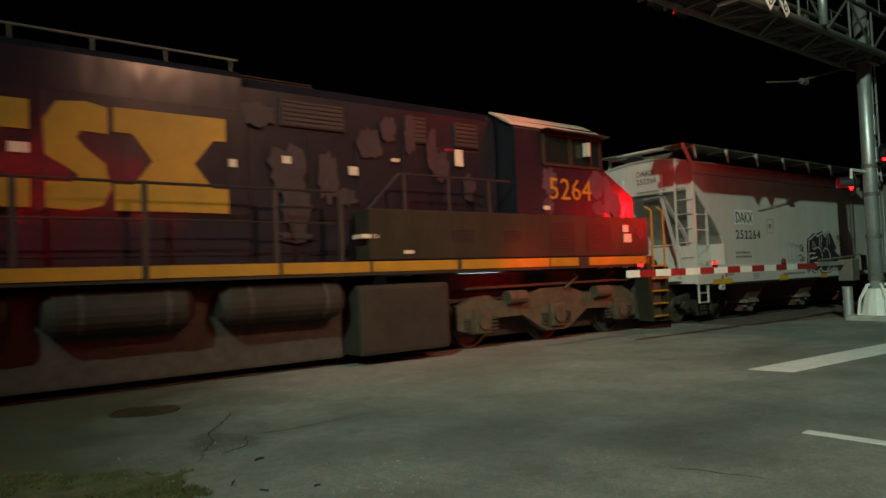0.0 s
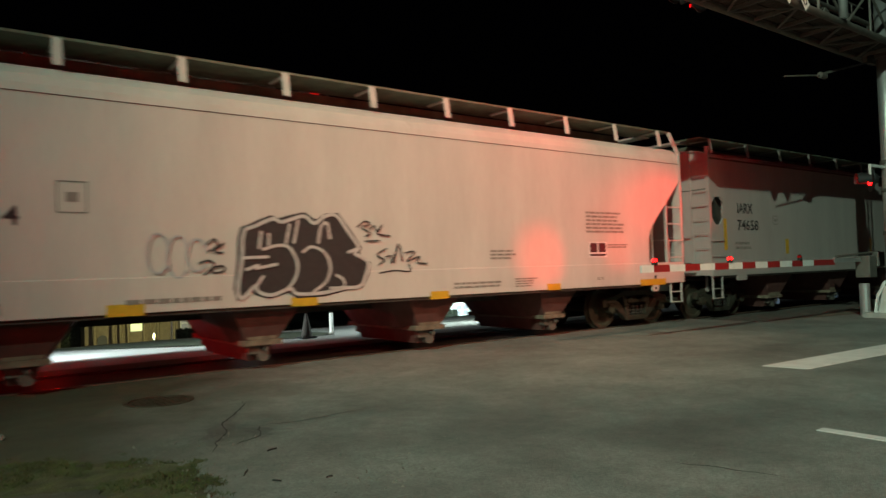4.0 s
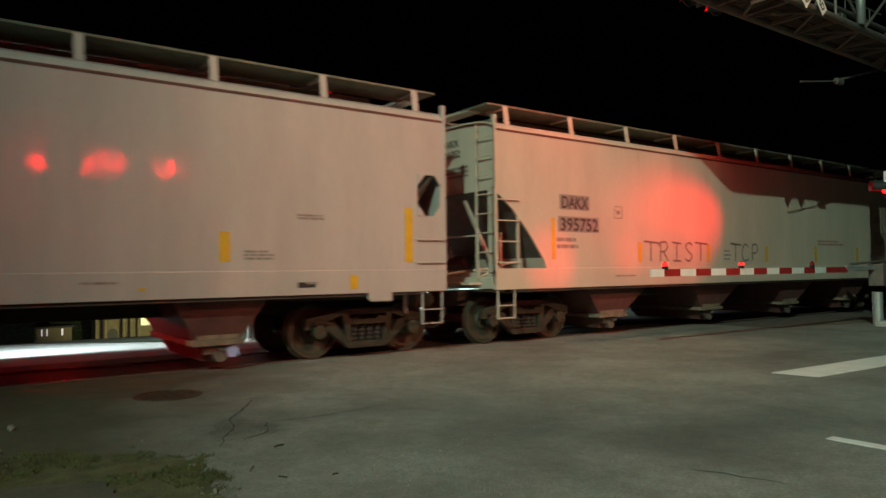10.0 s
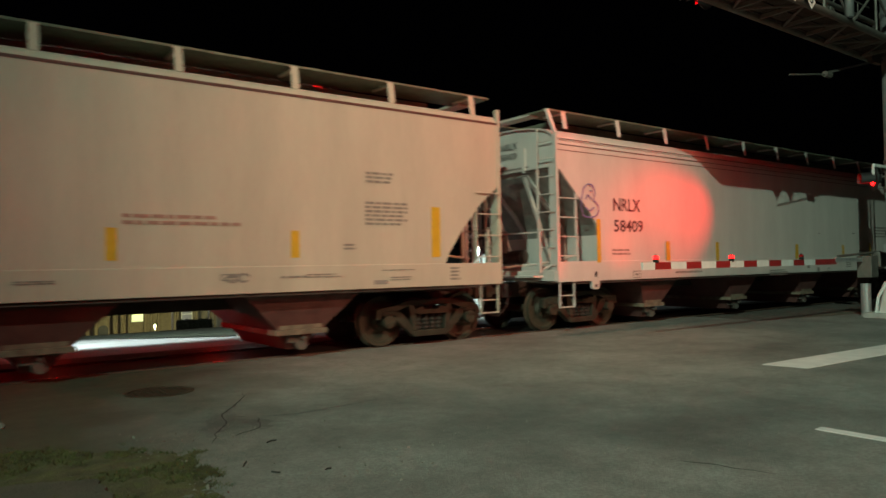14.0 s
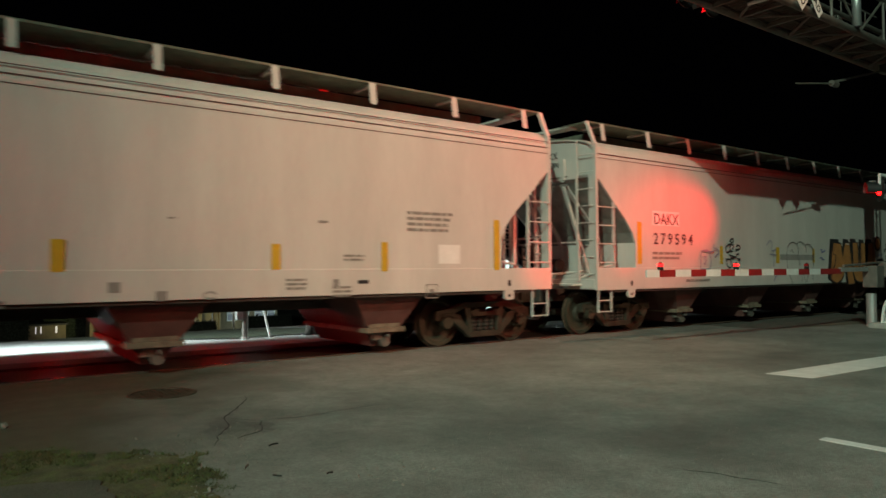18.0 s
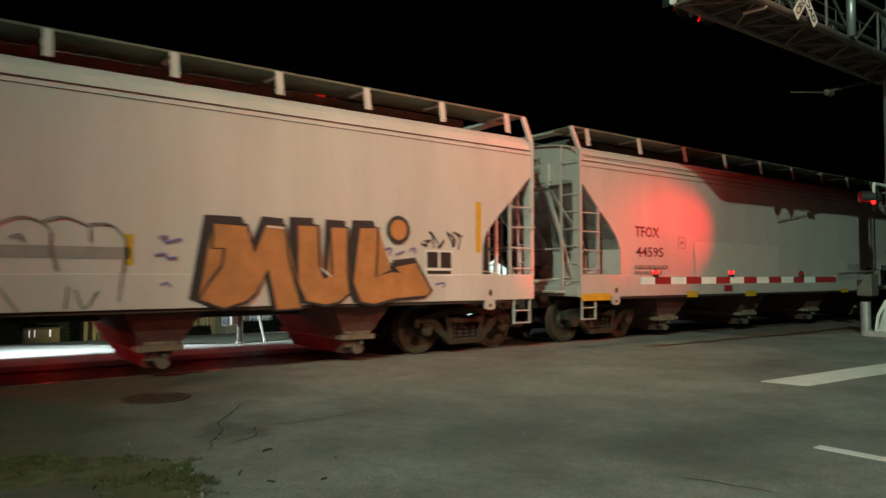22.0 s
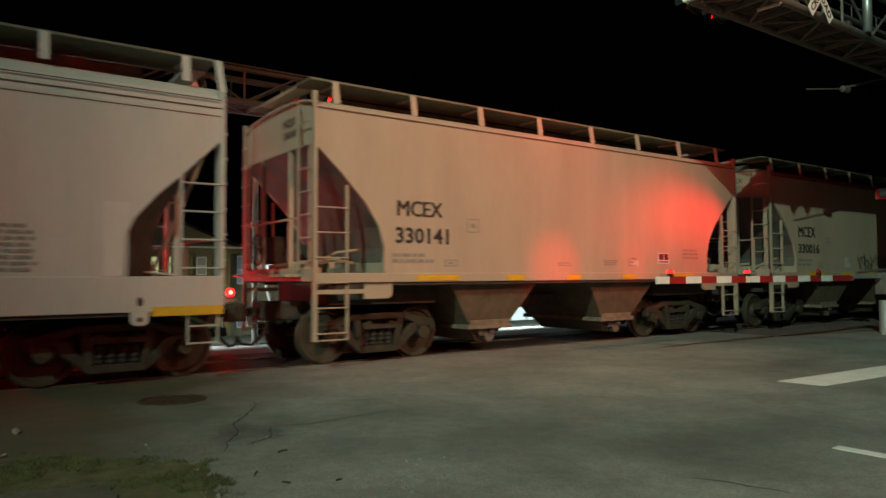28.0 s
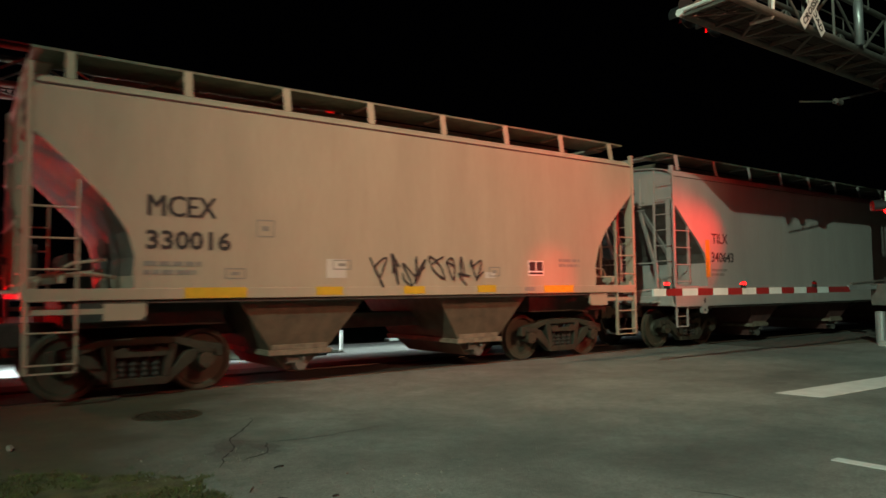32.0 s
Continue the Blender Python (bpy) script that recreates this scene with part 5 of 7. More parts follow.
strip("H", 7.17, 7.62, 1.41, 1.54)
strip("H", 8.86, 9.69, 1.39, 1.53)
word("I", 1.53, 2.22, 2.54, 2.79, "TILX")
word("I", 1.48, 2.44, 2.08, 2.32, "340643")
strip("I", 1.26, 1.43, 1.71, 2.62)
lines("I", 1.48, 2.21, 1.71, 1.93, 2)
FAT_M = [(10.58, 2.23), (11.09, 2.21), (11.2, 1.8), (11.37, 2.24), (11.69, 2.23), (11.74, 1.79), (11.85, 1.36), (11.98, 0.95), (11.55, 0.93), (11.41, 1.55), (11.24, 1.19), (11.09, 1.07), (10.76, 0.97), (10.39, 1.11), (10.53, 1.36), (10.71, 1.59), (10.75, 1.85), (10.57, 1.85)]
FAT_U = [(11.88, 2.26), (12.25, 2.25), (12.27, 1.62), (12.35, 1.42), (12.49, 1.49), (12.45, 2.24), (12.78, 2.24), (12.77, 1.53), (12.82, 1.17), (12.64, 1.03), (12.39, 0.98), (12.04, 1.05), (11.89, 1.36)]
FAT_L = [(12.98, 2.26), (13.35, 2.26), (13.31, 1.44), (13.6, 1.54), (13.77, 1.52), (13.66, 1.62), (14.12, 1.7), (14.45, 1.19), (14.3, 1.09), (13.72, 1.06), (13.27, 0.97), (13.01, 1.02), (12.86, 1.35), (12.88, 1.53)]
fat_letters("E", [[(x - 0.07, z + 0.05) for x, z in o] for o in (FAT_M, FAT_U, FAT_L)], 0, 1, 0, 1, black_spray, black_spray, "black shadow of the orange graffiti")
bm = B()
for o in (FAT_M, FAT_U, FAT_L):
    bm.faces.new([bm.verts.new((x, -SIDE - 0.055, z)) for x, z in o])
bmesh.ops.triangulate(bm, faces=bm.faces[:])
tagged(part("graffiti", bm, orange_spray, BY_KEY["E"][0], "orange block graffiti letters"), kind="stuff")
bm = B()
for k, o in enumerate((FAT_M, FAT_U, FAT_L)):
    ribbon(bm, o + o[:1], 0.045, -SIDE - 0.058 - 0.0006 * k)
tagged(part("graffiti", bm, black_spray, BY_KEY["E"][0], "black outline of the orange graffiti"), kind="stuff")
bm = B()
for (a, b), (c, d) in zip(FAT_M + FAT_U + FAT_L, FAT_M[1:] + FAT_U[1:] + FAT_L[1:]):
    if a < c and abs(b - d) < 0.25 and b > 1.6 and c - a < 0.5:
        ribbon(bm, [(a + 0.03, b - 0.04), (c - 0.02, d - 0.045)], 0.022, -SIDE - 0.061)
tagged(part("graffiti_highlight", bm, white_paint, BY_KEY["E"][0], "thin white spray highlights"), kind="stuff")
CIRCLE = [(0.5 + 0.5 * math.cos(i * math.pi / 10), 0.5 + 0.5 * math.sin(i * math.pi / 10)) for i in range(20)]
fat_letters("E", [CIRCLE], 13.60, 13.94, 2.07, 2.42, orange_spray, black_spray, "orange spray-painted disc with a black edge")


def strokes(key, mat, width, label, *polylines, lift=0.0):
    """Hand-drawn strokes through points in x, z on the car side."""
    bm = B()
    for k, pts in enumerate(polylines):
        ribbon(bm, curve_through(pts, 4) if len(pts) > 2 else pts, width, -SIDE - 0.027 - lift - 0.0005 * k)
    return tagged(part("graffiti", bm, mat, BY_KEY[key][0], label), kind="stuff")


strokes("D", deep_blue_spray, 0.03, "blue looping spray-paint doodle",
        [(0.95, 2.42), (0.78, 2.46), (0.72, 2.70), (0.78, 2.98), (0.92, 3.12), (1.08, 3.10), (1.16, 2.95), (1.10, 2.80), (1.22, 2.72), (1.26, 2.55), (1.14, 2.44), (0.95, 2.42)],
        [(0.86, 2.80), (0.94, 2.90), (1.02, 2.80)], [(0.84, 2.64), (0.98, 2.56), (1.12, 2.64)], [(0.98, 3.00), (1.06, 2.98)])
BUBBLE = [(6.11, 2.16), (6.27, 2.21), (6.4, 2.27), (6.56, 2.32), (6.67, 2.27), (6.82, 2.31), (7.06, 2.37), (7.23, 2.26), (7.41, 2.37), (7.62, 2.39), (7.84, 2.12), (8.02, 1.87), (7.94, 1.78), (8.18, 1.64), (8.14, 1.42), (8.02, 1.24), (7.73, 1.22), (7.36, 1.16), (6.92, 1.16), (6.8, 1.25), (6.5, 1.16), (6.29, 1.22), (6.24, 1.31), (6.03, 1.13), (5.98, 1.31), (6.05, 1.71), (6.06, 2.01)]
fat_letters("A", [BUBBLE], 0, 1, 0, 1, black_spray, black_spray, "black bubble graffiti with a white outline")
strokes("A", white_spray, 0.055, "white outline of the bubble graffiti", BUBBLE + BUBBLE[:1], lift=0.022)
strokes("A", white_spray, 0.045, "white strokes inside the bubble graffiti",
        [(6.57, 1.91), (6.78, 1.89), (6.92, 1.66), (6.89, 1.42), (6.75, 1.24)],
        [(6.36, 1.85), (6.57, 1.91)],
        [(7.01, 1.8), (7.17, 1.89), (7.39, 1.8), (7.49, 1.58), (7.41, 1.34), (7.18, 1.18)],
        [(6.35, 2.13), (6.31, 1.86)],
        [(6.47, 2.1), (6.46, 1.91)],
        [(6.81, 2.25), (6.74, 1.94)],
        [(6.95, 2.31), (6.87, 1.94)],
        [(7.28, 1.94), (7.34, 2.21), (7.45, 2.26), (7.49, 2.01)],
        [(7.8, 1.79), (8.02, 1.87)],
        [(7.58, 1.44), (7.71, 1.36), (7.71, 1.24), (7.46, 1.23)],
        [(6.03, 1.73), (6.46, 1.74)],
        [(6.09, 1.55), (6.31, 1.62), (6.25, 1.57), (6.6, 1.63)],
        [(6.24, 1.29), (6.37, 1.46)], lift=0.030)
strokes("A", black_spray, 0.025, "thin black scrawled tag",
        [(8.01, 2.21), (8.16, 2.31), (8.26, 2.27), (8.11, 2.2), (8.25, 2.12), (8.15, 2.05)],
        [(8.25, 2.18), (8.35, 2.24), (8.4, 2.13), (8.5, 2.26), (8.4, 2.11), (8.65, 2.07)],
        [(8.15, 1.98), (8.44, 1.99)],
        [(8.58, 1.86), (8.38, 1.75), (8.52, 1.66), (8.4, 1.58)],
        [(8.55, 1.71), (8.65, 1.73), (8.67, 1.6)],
        [(8.73, 1.77), (8.7, 1.6), (8.82, 1.94), (8.88, 1.63)],
        [(8.94, 1.78), (9.15, 1.8), (8.98, 1.63), (9.25, 1.72), (9.19, 1.61), (9.41, 1.59)],
        [(8.41, 1.44), (8.72, 1.48), (9.03, 1.46), (9.01, 1.59)])
strokes("A", black_spray, 0.028, "thin black scrawled tag",
        [(5.5, 1.91), (5.65, 2.01), (5.69, 1.91), (5.57, 1.83), (5.79, 1.95), (5.65, 1.83), (5.78, 1.81)],
        [(5.42, 1.66), (5.57, 1.7), (5.64, 1.62), (5.49, 1.49)],
        [(5.64, 1.6), (5.76, 1.62), (5.79, 1.55), (5.64, 1.52), (5.6, 1.6)])
strokes("E", black_spray, 0.035, "dense black scribbled tag",
        [(4.88, 2.02), (5.06, 2.08), (5.03, 1.89), (4.88, 1.89), (4.88, 2.02)],
        [(5.08, 2.2), (5.21, 2.22), (5.21, 2.14), (5.08, 2.13), (5.08, 2.2)],
        [(5.06, 2.06), (5.21, 2.07), (5.17, 1.9), (5.06, 1.91)],
        [(5.3, 1.93), (5.51, 1.97), (5.49, 2.04), (5.36, 2.04), (5.36, 1.83), (5.47, 1.83)],
        [(4.99, 1.81), (5.28, 1.74), (5.07, 1.71), (5.36, 1.76)],
        [(4.87, 1.69), (5.07, 1.67), (5.1, 1.48), (4.92, 1.52), (4.87, 1.69)],
        [(5.14, 1.55), (5.32, 1.55), (5.31, 1.41)],
        [(5.36, 1.71), (5.53, 1.69), (5.44, 1.62)],
        [(4.92, 1.43), (5.07, 1.41)])
strokes("E", grey_spray, 0.025, "grey looping outline tag",
        [(7.92, 1.41), (7.92, 2.0), (8.22, 2.19), (8.52, 2.06), (8.54, 1.81), (8.62, 1.53)],
        [(8.44, 2.14), (8.68, 2.21), (8.97, 2.09), (8.99, 1.9)],
        [(8.97, 2.13), (9.21, 2.14), (9.38, 2.0), (9.43, 1.83), (9.35, 1.11)],
        [(7.92, 1.41), (8.21, 1.0)],
        [(8.72, 1.03), (8.75, 1.32)],
        [(8.83, 1.28), (8.94, 1.03), (9.1, 1.26)],
        [(8.09, 1.93), (8.21, 1.97), (8.24, 1.87)])
strokes("E", blue_spray, 0.035, "faint blue scribbled tag",
        [(6.83, 2.09), (7.03, 2.21), (7.12, 2.1), (7.08, 1.94), (7.35, 1.97)],
        [(7.17, 1.94), (7.19, 1.49)],
        [(6.99, 1.84), (7.35, 1.81)],
        [(7.03, 1.37), (7.26, 1.26), (7.17, 1.1), (7.35, 1.27)],
        [(3.76, 1.45), (3.79, 1.83), (3.91, 1.9), (4.14, 1.87), (4.17, 1.48), (3.76, 1.45)],
        [(3.88, 1.74), (3.98, 1.75), (3.96, 1.58), (3.88, 1.58)],
        [(3.85, 1.9), (4.3, 1.88), (4.33, 2.07)],
        [(4.37, 1.75), (4.54, 1.86), (4.4, 1.98)])
patch("E", 7.58, 9.49, 1.68, 1.84, grey_band, "painted_band", "faded grey painted band")


strokes("E", deep_blue_spray, 0.03, "small blue spray-paint marks",
        [(9.85, 1.98), (9.95, 2.01), (9.93, 1.92), (10.15, 1.98)], [(9.80, 1.74), (9.92, 1.76), (9.98, 1.70), (10.10, 1.72)],
        [(9.88, 1.32), (9.96, 1.36), (10.02, 1.30)])
strokes("E", deep_blue_spray, 0.03, "small blue spray-paint marks",
        [(13.45, 1.88), (13.62, 1.93), (13.58, 1.80)], [(13.70, 1.82), (13.90, 1.88)], [(14.0, 1.90), (14.1, 1.94), (14.12, 1.84)], [(14.55, 1.30), (14.75, 1.33), (14.72, 1.24)])


def end_word(key, words, y, z, h, x=0.045):
    """Small reporting marks on the end sheet that faces back along the train."""
    lettering("end_lettering", words, h / 0.7, car_black, BY_KEY[key][0], x, y, z, turn=-90)


for key, top, under in (("A", "DAKX", "252264"), ("C", "DAKX", "395752"), ("D", "NRLX", "58409"), ("E", "DAKX", "279594"), ("F", "TFOX", "44595"), ("I", "TILX", "340643")):
    end_word(key, top, 0.15, 3.98, 0.15)
    end_word(key, under, 0.15, 3.76, 0.15)
    bm = B()
    for k in range(3):
        box(bm, 0.042, 0.046, -0.75, 0.15 - 0.1 * k, 3.52 - k * 0.09, 3.56 - k * 0.09)
    tagged(part("end_stencil_text", bm, faint, BY_KEY[key][0]), kind="stuff")
for key, under in (("G", "330141"), ("H", "330016")):
    end_word(key, "MCEX", -0.25, 4.02, 0.14)
    end_word(key, under, -0.25, 3.82, 0.14)

# ---- locomotive ----
loco_blue = material("loco_blue_grey", (0.013, 0.0125, 0.021), 0.55, vary=0.25, scale=0.7, dirt=(0.030, 0.029, 0.040), dirt_amount=0.36, streak=2, coat=1.0, coat_rough=0.20, wave=0.5)
loco_grey = material("loco_grey_skirt", (0.033, 0.030, 0.020), 0.5, vary=0.2, scale=1.2, dirt=(0.05, 0.04, 0.03), dirt_amount=0.35, streak=3, coat=0.1)
loco_bald = material("scrubbed_paint", (0.019, 0.018, 0.027), 0.6, vary=0.3, scale=3, dirt=(0.045, 0.043, 0.055), dirt_amount=0.4)
loco_pale = material("pale_scrubbed_paint", (0.048, 0.044, 0.070), 0.6, vary=0.3, scale=2.5, dirt=(0.022, 0.020, 0.032), dirt_amount=0.5)
loco_roof = material("loco_roof_grey", (0.42, 0.40, 0.33), 0.6, vary=0.1, scale=3)
loco_under = material("loco_running_gear", (0.022, 0.018, 0.011), 0.8, vary=0.25, scale=3, bump=0.2)
loco_yellow = material("loco_yellow", (0.36, 0.19, 0.012), 0.5, vary=0.12, scale=3, dirt=(0.16, 0.10, 0.03), dirt_amount=0.25)
label_white = material("label_white", (0.6, 0.52, 0.40), 0.5, vary=0.1, scale=6)

for mt in (loco_blue, loco_grey):
    mt.node_tree.nodes["Principled BSDF"].inputs["Specular IOR Level"].default_value = 0.15
frame_iron = material("loco_truck_iron", (0.082, 0.070, 0.042), 0.75, 0.1, vary=0.25, scale=5, bump=0.3)

loco = thing("locomotive", "dark blue diesel locomotive with yellow stripe and cab number", "locomotive", (0, TRACK, 0))
TRAIN.append((loco, 0.0))


def lpart(name, bm, mat, label=""):
    return part(name, bm, mat, loco, label)


def lbox(name, x0, x1, y0, y1, z0, z1, mat, bevel=0.0, label=""):
    return lpart(name, box(B(), x0, x1, y0, y1, z0, z1, bevel), mat, label)


def hood_section(name, x0, x1, w, z0, z1, chamfer=0.25):
    ring = [(-w, z0), (-w, z1 - chamfer), (-w + chamfer * 0.8, z1), (w - chamfer * 0.8, z1), (w, z1 - chamfer), (w, z0)]
    bm = loft(B(), [[(x, y, z) for y, z in ring] for x in (x0, x1)], close=True, caps=True)
    return lpart(name, bm, loco_blue)


HW = 1.02
hood_section("radiator_hood", -8.3, 4.25, HW + 0.03, 1.77, 4.86, 0.12)
hood_section("engine_hood", 4.27, 9.70, HW - 0.02, 1.77, 4.80, 0.18)
# hood doors with proud edges
for i in range(9):
    x = 0.45 + i * 0.98
    if 4.0 < x < 4.4:
        continue
    lbox("hood_door", x + 0.03, x + 0.93, -HW - 0.045 if x < 4 else -HW - 0.005, -HW + 0.03, 1.9, 3.95 if x > 4.2 else 4.2, loco_blue, 0.012)
for x0, x1, z0, z1 in ((4.9, 6.1, 4.05, 4.5), (7.4, 7.9, 4.0, 4.5), (8.6, 9.2, 4.0, 4.5)):
    bm = B()
    box(bm, x0, x1, -HW - 0.03, -HW + 0.05, z0, z1, 0.01)
    for k in range(6):
        z = z0 + (k + 0.5) * (z1 - z0) / 6
        box(bm, x0 + 0.04, x1 - 0.04, -HW - 0.05, -HW - 0.02, z - 0.012, z + 0.012)
    lpart("intake_grille", bm, black_paint)
# blotches where paint was scrubbed off
rnd = random.Random(5)
for cx, cz, rx, rz in ((5.0, 3.3, 0.34, 0.42), (5.15, 2.7, 0.28, 0.40), (5.75, 3.25, 0.22, 0.45), (6.1, 2.9, 0.22, 0.15), (5.1, 2.2, 0.30, 0.10), (7.5, 4.15, 0.14, 0.35), (8.0, 3.9, 0.13, 0.4), (8.2, 3.6, 0.2, 0.3), (8.9, 3.2, 0.16, 0.28), (7.0, 4.2, 0.2, 0.25), (6.6, 3.9, 0.25, 0.3), (4.5, 4.2, 0.3, 0.2)):
    bm = B()
    vs = []
    for i in range(22):
        a = i * 2 * math.pi / 22
        r = rnd.uniform(0.72, 1.16) / (abs(math.cos(a)) ** 2.4 + abs(math.sin(a)) ** 2.4) ** (1 / 2.4)
        vs.append(bm.verts.new((cx + rx * r * math.cos(a), -HW - 0.052, cz + rz * r * math.sin(a))))
    bm.faces.new(vs)
    lpart("bare_patch", bm, loco_bald, "blotch of bare scrubbed paint")
for cx, cz, rx, rz, y in ((12.22, 3.38, 0.26, 0.34, -1.554), (12.25, 2.85, 0.22, 0.16, -1.554), (10.72, 3.36, 0.24, 0.30, -1.554), (10.65, 2.85, 0.16, 0.20, -1.554),
                          (12.78, 3.18, 0.24, 0.50, -1.335), (13.2, 2.95, 0.22, 0.36, -1.30), (12.6, 3.72, 0.12, 0.12, -1.335)):
    bm = B()
    bm.faces.new([bm.verts.new((cx + rx * r * math.cos(i * math.pi / 17), y, cz + rz * r * math.sin(i * math.pi / 17))) for i in range(34) for r in (rnd.uniform(0.78, 1.14),)])
    lpart("bare_patch", bm, loco_pale, "pale blotch of scrubbed paint")
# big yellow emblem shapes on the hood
YE = -HW - 0.065
for x0, x1, z0, z1 in ((0.3, 1.30, 3.62, 4.02), (0.3, 1.30, 2.58, 2.98), (0.3, 0.62, 2.98, 3.62)):
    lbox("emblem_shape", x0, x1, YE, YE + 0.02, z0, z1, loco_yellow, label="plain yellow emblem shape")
bm = plate(B(), [(1.48, 3.30), (1.46, 3.78), (1.62, 4.04), (1.98, 4.08), (2.26, 4.02), (2.26, 3.64), (1.92, 3.66), (1.86, 3.56), (1.98, 3.42), (2.22, 3.22), (2.30, 2.88), (2.18, 2.62), (1.86, 2.54), (1.48, 2.58), (1.48, 2.94), (1.80, 2.94), (1.88, 3.04), (1.74, 3.14)], YE, YE + 0.02)
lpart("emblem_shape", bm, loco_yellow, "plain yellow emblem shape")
bm = plate(B(), [(2.34, 4.04), (3.96, 4.04), (3.96, 3.68), (3.76, 3.68), (3.46, 3.30), (3.74, 2.94), (3.98, 2.94), (3.98, 2.56), (2.34, 2.56), (2.34, 2.94), (2.60, 2.94), (2.86, 3.30), (2.58, 3.68), (2.34, 3.68)], YE, YE + 0.02)
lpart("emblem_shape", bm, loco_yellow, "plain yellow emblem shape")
# roof handrail over the radiator section
bm = B()
tube(bm, (-8, -1.0, 5.03), (4.2, -1.0, 5.03), 0.02, 6)
for x in range(-8, 5, 1):
    tube(bm, (x + 0.1, -1.0, 4.84), (x + 0.1, -1.0, 5.03), 0.012, 6)
lpart("roof_rail", bm, dull_steel)
# cab with sloping roof edge
cab_ring = [(-1.55, 1.77), (-1.55, 4.42), (-1.30, 4.64), (-0.9, 4.80), (0.9, 4.80), (1.30, 4.64), (1.55, 4.42), (1.55, 1.77)]
bm = loft(B(), [[(x, y, z) for y, z in cab_ring] for x in (9.74, 12.46)], close=True, caps=True)
cab = lpart("cab", bm, loco_blue)
bm = plate(B(), [(9.66, 4.50), (12.56, 4.48), (12.56, 4.44), (9.66, 4.46)], -1.5, -0.9)
for v in bm.verts:
    v.co.z += (v.co.y + 1.5) * 0.56 + 0.03
lpart("roof_edge", bm, loco_roof, "pale worn roof edge")
# dark sheet standing in for the shade at the cab's rear
lbox("cab_rear_shade", 9.745, 9.80, -1.52, -1.0, 1.8, 4.2, glass_dark)
for x0, x1 in ((10.58, 11.30), (11.42, 11.98), (12.05, 12.30)):
    lbox("cab_window", x0, x1, -1.575, -1.53, 3.76, 4.34, glass_dark, 0.01, "dark cab window")
bm = B()
for a, b, c, d in ((10.50, 12.36, 4.34, 4.39), (10.50, 12.36, 3.70, 3.76), (10.50, 10.58, 3.70, 4.39), (11.30, 11.42, 3.76, 4.34), (11.98, 12.05, 3.76, 4.34), (12.30, 12.36, 3.70, 4.39)):
    box(bm, a, b, -1.59, -1.55, c, d, 0.006)
lpart("window_frame", bm, loco_grey)
bm = plate(B(), [(10.45, 4.44), (12.45, 4.44), (12.42, 4.40), (10.5, 4.41)], -1.80, -1.55)
lpart("sun_visor", bm, loco_grey)
bm = B()
box(bm, 11.75, 11.82, -1.75, -1.6, 3.95, 4.25, 0.01)
lpart("mirror", bm, label_white)
# nose
bm = B()
loft(bm, [[(12.46, -1.30, 1.77), (12.46, -1.30, 3.95), (12.46, -1.0, 4.2), (12.46, 1.0, 4.2), (12.46, 1.30, 3.95), (12.46, 1.30, 1.77)],
          [(13.95, -1.20, 1.77), (13.95, -1.20, 3.20), (13.95, -0.9, 3.45), (13.95, 0.9, 3.45), (13.95, 1.20, 3.20), (13.95, 1.20, 1.77)],
          [(14.25, -1.0, 1.77), (14.25, -1.0, 2.95), (14.25, -0.7, 3.15), (14.25, 0.7, 3.15), (14.25, 1.0, 2.95), (14.25, 1.0, 1.77)]], close=True, caps=True)
lpart("nose", bm, loco_blue)
ob = lettering("cab_number", "5264", 0.66, loco_yellow, loco, 10.66, -1.556, 2.99)
w = max(v.co.x for v in ob.data.vertices) - min(v.co.x for v in ob.data.vertices)
ob.matrix_basis = pose(10.66, -1.556, 3.0, 90) @ Matrix.Diagonal((1.33 / w, 1, 1, 1))
# skirt below the cab with louvres
lbox("cab_skirt", 6.2, 13.95, -1.60, -1.0, 1.78, 2.66, loco_grey, 0.02)
for x0, x1, z0, z1, n in ((8.0, 8.5, 2.08, 2.34, 6), (9.3, 9.75, 2.08, 2.34, 6), (10.6, 11.35, 1.9, 2.52, 13), (11.75, 12.6, 1.9, 2.52, 13)):
    bm = B()
    for k in range(n):
        z = z0 + (k + 0.5) * (z1 - z0) / n
        box(bm, x0, x1, -1.615, -1.59, z - 0.010, z + 0.008)
    lpart("louvre", bm, black_paint)
for x0, x1, z0, z1 in ((13.02, 13.28, 2.08, 2.28), (13.0, 13.18, 2.32, 2.48), (10.45, 10.62, 2.76, 2.84), (4.0, 4.12, 3.3, 3.42), (4.9, 5.05, 3.42, 3.54), (6.15, 6.33, 3.30, 3.45), (7.05, 7.22, 3.6, 3.66), (8.55, 8.75, 3.62, 3.95), (6.9, 7.1, 1.88, 1.94), (1.05, 1.30, 3.30, 3.44)):
    lbox("warning_label", x0, x1, -1.62 if x0 > 10 or z0 < 2 else YE - 0.004, -1.59 if x0 > 10 or z0 < 2 else YE + 0.01, z0, z1, label_white)
bm = B()
tube(bm, (13.62, -1.61, 2.30), (13.62, -1.59, 2.30), 0.15, 20)
lpart("round_emblem", bm, loco_bald)
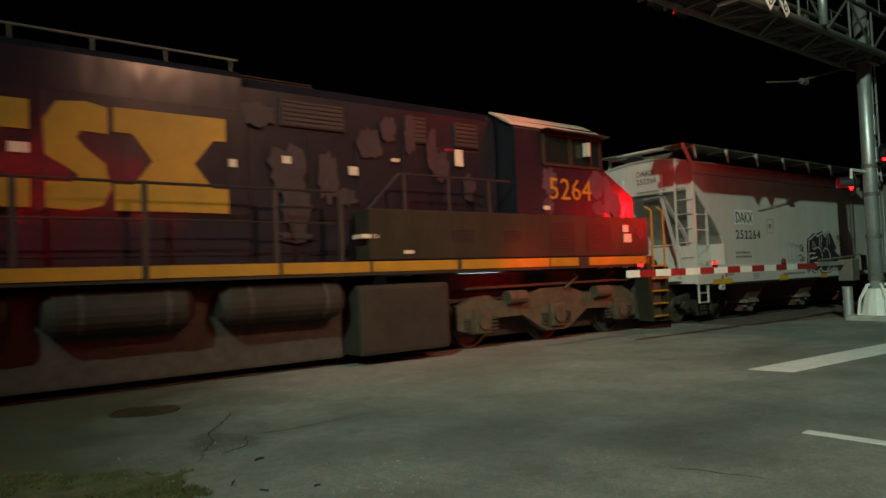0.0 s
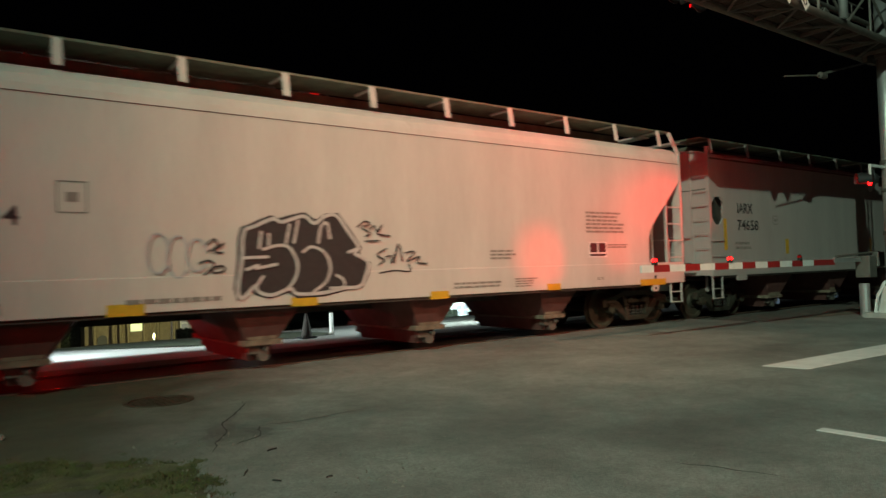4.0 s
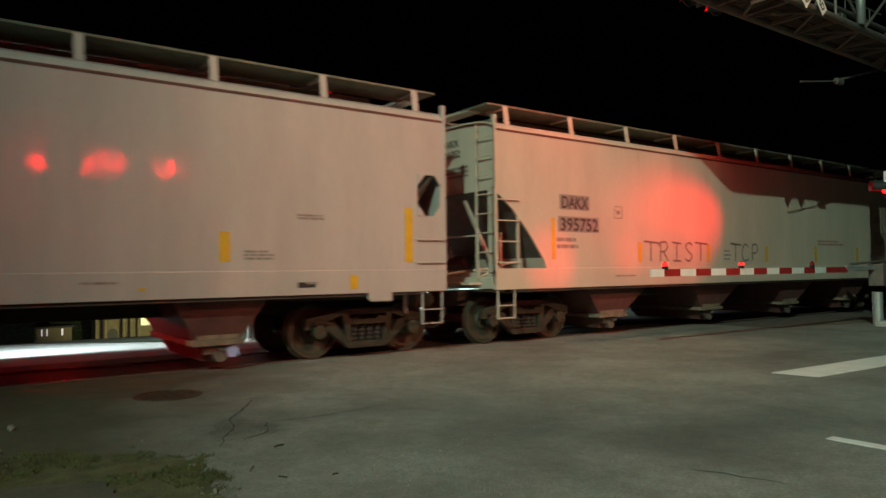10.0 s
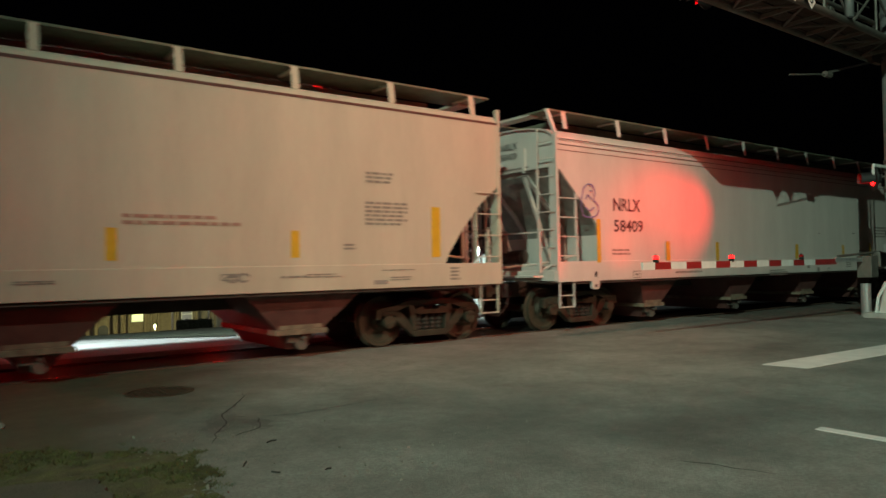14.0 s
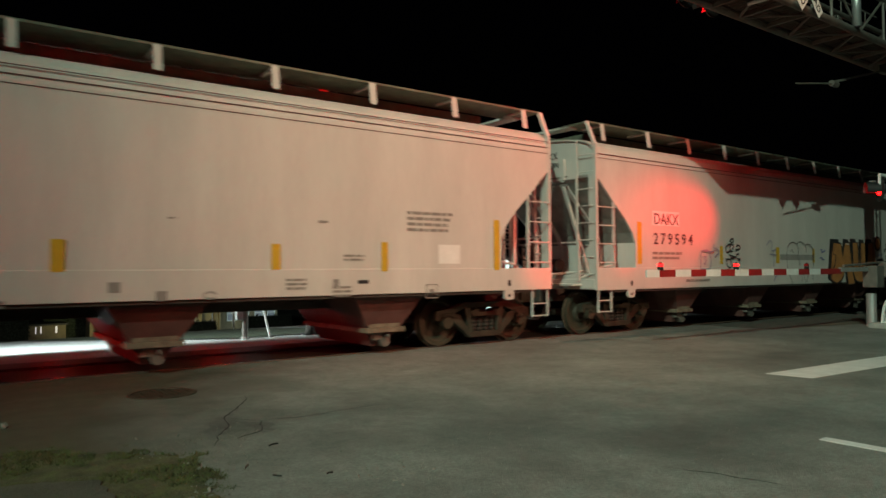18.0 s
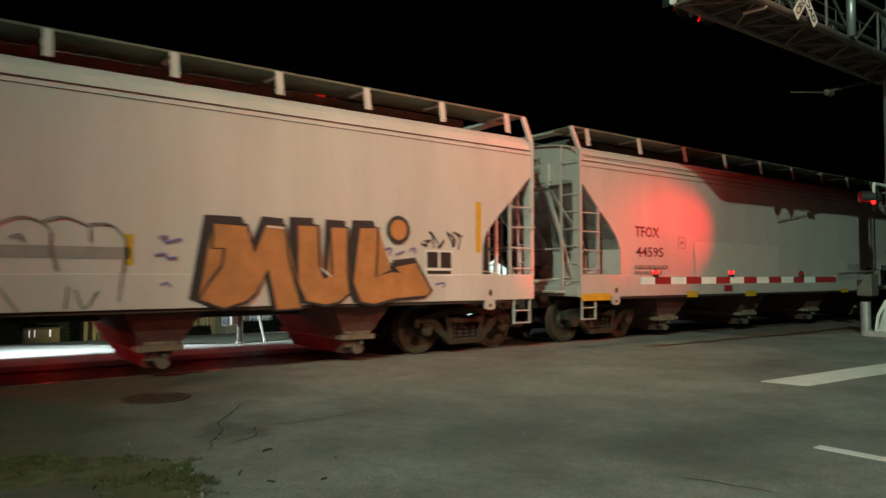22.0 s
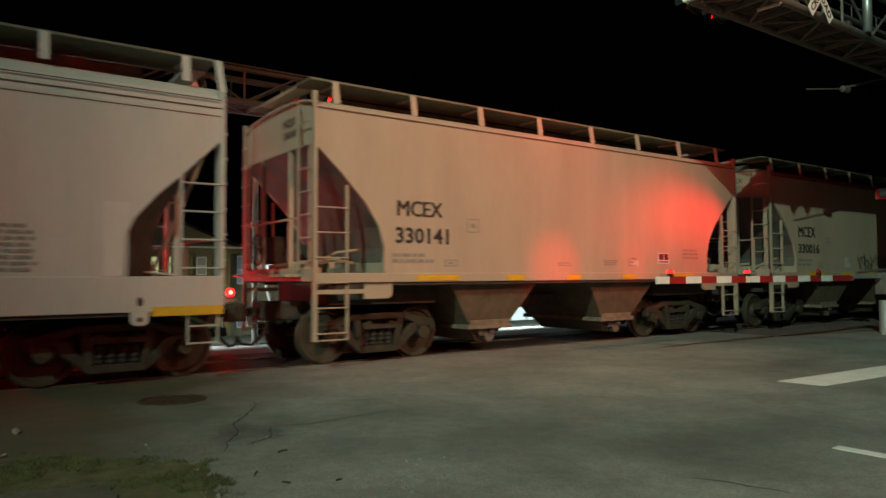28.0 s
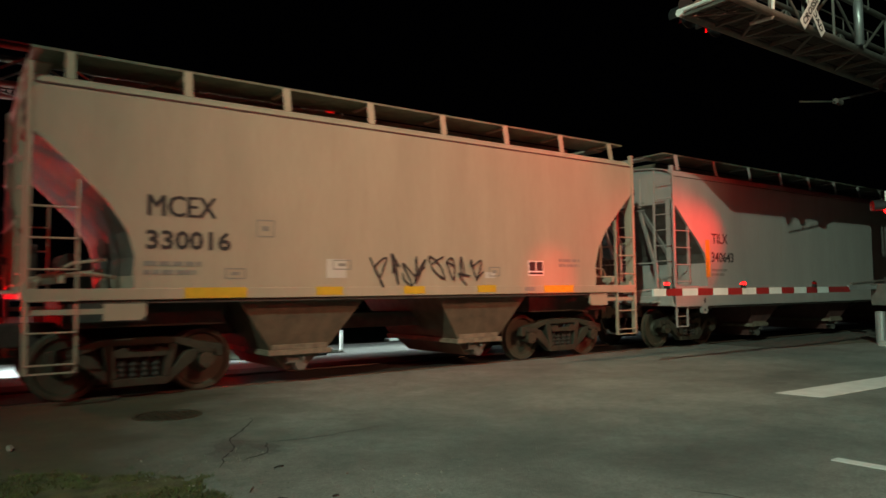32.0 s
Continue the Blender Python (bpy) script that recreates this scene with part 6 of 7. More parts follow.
# deck, stripe and hand rails
lbox("deck", -8.4, 14.0, -1.58, 1.58, 1.52, 1.765, loco_under, 0.01)
for x0, x1 in ((-8.0, -0.2), (-0.1, 2.55), (2.65, 4.55), (4.62, 6.2), (6.26, 8.1), (8.2, 10.55), (10.6, 11.45), (11.8, 13.95)):
    lbox("deck_stripe", x0, x1, -1.60, -1.57, 1.58, 1.755, loco_yellow, label="yellow deck stripe")
bm = B()
path(bm, [(-8, -1.52, 2.92), (5.6, -1.52, 2.92)], 0.022, 6)
path(bm, [(6.2, -1.52, 2.62), (6.9, -1.52, 3.30), (9.6, -1.52, 3.30)], 0.022, 6)
lpart("hand_rail", bm, black_paint)
bm = B()
path(bm, [(-8, -1.52, 2.40), (5.6, -1.52, 2.40)], 0.016, 6)
lpart("lower_rail", bm, black_paint)
for x in (-6, -4, -2, 0.0, 1.05, 2.62, 4.55, 5.7):
    lpart("rail_post", bar(B(), (x, -1.54, 1.6), (x, -1.52, 2.95), 0.03, 0.08), black_paint)
for x in (7.0, 8.0, 9.0):
    lpart("rail_post", bar(B(), (x, -1.54, 2.6), (x, -1.52, 3.3), 0.03, 0.06), black_paint)
lbox("step_box", 6.05, 6.40, -1.60, -1.3, 2.15, 2.22, label_white)
# tanks and gear under the deck
lbox("tank", 6.0, 7.92, -1.55, 1.55, 0.16, 1.36, loco_under, 0.08, "grimy fuel tank")
lbox("equipment_bay", -3.0, 6.0, -1.0, 1.0, 0.12, 1.52, underframe, 0.05)
for x0, x1 in ((1.38, 3.30), (3.70, 5.78), (-1.2, 1.0)):
    bm = B()
    tube(bm, (x0 + 0.12, -1.24, 1.15), (x1 - 0.12, -1.24, 1.15), 0.31, 20)
    tube(bm, (x0, -1.24, 1.15), (x0 + 0.12, -1.24, 1.15), 0.20, 20, 0.31)
    tube(bm, (x1 - 0.12, -1.24, 1.15), (x1, -1.24, 1.15), 0.31, 20, 0.20)
    lpart("air_tank", bm, loco_under, "grimy air reservoir")
    for x in (x0 + 0.4, x1 - 0.4):
        lpart("tank_strap", tube(B(), (x, -1.24, 1.15), (x + 0.06, -1.24, 1.15), 0.325, 20), underframe)


def loco_truck(cx):
    t = new("truck")
    t.parent, t.location = loco, (cx, 0, 0)
    t["label"] = "heavy three-axle truck with cast frame"
    for s in (-1, 1):
        y0, y1 = sorted((s * 1.0, s * 1.16))
        out = [(-2.75, 0.40), (-2.75, 0.85), (-2.3, 1.02), (-1.95, 1.05), (-1.7, 0.92), (-1.1, 0.92), (-0.5, 1.12), (0.4, 1.14), (0.9, 0.98), (1.5, 0.98), (1.8, 1.1), (2.3, 1.08), (2.75, 0.85), (2.75, 0.40), (2.3, 0.30),
               (1.95, 0.34), (1.75, 0.60), (1.0, 0.62), (0.55, 0.34), (0.3, 0.22), (-0.3, 0.22), (-0.55, 0.34), (-1.0, 0.60), (-1.75, 0.58), (-1.95, 0.32), (-2.3, 0.28)]
        part("truck_frame", plate(B(), out, y0, y1), frame_iron, t)
        for x in (-2.15, 0.0, 2.15):
            bm = B()
            box(bm, x - 0.22, x + 0.22, min(s * 1.1, s * 1.24), max(s * 1.1, s * 1.24), 0.30, 0.80, 0.04)
            tube(bm, (x, s * 1.2, 0.53), (x, s * 1.30, 0.53), 0.15, 14)
            part("journal_box", bm, frame_iron, t)
            for dx in (-0.36, 0.36):
                bm = B()
                for k in range(4):
                    tube(bm, (x + dx, s * 1.12, 0.36 + k * 0.07), (x + dx, s * 1.12, 0.40 + k * 0.07), 0.10, 10)
                part("spring", bm, truck_iron, t)
        bm = B()
        tube(bm, (-1.5, s * 1.22, 0.98), (-1.0, s * 1.22, 0.98), 0.14, 12)
        tube(bm, (1.2, s * 1.22, 0.98), (1.7, s * 1.22, 0.98), 0.14, 12)
        path(bm, [(-2.6, s * 1.2, 1.2), (2.5, s * 1.2, 1.22)], 0.03, 6)
        path(bm, [(0.2, s * 1.25, 1.1), (0.6, s * 1.28, 1.35), (0.4, s * 1.28, 1.5)], 0.03, 6)
        part("brake_gear", bm, frame_iron, t)
    for x in (-2.15, 0.0, 2.15):
        w = wheelset(t, x)
        WHEELS.append(w)


loco_truck(11.15)
loco_truck(-5.3)
# motors and sills that fill the space over the trucks
lbox("traction_gear", 7.95, 13.9, -0.64, 0.64, 0.16, 1.50, underframe, 0.05)
lbox("traction_gear", -8.2, -3.05, -0.92, 0.92, 0.42, 1.50, underframe, 0.05)
lbox("far_tank", 0.5, 7.9, 1.05, 1.5, 0.3, 1.5, underframe, 0.05)
# end steps and pilot
bm = B()
box(bm, 14.0, 14.5, -1.5, 1.5, 0.25, 1.5, 0.03)
lpart("pilot", bm, underframe)
steps = new("step_well")
steps.parent = loco
for k in range(5):
    part("step", box(B(), 14.02, 14.62, -1.62, -1.25, 0.30 + k * 0.30, 0.335 + k * 0.30), loco_yellow, steps, "yellow-edged step")
part("step_side", plate(B(), [(14.0, 0.2), (14.06, 0.2), (14.06, 1.76), (13.8, 1.76)], -1.6, -1.2), loco_grey, steps)
part("step_side", plate(B(), [(14.62, 0.2), (14.68, 0.2), (14.68, 1.5), (14.62, 1.5)], -1.6, -1.2), loco_grey, steps)
for x in (14.15, 14.62):
    lpart("grab_post", path(B(), [(x, -1.56, 1.2), (x, -1.56, 2.85), (x - 0.1, -1.45, 2.95)], 0.03, 6), loco_yellow, "yellow grab post")
for y in (-1.0, 0.2, 1.0):
    lpart("grab_post", path(B(), [(14.62, y, 1.5), (14.62, y, 2.75)], 0.025, 6), loco_yellow, "yellow grab post")
lpart("end_rail", path(B(), [(14.62, -1.0, 2.7), (14.62, 1.0, 2.7)], 0.025, 6), loco_yellow)
bm = B()
box(bm, 14.5, 15.1, -0.08, 0.08, 0.80, 0.96, 0.02)
box(bm, 15.0, 15.25, -0.15, 0.13, 0.72, 1.02, 0.04)
lpart("coupler", bm, truck_iron)

# ---- crossing signals ----
def flasher(parent, x, y, z, face, lit=True, name="flasher", glow=None):
    """Round signal lamp: black backing disc, hood and red lens; face is +1 or -1 along y, or a turn in degrees."""
    f = new(name)
    f.parent = parent
    f.matrix_basis = pose(x, y, z, 0, 0, 0 if face > 0 else 180)
    f["label"] = "round red crossing flasher with black backing disc"
    bm = tube(B(), (0, -0.02, 0), (0, 0.0, 0), 0.30, 28)
    part("backing_disc", bm, black_paint, f)
    bm = tube(B(), (0, -0.16, 0), (0, -0.02, 0), 0.10, 14, 0.16)
    part("lamp_housing", bm, black_paint, f)
    bm = B()
    rings = []
    for y0 in (0.0, 0.30):
        rings.append([(0.17 * math.cos(a), y0, 0.17 * math.sin(a)) for a in [radians(-30 + 240 * i / 16) for i in range(17)]])
    loft(bm, rings)
    hood = part("hood", bm, black_paint, f)
    sol = hood.modifiers.new("thickness", "SOLIDIFY")
    sol.thickness = 0.008
    bm = tube(B(), (0, 0.0, 0), (0, 0.015, 0), 0.15, 24)
    part("lens", bm, (glow or red_glow) if lit else red_lens_dark, f, "glowing red lens" if lit else "dark red lens")
    return f


def truss_gantry(x0, x1, yf, yr, zb, height, mast_x, rail=1.0, bays=7, far=False):
    """Cantilever arm with a walkway floor, a lattice front and back, on a round mast."""
    ym = (yf + yr) / 2
    # the far arm takes the steel with shade in its colour
    steel = shaded_steel if far else dull_steel
    g = thing("signal_gantry", "galvanized cantilever signal gantry over the far lanes" if far else "galvanized cantilever signal gantry with walkway over the road", "signal gantry", (0, 0, 0), group="crossing signal gantries")
    step = (x1 - x0) / bays
    for y in (yf, yr):
        bm = tube(B(), (x0, y, zb + 0.06), (x1, y, zb + 0.06), 0.075, 12)
        part("bottom_chord", bm, steel, g)
        bm = tube(B(), (x0 + step, y, zb + height), (x1, y, zb + height), 0.06, 12)
        part("top_chord", bm, steel, g)
        for i in range(bays + 1):
            x = x0 + i * step
            if i:
                part("truss_post", tube(B(), (x, y, zb + 0.06), (x, y, zb + height), 0.03, 8), steel, g)
            if i < bays:
                a, b = (zb + 0.06, zb + height) if i % 2 == 0 else (zb + height, zb + 0.06)
                if i or a < b:
                    part("diagonal", tube(B(), (x, y, a), (x + step, y, b), 0.028, 8), steel, g)
    n = bays + 2
    for i in range(n + 1):
        x = x0 + i * (x1 - x0) / n
        part("floor_beam", bar(B(), (x, yf, zb + 0.05), (x, yr, zb + 0.05), 0.06, 0.08), steel, g)
    for i in range(n):
        x = x0 + i * (x1 - x0) / n
        w = (x1 - x0) / n
        a, b = (yf, yr) if i % 2 else (yr, yf)
        part("floor_lacing", bar(B(), (x, a, zb + 0.02), (x + w, b, zb + 0.02), 0.05, 0.03), steel, g)
    # walkway plank between the chords
    bm = B()
    k = int((x1 - x0) / 0.12)
    for i in range(k):
        x = x0 + i * 0.12
        box(bm, x, x + 0.085, yf + 0.10, yr - 0.10, zb + 0.10, zb + 0.14)
    for y in (yf + 0.1, ym, yr - 0.1):
        box(bm, x0, x1, y - 0.015, y + 0.015, zb + 0.075, zb + 0.10)
    part("walkway_grating", bm, underframe, g)
    # mast
    bm = tube(B(), (mast_x, ym, -0.05), (mast_x, ym, zb + height + 0.6), 0.165, 24, 0.15)
    part("mast", bm, galvanized, g, "round galvanized mast", smooth=True)
    for z in (0.95, 2.0, 3.05, 3.75, zb - 0.02):
        part("mast_band", tube(B(), (mast_x, ym, z), (mast_x, ym, z + 0.09), 0.185, 24), steel, g)
    for dy in (-0.28, 0.28):
        part("mast_bracket", box(B(), mast_x - 0.35, mast_x + 0.22, ym + dy - 0.05, ym + dy + 0.05, zb - 0.12, zb + 0.12), steel, g)
    return g, ym


# concrete footing and gantry over the near lane
FX, FYF, FYR, FZ, MX = 10.95, 6.55, 7.52, 6.42, 19.04
gantry, GY = truss_gantry(FX, 19.6, FYF, FYR, FZ, 1.05, MX)
part("footing", box(B(), MX - 0.55, MX + 0.55, GY - 0.55, GY + 0.55, -0.12, 0.10, 0.03), concrete, gantry, "concrete footing")
bm = B()
for i in range(4):
    a = radians(45 + 90 * i)
    plate_pts = [(0.16, 0.10), (0.46, 0.10), (0.40, 0.5), (0.22, 0.85), (0.16, 0.85)]
    for (r0, z0), (r1, z1) in zip(plate_pts, plate_pts[1:]):
        bar(bm, (MX + r0 * math.cos(a), GY + r0 * math.sin(a), z0), (MX + r1 * math.cos(a), GY + r1 * math.sin(a), z1), 0.05, 0.06)
tube(bm, (MX, GY, 0.10), (MX, GY, 0.75), 0.40, 12, 0.24)
part("base_cover", bm, white_paint, gantry, "pale tapered mast base cover")
# pale maintenance rail at the outer end
bm = B()
path(bm, [(FX - 0.05, FYR + 0.02, FZ + 0.12), (FX - 0.05, FYF - 0.1, FZ + 0.12)], 0.045, 8)
path(bm, [(FX - 0.05, FYF - 0.1, FZ + 0.12), (FX - 0.05, FYF - 0.1, FZ + 1.1)], 0.03, 8)
path(bm, [(FX - 0.05, FYF + 0.5, FZ + 0.12), (FX - 0.05, FYF + 0.5, FZ + 1.1)], 0.03, 8)
path(bm, [(FX - 0.05, FYF - 0.1, FZ + 1.1), (FX - 0.05, FYR, FZ + 1.1)], 0.03, 8)
tube(bm, (FX - 0.10, FYR + 0.02, FZ + 0.08), (FX + 0.02, FYR + 0.02, FZ + 0.08), 0.07, 12)
part("end_rail", bm, white_paint, gantry, "pale painted end rail")
bm = B()
path(bm, [(12.22, 6.95, FZ - 0.02), (12.26, 6.55, FZ - 0.02), (12.26, 6.50, FZ + 0.5), (12.26, 6.50, FZ + 1.0)], 0.035, 8)
part("gate_bracket", bm, white_paint, gantry, "pale swing bracket")
path_rail = B()
for y in (FYF - 0.06, FYR + 0.06):
    path(path_rail, [(FX + 1.2, y, FZ + 1.45), (19.4, y, FZ + 1.45)], 0.02, 6)
    for i in range(7):
        x = FX + 1.3 + i * 1.3
        path(path_rail, [(x, y, FZ + 1.0), (x, y, FZ + 1.45)], 0.016, 6)
part("guard_rail", path_rail, dull_steel, gantry)
part("support_post", tube(B(), (15.55, FYF - 0.10, FZ + 0.1), (15.55, FYF - 0.10, FZ + 1.2), 0.09, 16), galvanized, gantry, "bright round post on the arm", smooth=True)
# bracket rod low on the mast
bm = B()
bar(bm, (MX - 0.1, GY + 0.1, 6.34), (16.35, 7.30, 5.66), 0.05, 0.05)
tube(bm, (16.50, 7.30, 5.62), (16.25, 7.30, 5.62), 0.07, 8)
tube(bm, (16.3, 7.30, 5.62), (14.65, 7.30, 5.36), 0.016, 6)
part("bracket_arm", bm, dull_steel, gantry)
# flashers over the lane: one pair faces the road, one pair the track
for x, y, face, lit in ((11.35, FYR + 0.18, 1, True), (12.2, FYR + 0.18, 1, True)):
    flasher(gantry, x, y, FZ - 0.05 if face < 0 else FZ + 0.25, face, lit)
# flashers on the mast
bm = B()
bar(bm, (MX - 0.95, GY + 0.05, 3.66), (MX + 0.75, GY + 0.05, 3.66), 0.06, 0.06)
bar(bm, (MX - 0.95, GY + 0.05, 3.66), (MX - 0.95, GY + 0.05, 3.38), 0.05, 0.05)
part("lamp_crossarm", bm, white_paint, gantry)
fl = flasher(gantry, MX - 0.85, GY + 0.10, 3.33, 1, True)
fl.matrix_basis = pose(MX - 0.85, GY + 0.10, 3.33, 0, 0, 40)
flasher(gantry, MX + 0.55, GY + 0.10, 3.33, 1, False)
flasher(gantry, MX + 0.55, GY - 0.15, 4.1, -1, True)
bm = B()
box(bm, MX + 0.22, MX + 0.42, GY - 0.1, GY + 0.1, 4.6, 5.1, 0.02)
box(bm, MX + 0.22, MX + 0.38, GY - 0.1, GY + 0.1, 3.9, 4.3, 0.02)
part("junction_box", bm, galvanized, gantry)
bm = B()
for x in (MX + 0.48, MX + 0.72):
    bar(bm, (x, GY, 1.2), (x, GY, 7.6), 0.04, 0.03)
for i in range(18):
    bar(bm, (MX + 0.48, GY, 1.5 + i * 0.33), (MX + 0.72, GY, 1.5 + i * 0.33), 0.02, 0.02)
part("mast_ladder", bm, galvanized, gantry)


def crossbuck(parent, x, y, z):
    c = new("crossbuck_sign")
    c.parent = parent
    c.matrix_basis = pose(x, y, z)
    c["label"] = "white crossbuck sign with black letters"
    for ang, text in ((48, "CROSSING"), (-48, "RAIL ROAD")):
        m = pose(0, 0, 0, 0, -ang, 0)
        bm = box(B(), -0.62, 0.62, -0.008 if ang > 0 else 0.004, 0.0 if ang > 0 else 0.012, -0.115, 0.115)
        b = part("blade", bm, white_paint, c)
        b.matrix_basis = m
        t = lettering("sign_letters", text, 0.19, black_paint, c, 0, 0, 0, bold=0.004)
        w = max(v.co.x for v in t.data.vertices)
        t.matrix_basis = m @ pose(-0.56, -0.013 if ang > 0 else -0.001, -0.065, 90) @ Matrix.Diagonal((1.12 / w, 1, 1, 1))
        if ang < 0:
            t.matrix_basis = m @ pose(-0.56, 0.002, -0.065, 90) @ Matrix.Diagonal((1.12 / w, 1, 1, 1))
    return c


crossbuck(gantry, 13.45, FYF - 0.16, FZ + 0.42)

# gate across the lane, lowered
gate = thing("crossing_gate", "lowered crossing gate arm with red and white bands", "crossing gate", (0, 0, 0))
GA = 7.72
bm = B()
box(bm, MX - 0.12, MX + 0.30, GA - 0.20, GA + 0.15, 0.95, 1.50, 0.03)
part("gate_machine", bm, dull_steel, gate)
part("gate_stand", tube(B(), (MX, GA, -0.08), (MX, GA, 0.8), 0.12, 14), galvanized, gate)
part("arm_tube", box(B(), 17.4, MX - 0.2, GA - 0.03, GA + 0.03, 1.36, 1.46), galvanized, gate)
bm = B()
tube(bm, (17.8, GA + 0.1, 1.50), (MX + 1.2, GA + 0.1, 1.60), 0.03, 8)
box(bm, MX + 0.8, MX + 1.2, GA - 0.05, GA + 0.15, 1.2, 1.6, 0.04)
part("counterweight", bm, dull_steel, gate)
edges = [10.10, 10.45, 10.92, 11.40, 11.88, 12.38, 12.87, 13.38, 13.87, 14.36, 14.87, 15.40, 15.88, 16.40, 17.45]
for i, (a, b) in enumerate(zip(edges, edges[1:])):
    z = 1.37
    part("arm_band", box(B(), a, b - 0.002, GA - 0.02, GA + 0.02, z - 0.065, z + 0.065), red_paint if i % 2 else white_paint, gate, "red reflective band" if i % 2 else "white reflective band")
for x in (10.50, 12.95, 15.79):
    l = new("gate_lamp")
    l.parent, l.location = gate, (x, GA, 1.50)
    part("lamp_base", box(B(), -0.035, 0.035, -0.04, 0.04, -0.07, -0.008), black_paint, l)
    part("lens", tube(B(), (0, -0.045, 0.02), (0, 0.045, 0.02), 0.026, 14), red_glow if x < 15 else red_lens_dark, l, "glowing red lens" if x < 15 else "dark red lens")
    part("lamp_cap", tube(B(), (0, -0.02, 0.058), (0, 0.02, 0.058), 0.016, 8), black_paint, l)

# gantry across the far lanes beyond the track
far_gantry, FGY = truss_gantry(-8.0, 8.55, 16.4, 17.4, 5.68, 0.85, -8.0, bays=12, far=True)
bm = B()
for y in (16.36, 17.44):
    path(bm, [(-7.8, y, 6.62), (8.5, y, 6.62)], 0.022, 6)
    for i in range(13):
        x = -7.6 + i * 1.34
        path(bm, [(x, y, 6.4), (x, y, 6.62)], 0.018, 6)
part("guard_rail", bm, shaded_steel, far_gantry)
for x, lit in ((7.9, True), (7.0, False), (4.5, False)):
    flasher(far_gantry, x, 16.12, 5.93, -1, lit)
flasher(far_gantry, -8.5, FGY - 0.2, 3.3, -1, True)
far_gate = thing("crossing_gate", "lowered gate beyond the track with a glowing red lamp", "crossing gate", (0, 0, 0))
part("gate_stand", tube(B(), (-8.0, 16.2, -0.1), (-8.0, 16.2, 1.5), 0.14, 14), galvanized, far_gate)
for i in range(27):
    part("arm_band", box(B(), -8 + i * 0.5, -7.502 + i * 0.5, 16.18, 16.22, 0.90, 1.02), red_paint if i % 2 else white_paint, far_gate)
for x in (2.05, 5.4):
    l = new("gate_lamp")
    l.parent, l.location = far_gate, (x, 16.2, 1.10)
    part("lens", tube(B(), (0, -0.05, 0.02), (0, 0.05, 0.02), 0.10, 18), red_glow, l, "glowing red lens")
    part("bulb", tube(B(), (0, -0.065, 0.02), (0, -0.051, 0.02), 0.045, 14), bulb_glow, l, "hot lamp centre")
    part("lamp_base", box(B(), -0.05, 0.05, -0.05, 0.05, -0.09, -0.05), black_paint, l)
# light mast that lights the crossing
sl = thing("light_mast", "tall grey light mast behind the crossing", "light mast", (0, 0, 0))
part("pole", tube(B(), (-22.9, -15.3, -0.13), (-22.9, -15.3, 25.1), 0.30, 14, 0.14), galvanized, sl)
part("lamp_head", box(B(), -23.0, -22.1, -15.4, -14.5, 25.15, 25.4, 0.04), dull_steel, sl)
# signal mast on the near side of the road, behind the camera
nm = thing("signal_mast", "near-side signal mast with a row of red flashers", "signal mast", (0, 0, 0))
part("mast", tube(B(), (4.4, -3.2, -0.1), (4.4, -3.2, 5.6), 0.10, 16), galvanized, nm)
part("crossarm", bar(B(), (-1.4, -3.15, 4.8), (6.0, -3.15, 4.8), 0.06, 0.06), galvanized, nm)
for x in (-1.2, 0.5, 2.15, 3.9, 5.9):
    flasher(nm, x, -3.0, 4.8, 1, True, glow=hot_red_glow)
nm = thing("signal_mast", "slim trackside signal mast with red flashers and a crossarm", "signal mast", (-9.0, 8.2, 0))
part("mast", tube(B(), (0, 0, -0.15), (0, 0, 4.6), 0.07, 14), galvanized, nm)
part("crossarm", bar(B(), (0.05, -0.6, 2.9), (0.05, 0.6, 2.9), 0.05, 0.05), galvanized, nm)
for y in (-0.55, 0.55):
    fl = flasher(nm, 0.10, y, 2.9, 1, y > 0)
    fl.matrix_basis = pose(0.10, y, 2.9, 0, 0, -90)
part("base", box(B(), -0.2, 0.2, -0.2, 0.2, -0.15, 0.06, 0.02), concrete, nm)
st = thing("street_lamp", "tall sodium street lamp beside the road", "street lamp", (9.0, -12.6, 0))
part("pole", tube(B(), (0, 0, -0.1), (0, 0, 14.2), 0.14, 14, 0.08), galvanized, st)
part("lamp_head", box(B(), -0.2, 0.2, 0.1, 0.9, 14.12, 14.3, 0.03), dull_steel, st)

# ---- beyond the track ----
siding = material("white_siding", (0.62, 0.66, 0.63), 0.7, vary=0.06, scale=3)
stucco = material("tan_stucco", (0.20, 0.16, 0.10), 0.85, vary=0.12, scale=3)
hedge_mat = material("hedge_leaves", (0.018, 0.03, 0.012), 0.8, vary=0.3, scale=8)
hedge_core = material("hedge_core", (0.012, 0.018, 0.008), 0.95, vary=0.3, scale=9)
bark = material("bark", (0.07, 0.055, 0.04), 0.9, vary=0.2, scale=8)
lit_pane = material("lit_window", (0.75, 0.85, 0.42), 0.4, vary=0.0, emit=0.9)
white_glow = material("white_lit_window", (0.9, 0.85, 0.9), 0.4, vary=0.0, emit=0.45)
dim_pane = material("dim_window", (0.30, 0.30, 0.36), 0.2, vary=0.0, emit=0.05)
red_sign = material("red_sign", (0.6, 0.05, 0.05), 0.5, vary=0.0, emit=0.4)
yard = material("yard_grass", (0.045, 0.06, 0.025), 0.95, vary=0.3, scale=3, bump=0.6)

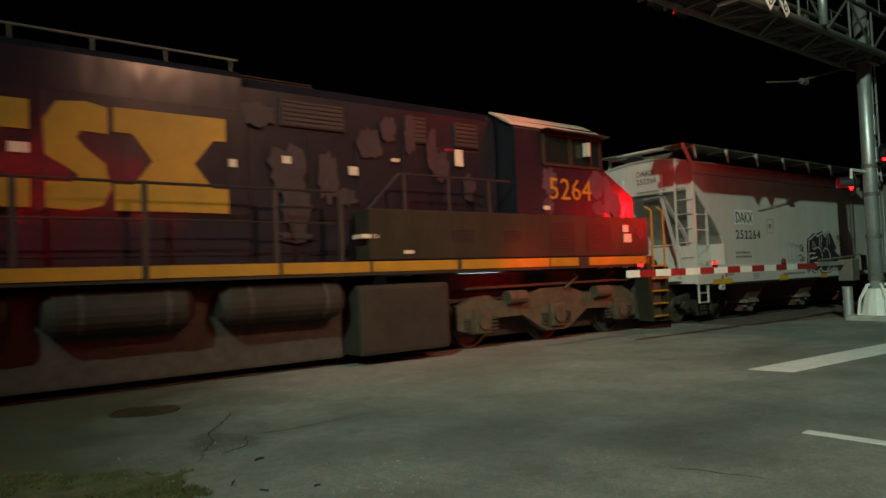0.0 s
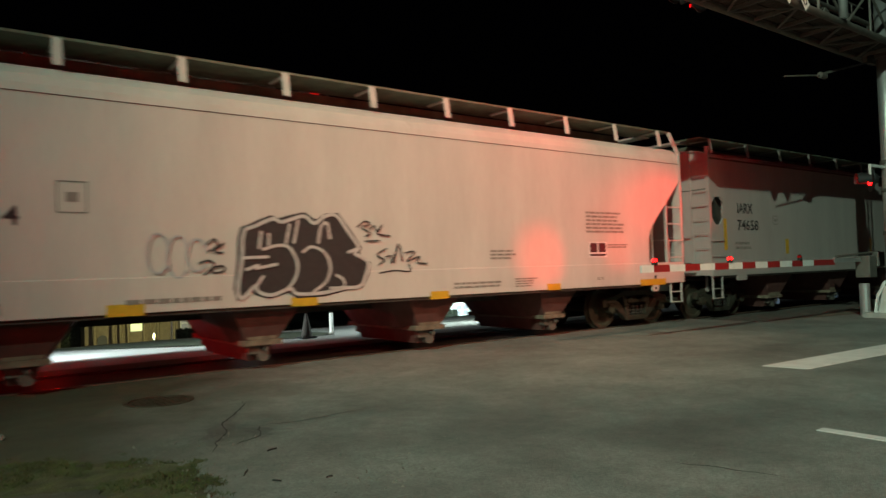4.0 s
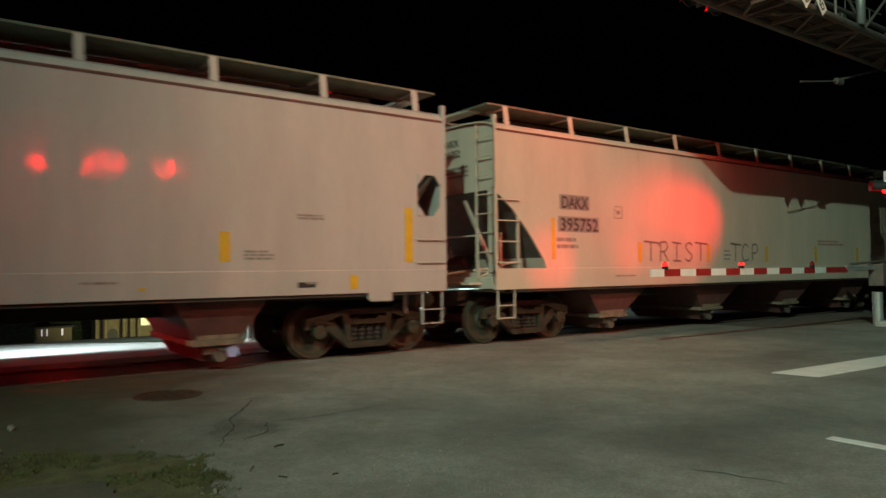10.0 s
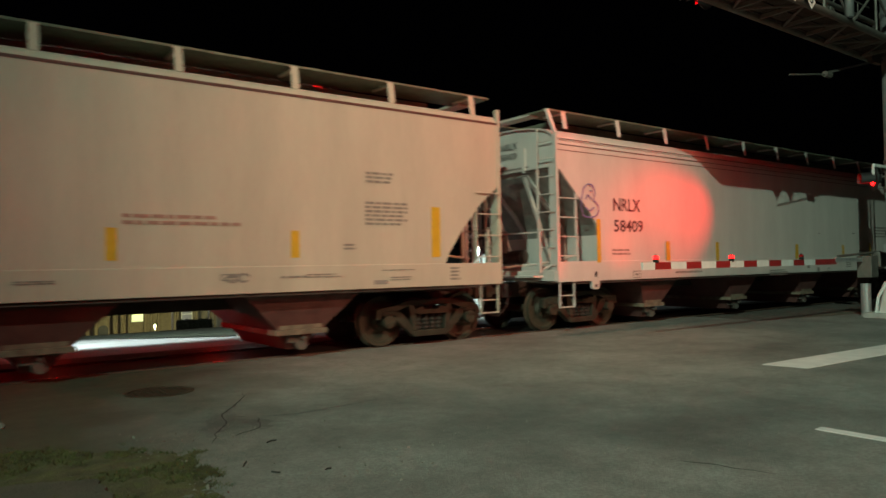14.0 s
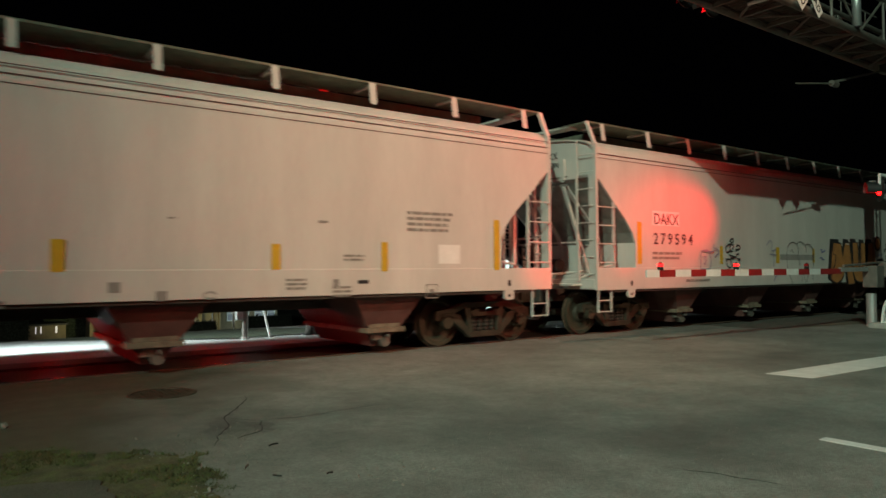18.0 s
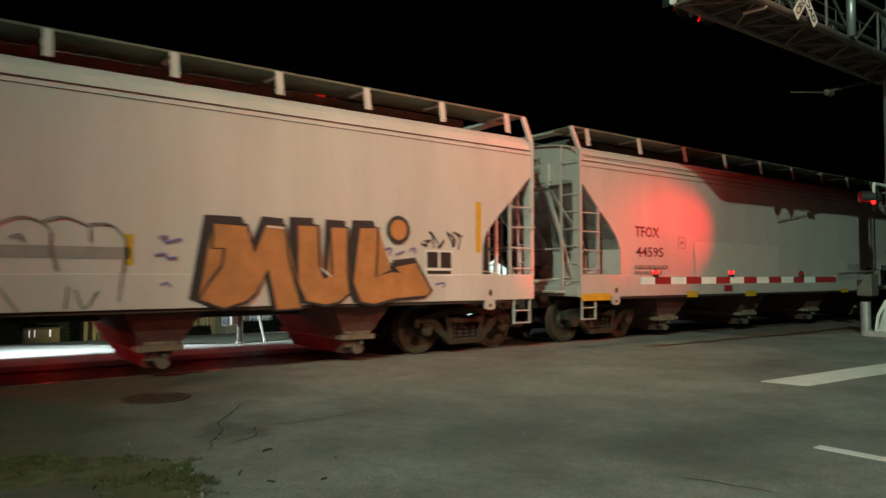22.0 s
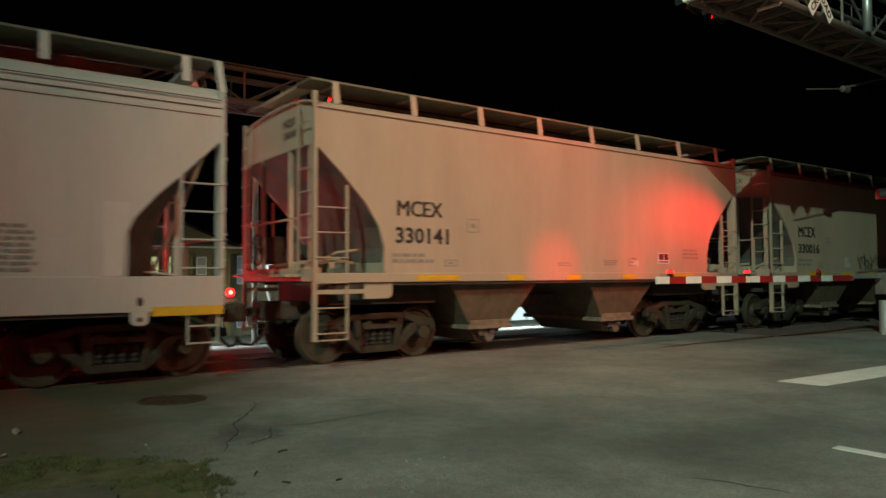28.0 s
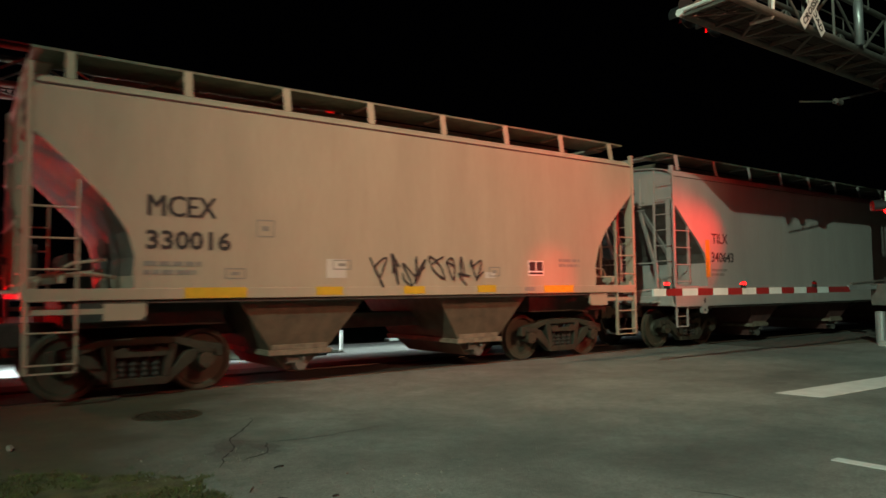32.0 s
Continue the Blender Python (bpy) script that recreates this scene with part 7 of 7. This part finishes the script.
# grass past the lot, one strip after another down the slope
bm = B()
GRASS = [(16.9, 6.0, 6.3), (17.6, 5.8, 9.2), (20.5, 5.2, 10.5), (26.0, 4.3, 12.0), (32.0, 2.8, 12.0), (34.0, 1.5, 12.0), (34.2, -140, 200), (90.0, -140, 200), (300.0, -300, 300)]
rows = [(bm.verts.new((a, y, slope_z(y) + 0.03)), bm.verts.new((b, y, slope_z(y) + 0.03))) for y, a, b in GRASS]
for p, q in zip(rows, rows[1:]):
    bm.faces.new((p[0], p[1], q[1], q[0]))
tagged(part("grass_verge", bm, yard), "dim grass falling away beyond the lit lot", "grass", kind="structure")


def sash(parent, x, y, z, w, h, mat, side=False):
    """A window of a far building: pane, frame and meeting rail; side turns it to the end wall."""
    wd = new("window")
    wd.parent, wd.matrix_basis = parent, pose(x, y, z, 0, 0, -90 if side else 0)
    part("pane", box(B(), 0, w, -0.03, -0.01, 0, h), mat, wd)
    bm = B()
    for a, b, c, d in ((-0.08, w + 0.08, -0.08, 0.0), (-0.08, w + 0.08, h, h + 0.08), (-0.08, 0.0, 0, h), (w, w + 0.08, 0, h), (0.0, w, h * 0.47, h * 0.53)):
        box(bm, a, b, -0.06, -0.005, c, d)
    part("window_frame", bm, white_paint, wd)


def clad(parent, x0, x1, y0, y1, H):
    """Walls of lapped boards round a core."""
    part("wall_core", box(B(), x0 + 0.05, x1 - 0.05, y0 + 0.05, y1 - 0.05, -1.2, H), siding, parent)
    n = int((H + 1.2) / 0.24)
    for i in range(n):
        z = -1.2 + i * 0.24
        bm = B()
        bm.faces.new([bm.verts.new(p) for p in ((x0 - 0.02, y0 - 0.035, z), (x1 + 0.02, y0 - 0.035, z), (x1 + 0.02, y0, z + 0.24), (x0 - 0.02, y0, z + 0.24))])
        bm.faces.new([bm.verts.new(p) for p in ((x0 - 0.035, y1, z), (x0 - 0.035, y0 - 0.02, z), (x0, y0 - 0.02, z + 0.24), (x0, y1, z + 0.24))])
        part("siding_board", bm, siding, parent)
    part("corner_board", box(B(), x0 - 0.06, x0 + 0.12, y0 - 0.06, y0 + 0.12, -1.2, H), white_paint, parent)


def roof_over(parent, x0, x1, y0, y1, H, rise):
    bm = B()
    m = (x0 + x1) / 2
    for lift in (0.0, 0.12):
        loft(bm, [[(x0 - 0.3, y, H + lift), (m, y, H + rise + lift), (x1 + 0.3, y, H + lift)] for y in (y0 - 0.4, y1 + 0.4)])
    part("roof", bm, black_paint, parent)


def house():
    h = thing("house", "white clapboard house lit by an added yard lamp", "house", (39.5, 60.0, slope_z(60.0)))
    clad(h, 0, 3.6, 0, 3.8, 4.4)
    roof_over(h, 0, 3.6, 0, 3.8, 4.4, 1.4)
    sash(h, -0.03, 1.7, 2.0, 0.7, 0.75, dim_pane, True)
    sash(h, 2.65, -0.03, 1.1, 0.55, 1.5, dim_pane)
    part("step", box(B(), -2.6, -1.4, 0.6, 1.6, -0.8, 0.3), concrete, h)
    return h


house()


def gabled_house():
    h = thing("house", "white gabled clapboard house lit by an added yard lamp", "house", (44.8, 59.0, slope_z(59.0)))
    clad(h, 0, 12.2, 0, 7.0, 3.9)
    part("gable", plate(B(), [(0.0, 3.9), (12.2, 3.9), (6.1, 6.9)], 0.0, 0.12), siding, h)
    roof_over(h, 0, 12.2, 0, 7.0, 3.9, 3.1)
    for x in (0.75, 1.65, 8.6):
        sash(h, x, -0.03, 0.25, 0.65, 1.05, dim_pane)
    for x in (3.4, 8.2):
        sash(h, x, -0.03, 2.7, 0.8, 1.3, dim_pane)
    part("corner_board", box(B(), 12.08, 12.26, -0.06, 0.12, -1.2, 3.9), white_paint, h)
    return h


gabled_house()


def hall():
    h = thing("building", "tan hall with tall columns, a gabled front and lit windows", "building", (12.4, 75.0, slope_z(75.0)))
    base = slope_z(75.0)
    eave, ridge = 4.7 - base, 7.5 - base
    part("wall", box(B(), 0, 13.4, 0.8, 14, -1.0, eave), stucco, h)
    for x in (0.75, 2.45, 3.16, 3.85, 5.35, 6.0, 6.7, 8.6, 10.6, 12.6):
        c = part("column", tube(B(), (x, 0.15, -0.2), (x, 0.15, eave - 0.5), 0.16, 12, 0.13), stucco, h)
        part("base", box(B(), x - 0.2, x + 0.2, -0.05, 0.35, -0.5, 0.0), stucco, c)
        part("capital", box(B(), x - 0.2, x + 0.2, -0.05, 0.35, eave - 0.75, eave - 0.5), stucco, c)
    part("entablature", box(B(), -0.3, 13.7, -0.3, 0.79, eave - 0.5, eave, 0.04), stucco, h)
    part("cornice", box(B(), -0.45, 13.85, -0.45, 0.79, eave + 0.002, eave + 0.18, 0.04), white_paint, h)
    part("pediment", plate(B(), [(0.1, eave + 0.19), (13.3, eave + 0.19), (6.7, ridge)], 0.0, 0.4), stucco, h)
    roof_over(h, -0.1, 13.5, -0.1, 13.6, eave + 0.2, ridge - eave - 0.1)
    bm = plate(B(), [(1.1, -0.2)] + [(1.56 + 0.46 * math.cos(a), 0.62 + 0.46 * math.sin(a)) for a in [math.pi * (1 - i / 10) for i in range(11)]] + [(2.02, -0.2)], 0.74, 0.79)
    part("arched_door", bm, black_paint, h, "dark arched doorway")
    sash(h, 4.24, 0.77, 1.3, 1.1, 1.6, lit_pane)
    sash(h, 9.2, 0.77, 1.0, 1.0, 1.5, dim_pane)
    sash(h, 4.5, 0.77, 1.9 - base, 0.85, 1.8, lit_pane)
    sash(h, 6.2, 0.77, 1.9 - base, 0.35, 1.8, lit_pane)
    sash(h, 9.3, 0.77, 1.9 - base, 0.9, 1.8, dim_pane)
    part("sign", box(B(), 4.1, 5.4, 0.66, 0.74, 3.05, 3.35), red_sign, h, "small lit red sign")
    # lower wing with tall windows
    part("wing_wall", box(B(), 13.45, 20.0, 2.0, 12, -1.0, eave - 0.2), stucco, h)
    part("wing_roof", slab(B(), [(13.45, 1.8), (20.2, 1.8), (20.2, 12.2), (13.45, 12.2)], eave - 0.18, eave + 0.05), black_paint, h)
    for x in (14.1, 15.7, 17.3, 18.8):
        sash(h, x, 1.97, 0.9 - base, 0.8, 3.0, dim_pane)
        sash(h, x, 1.97, 1.0, 0.8, 1.5, dim_pane)
    return h


hall()


def shed():
    h = thing("shed", "low pale shed with lit doorways", "shed", (6.8, 75.0, slope_z(75.0)))
    part("wall", box(B(), 0, 3.4, 0, 3.0, -0.8, 1.5), stucco, h)
    part("roof", slab(B(), [(-0.2, -0.2), (3.6, -0.2), (3.6, 3.2), (-0.2, 3.2)], 1.5, 1.65), black_paint, h)
    for x, w in ((0.85, 0.10), (1.28, 0.10), (2.52, 0.16)):
        part("lit_window", box(B(), x, x + w, -0.03, 0.0, 0.75, 1.40), white_glow, h, "narrow lit window")
    return h


shed()


def hedge(x, y, w, d, hgt, seed):
    rnd_ = random.Random(seed)
    t = thing("hedge", "dark clipped hedge beside the lot", "hedge", (x, y, slope_z(y)), group="hedges")
    bm = B()
    for _ in range(int(w * d * hgt * 110)):
        c = Vector((rnd_.uniform(0, w), rnd_.uniform(0, d), rnd_.uniform(0, hgt)))
        if rnd_.random() < 0.5:
            c.y = rnd_.uniform(-0.05, 0.08)
        a = rnd_.uniform(0, 6.28)
        s = rnd_.uniform(0.07, 0.15)
        u = Vector((math.cos(a), math.sin(a) * 0.5, rnd_.uniform(-0.6, 0.6))) * s
        v = Vector((-math.sin(a) * 0.4, 0.3, rnd_.uniform(0.4, 1))) * s
        bm.faces.new([bm.verts.new(c + q) for q in (-u, v * 0.6, u, -v * 0.6)])
    part("leaves", bm, hedge_mat, t)
    bm = box(B(), 0.08, w - 0.08, 0.12, d - 0.1, -0.1, hgt - 0.1, 0.06)
    part("inner_foliage", bm, hedge_core, t)
    for i in range(int(w)):
        part("stem", tube(B(), (i + 0.4, d / 2, -0.1), (i + 0.45, d / 2, hgt * 0.7), 0.03, 6), bark, t)
    return t


hedge(16.8, 60.0, 3.0, 1.0, 0.95, 3)
hedge(22.2, 60.0, 4.6, 1.0, 1.2, 4)
hedge(38.3, 58.8, 4.4, 0.9, 0.55, 6)
hedge(43.0, 58.6, 2.6, 0.9, 0.95, 7)
hedge(-2.0, 73.0, 9.0, 1.4, 3.2, 5)
hedge(8.6, 78.0, 4.0, 1.4, 4.5, 8)
hedge(60.5, 57.5, 5.0, 1.0, 1.0, 9)


def post(name, x, y, h, r, mat, label, category, lean=(0, 0)):
    z = slope_z(y) + 0.02
    t = thing(name, label, category, (x, y, z))
    part("shaft", tube(B(), (0, 0, -0.05), (lean[0], lean[1], h), r, 10), mat, t)
    part("foot", tube(B(), (0, 0, -0.05), (0, 0, 0.05), r * 1.35, 10), concrete, t)
    return t


p = post("utility_pole", 6.0, 16.2, 4.2, 0.075, dull_steel, "slim steel utility pole beside the lot", "pole")
part("meter_box", box(B(), -0.22, -0.07, -0.08, 0.08, 0.45, 0.95, 0.02), galvanized, p)
post("guy_guard", 6.72, 16.4, 3.0, 0.03, white_paint, "leaning white guy wire guard", "guy wire", (-0.75, 0))
post("marker_post", 9.55, 18.4, 0.62, 0.06, white_paint, "short white marker post", "marker post")
for x, hgt in ((16.5, 3.4), (19.55, 3.6), (21.4, 3.6)):
    post("sign_post", x, 60.6, hgt, 0.07, white_paint, "thin white post by the hedge", "post")


def cone(x, y):
    z = slope_z(y) + 0.02
    c = thing("traffic_cone", "dark traffic cone standing on the lot", "traffic cone", (x, y, z))
    part("base", box(B(), -0.2, 0.2, -0.2, 0.2, 0, 0.04, 0.01), black_paint, c)
    part("body", tube(B(), (0, 0, 0.04), (0, 0, 0.62), 0.15, 14, 0.03), underframe, c)
    return c


cone(7.75, 16.3)
# flood lamp poles of the lot; those at y 50 and 47 are added
for x, y, hgt in ((-3.5, 18.6, 4.5), (17.5, 16.8, 3.5), (41.5, 50.0, 3.2), (50.5, 47.0, 3.2), (16.5, 66.0, -3.4)):
    t = thing("lot_lamp", "tall lamp pole flooding the lot", "street lamp", (x, y, slope_z(y)), group="lot lamps")
    part("pole", tube(B(), (0, 0.3, -0.1), (0, 0.3, hgt - slope_z(y)), 0.07, 10), galvanized, t)
    part("lamp_head", box(B(), -0.2, 0.2, -0.1, 0.4, hgt - slope_z(y) - 0.1 + 0.02, hgt - slope_z(y) + 0.05, 0.02), dull_steel, t)


def run_at(t):
    """Metres run by the train at t, between the rows of RUN."""
    for (ta, a), (tb, b) in zip(RUN, RUN[1:]):
        if t <= tb:
            return a + (b - a) * (t - ta) / (tb - ta)
    return RUN[-1][1]


def motions():
    for ob, u in TRAIN:
        walk(ob, [(t, pose(u - s, TRACK, 0)) for t, s in RUN])
    times = [i * 0.125 for i in range(257)]
    for w in WHEELS:
        x = w.location.x
        walk(w, [(t, pose(x, 0, 0.46, 0, -math.degrees(run_at(t) / 0.46), 0)) for t in times])


motions()
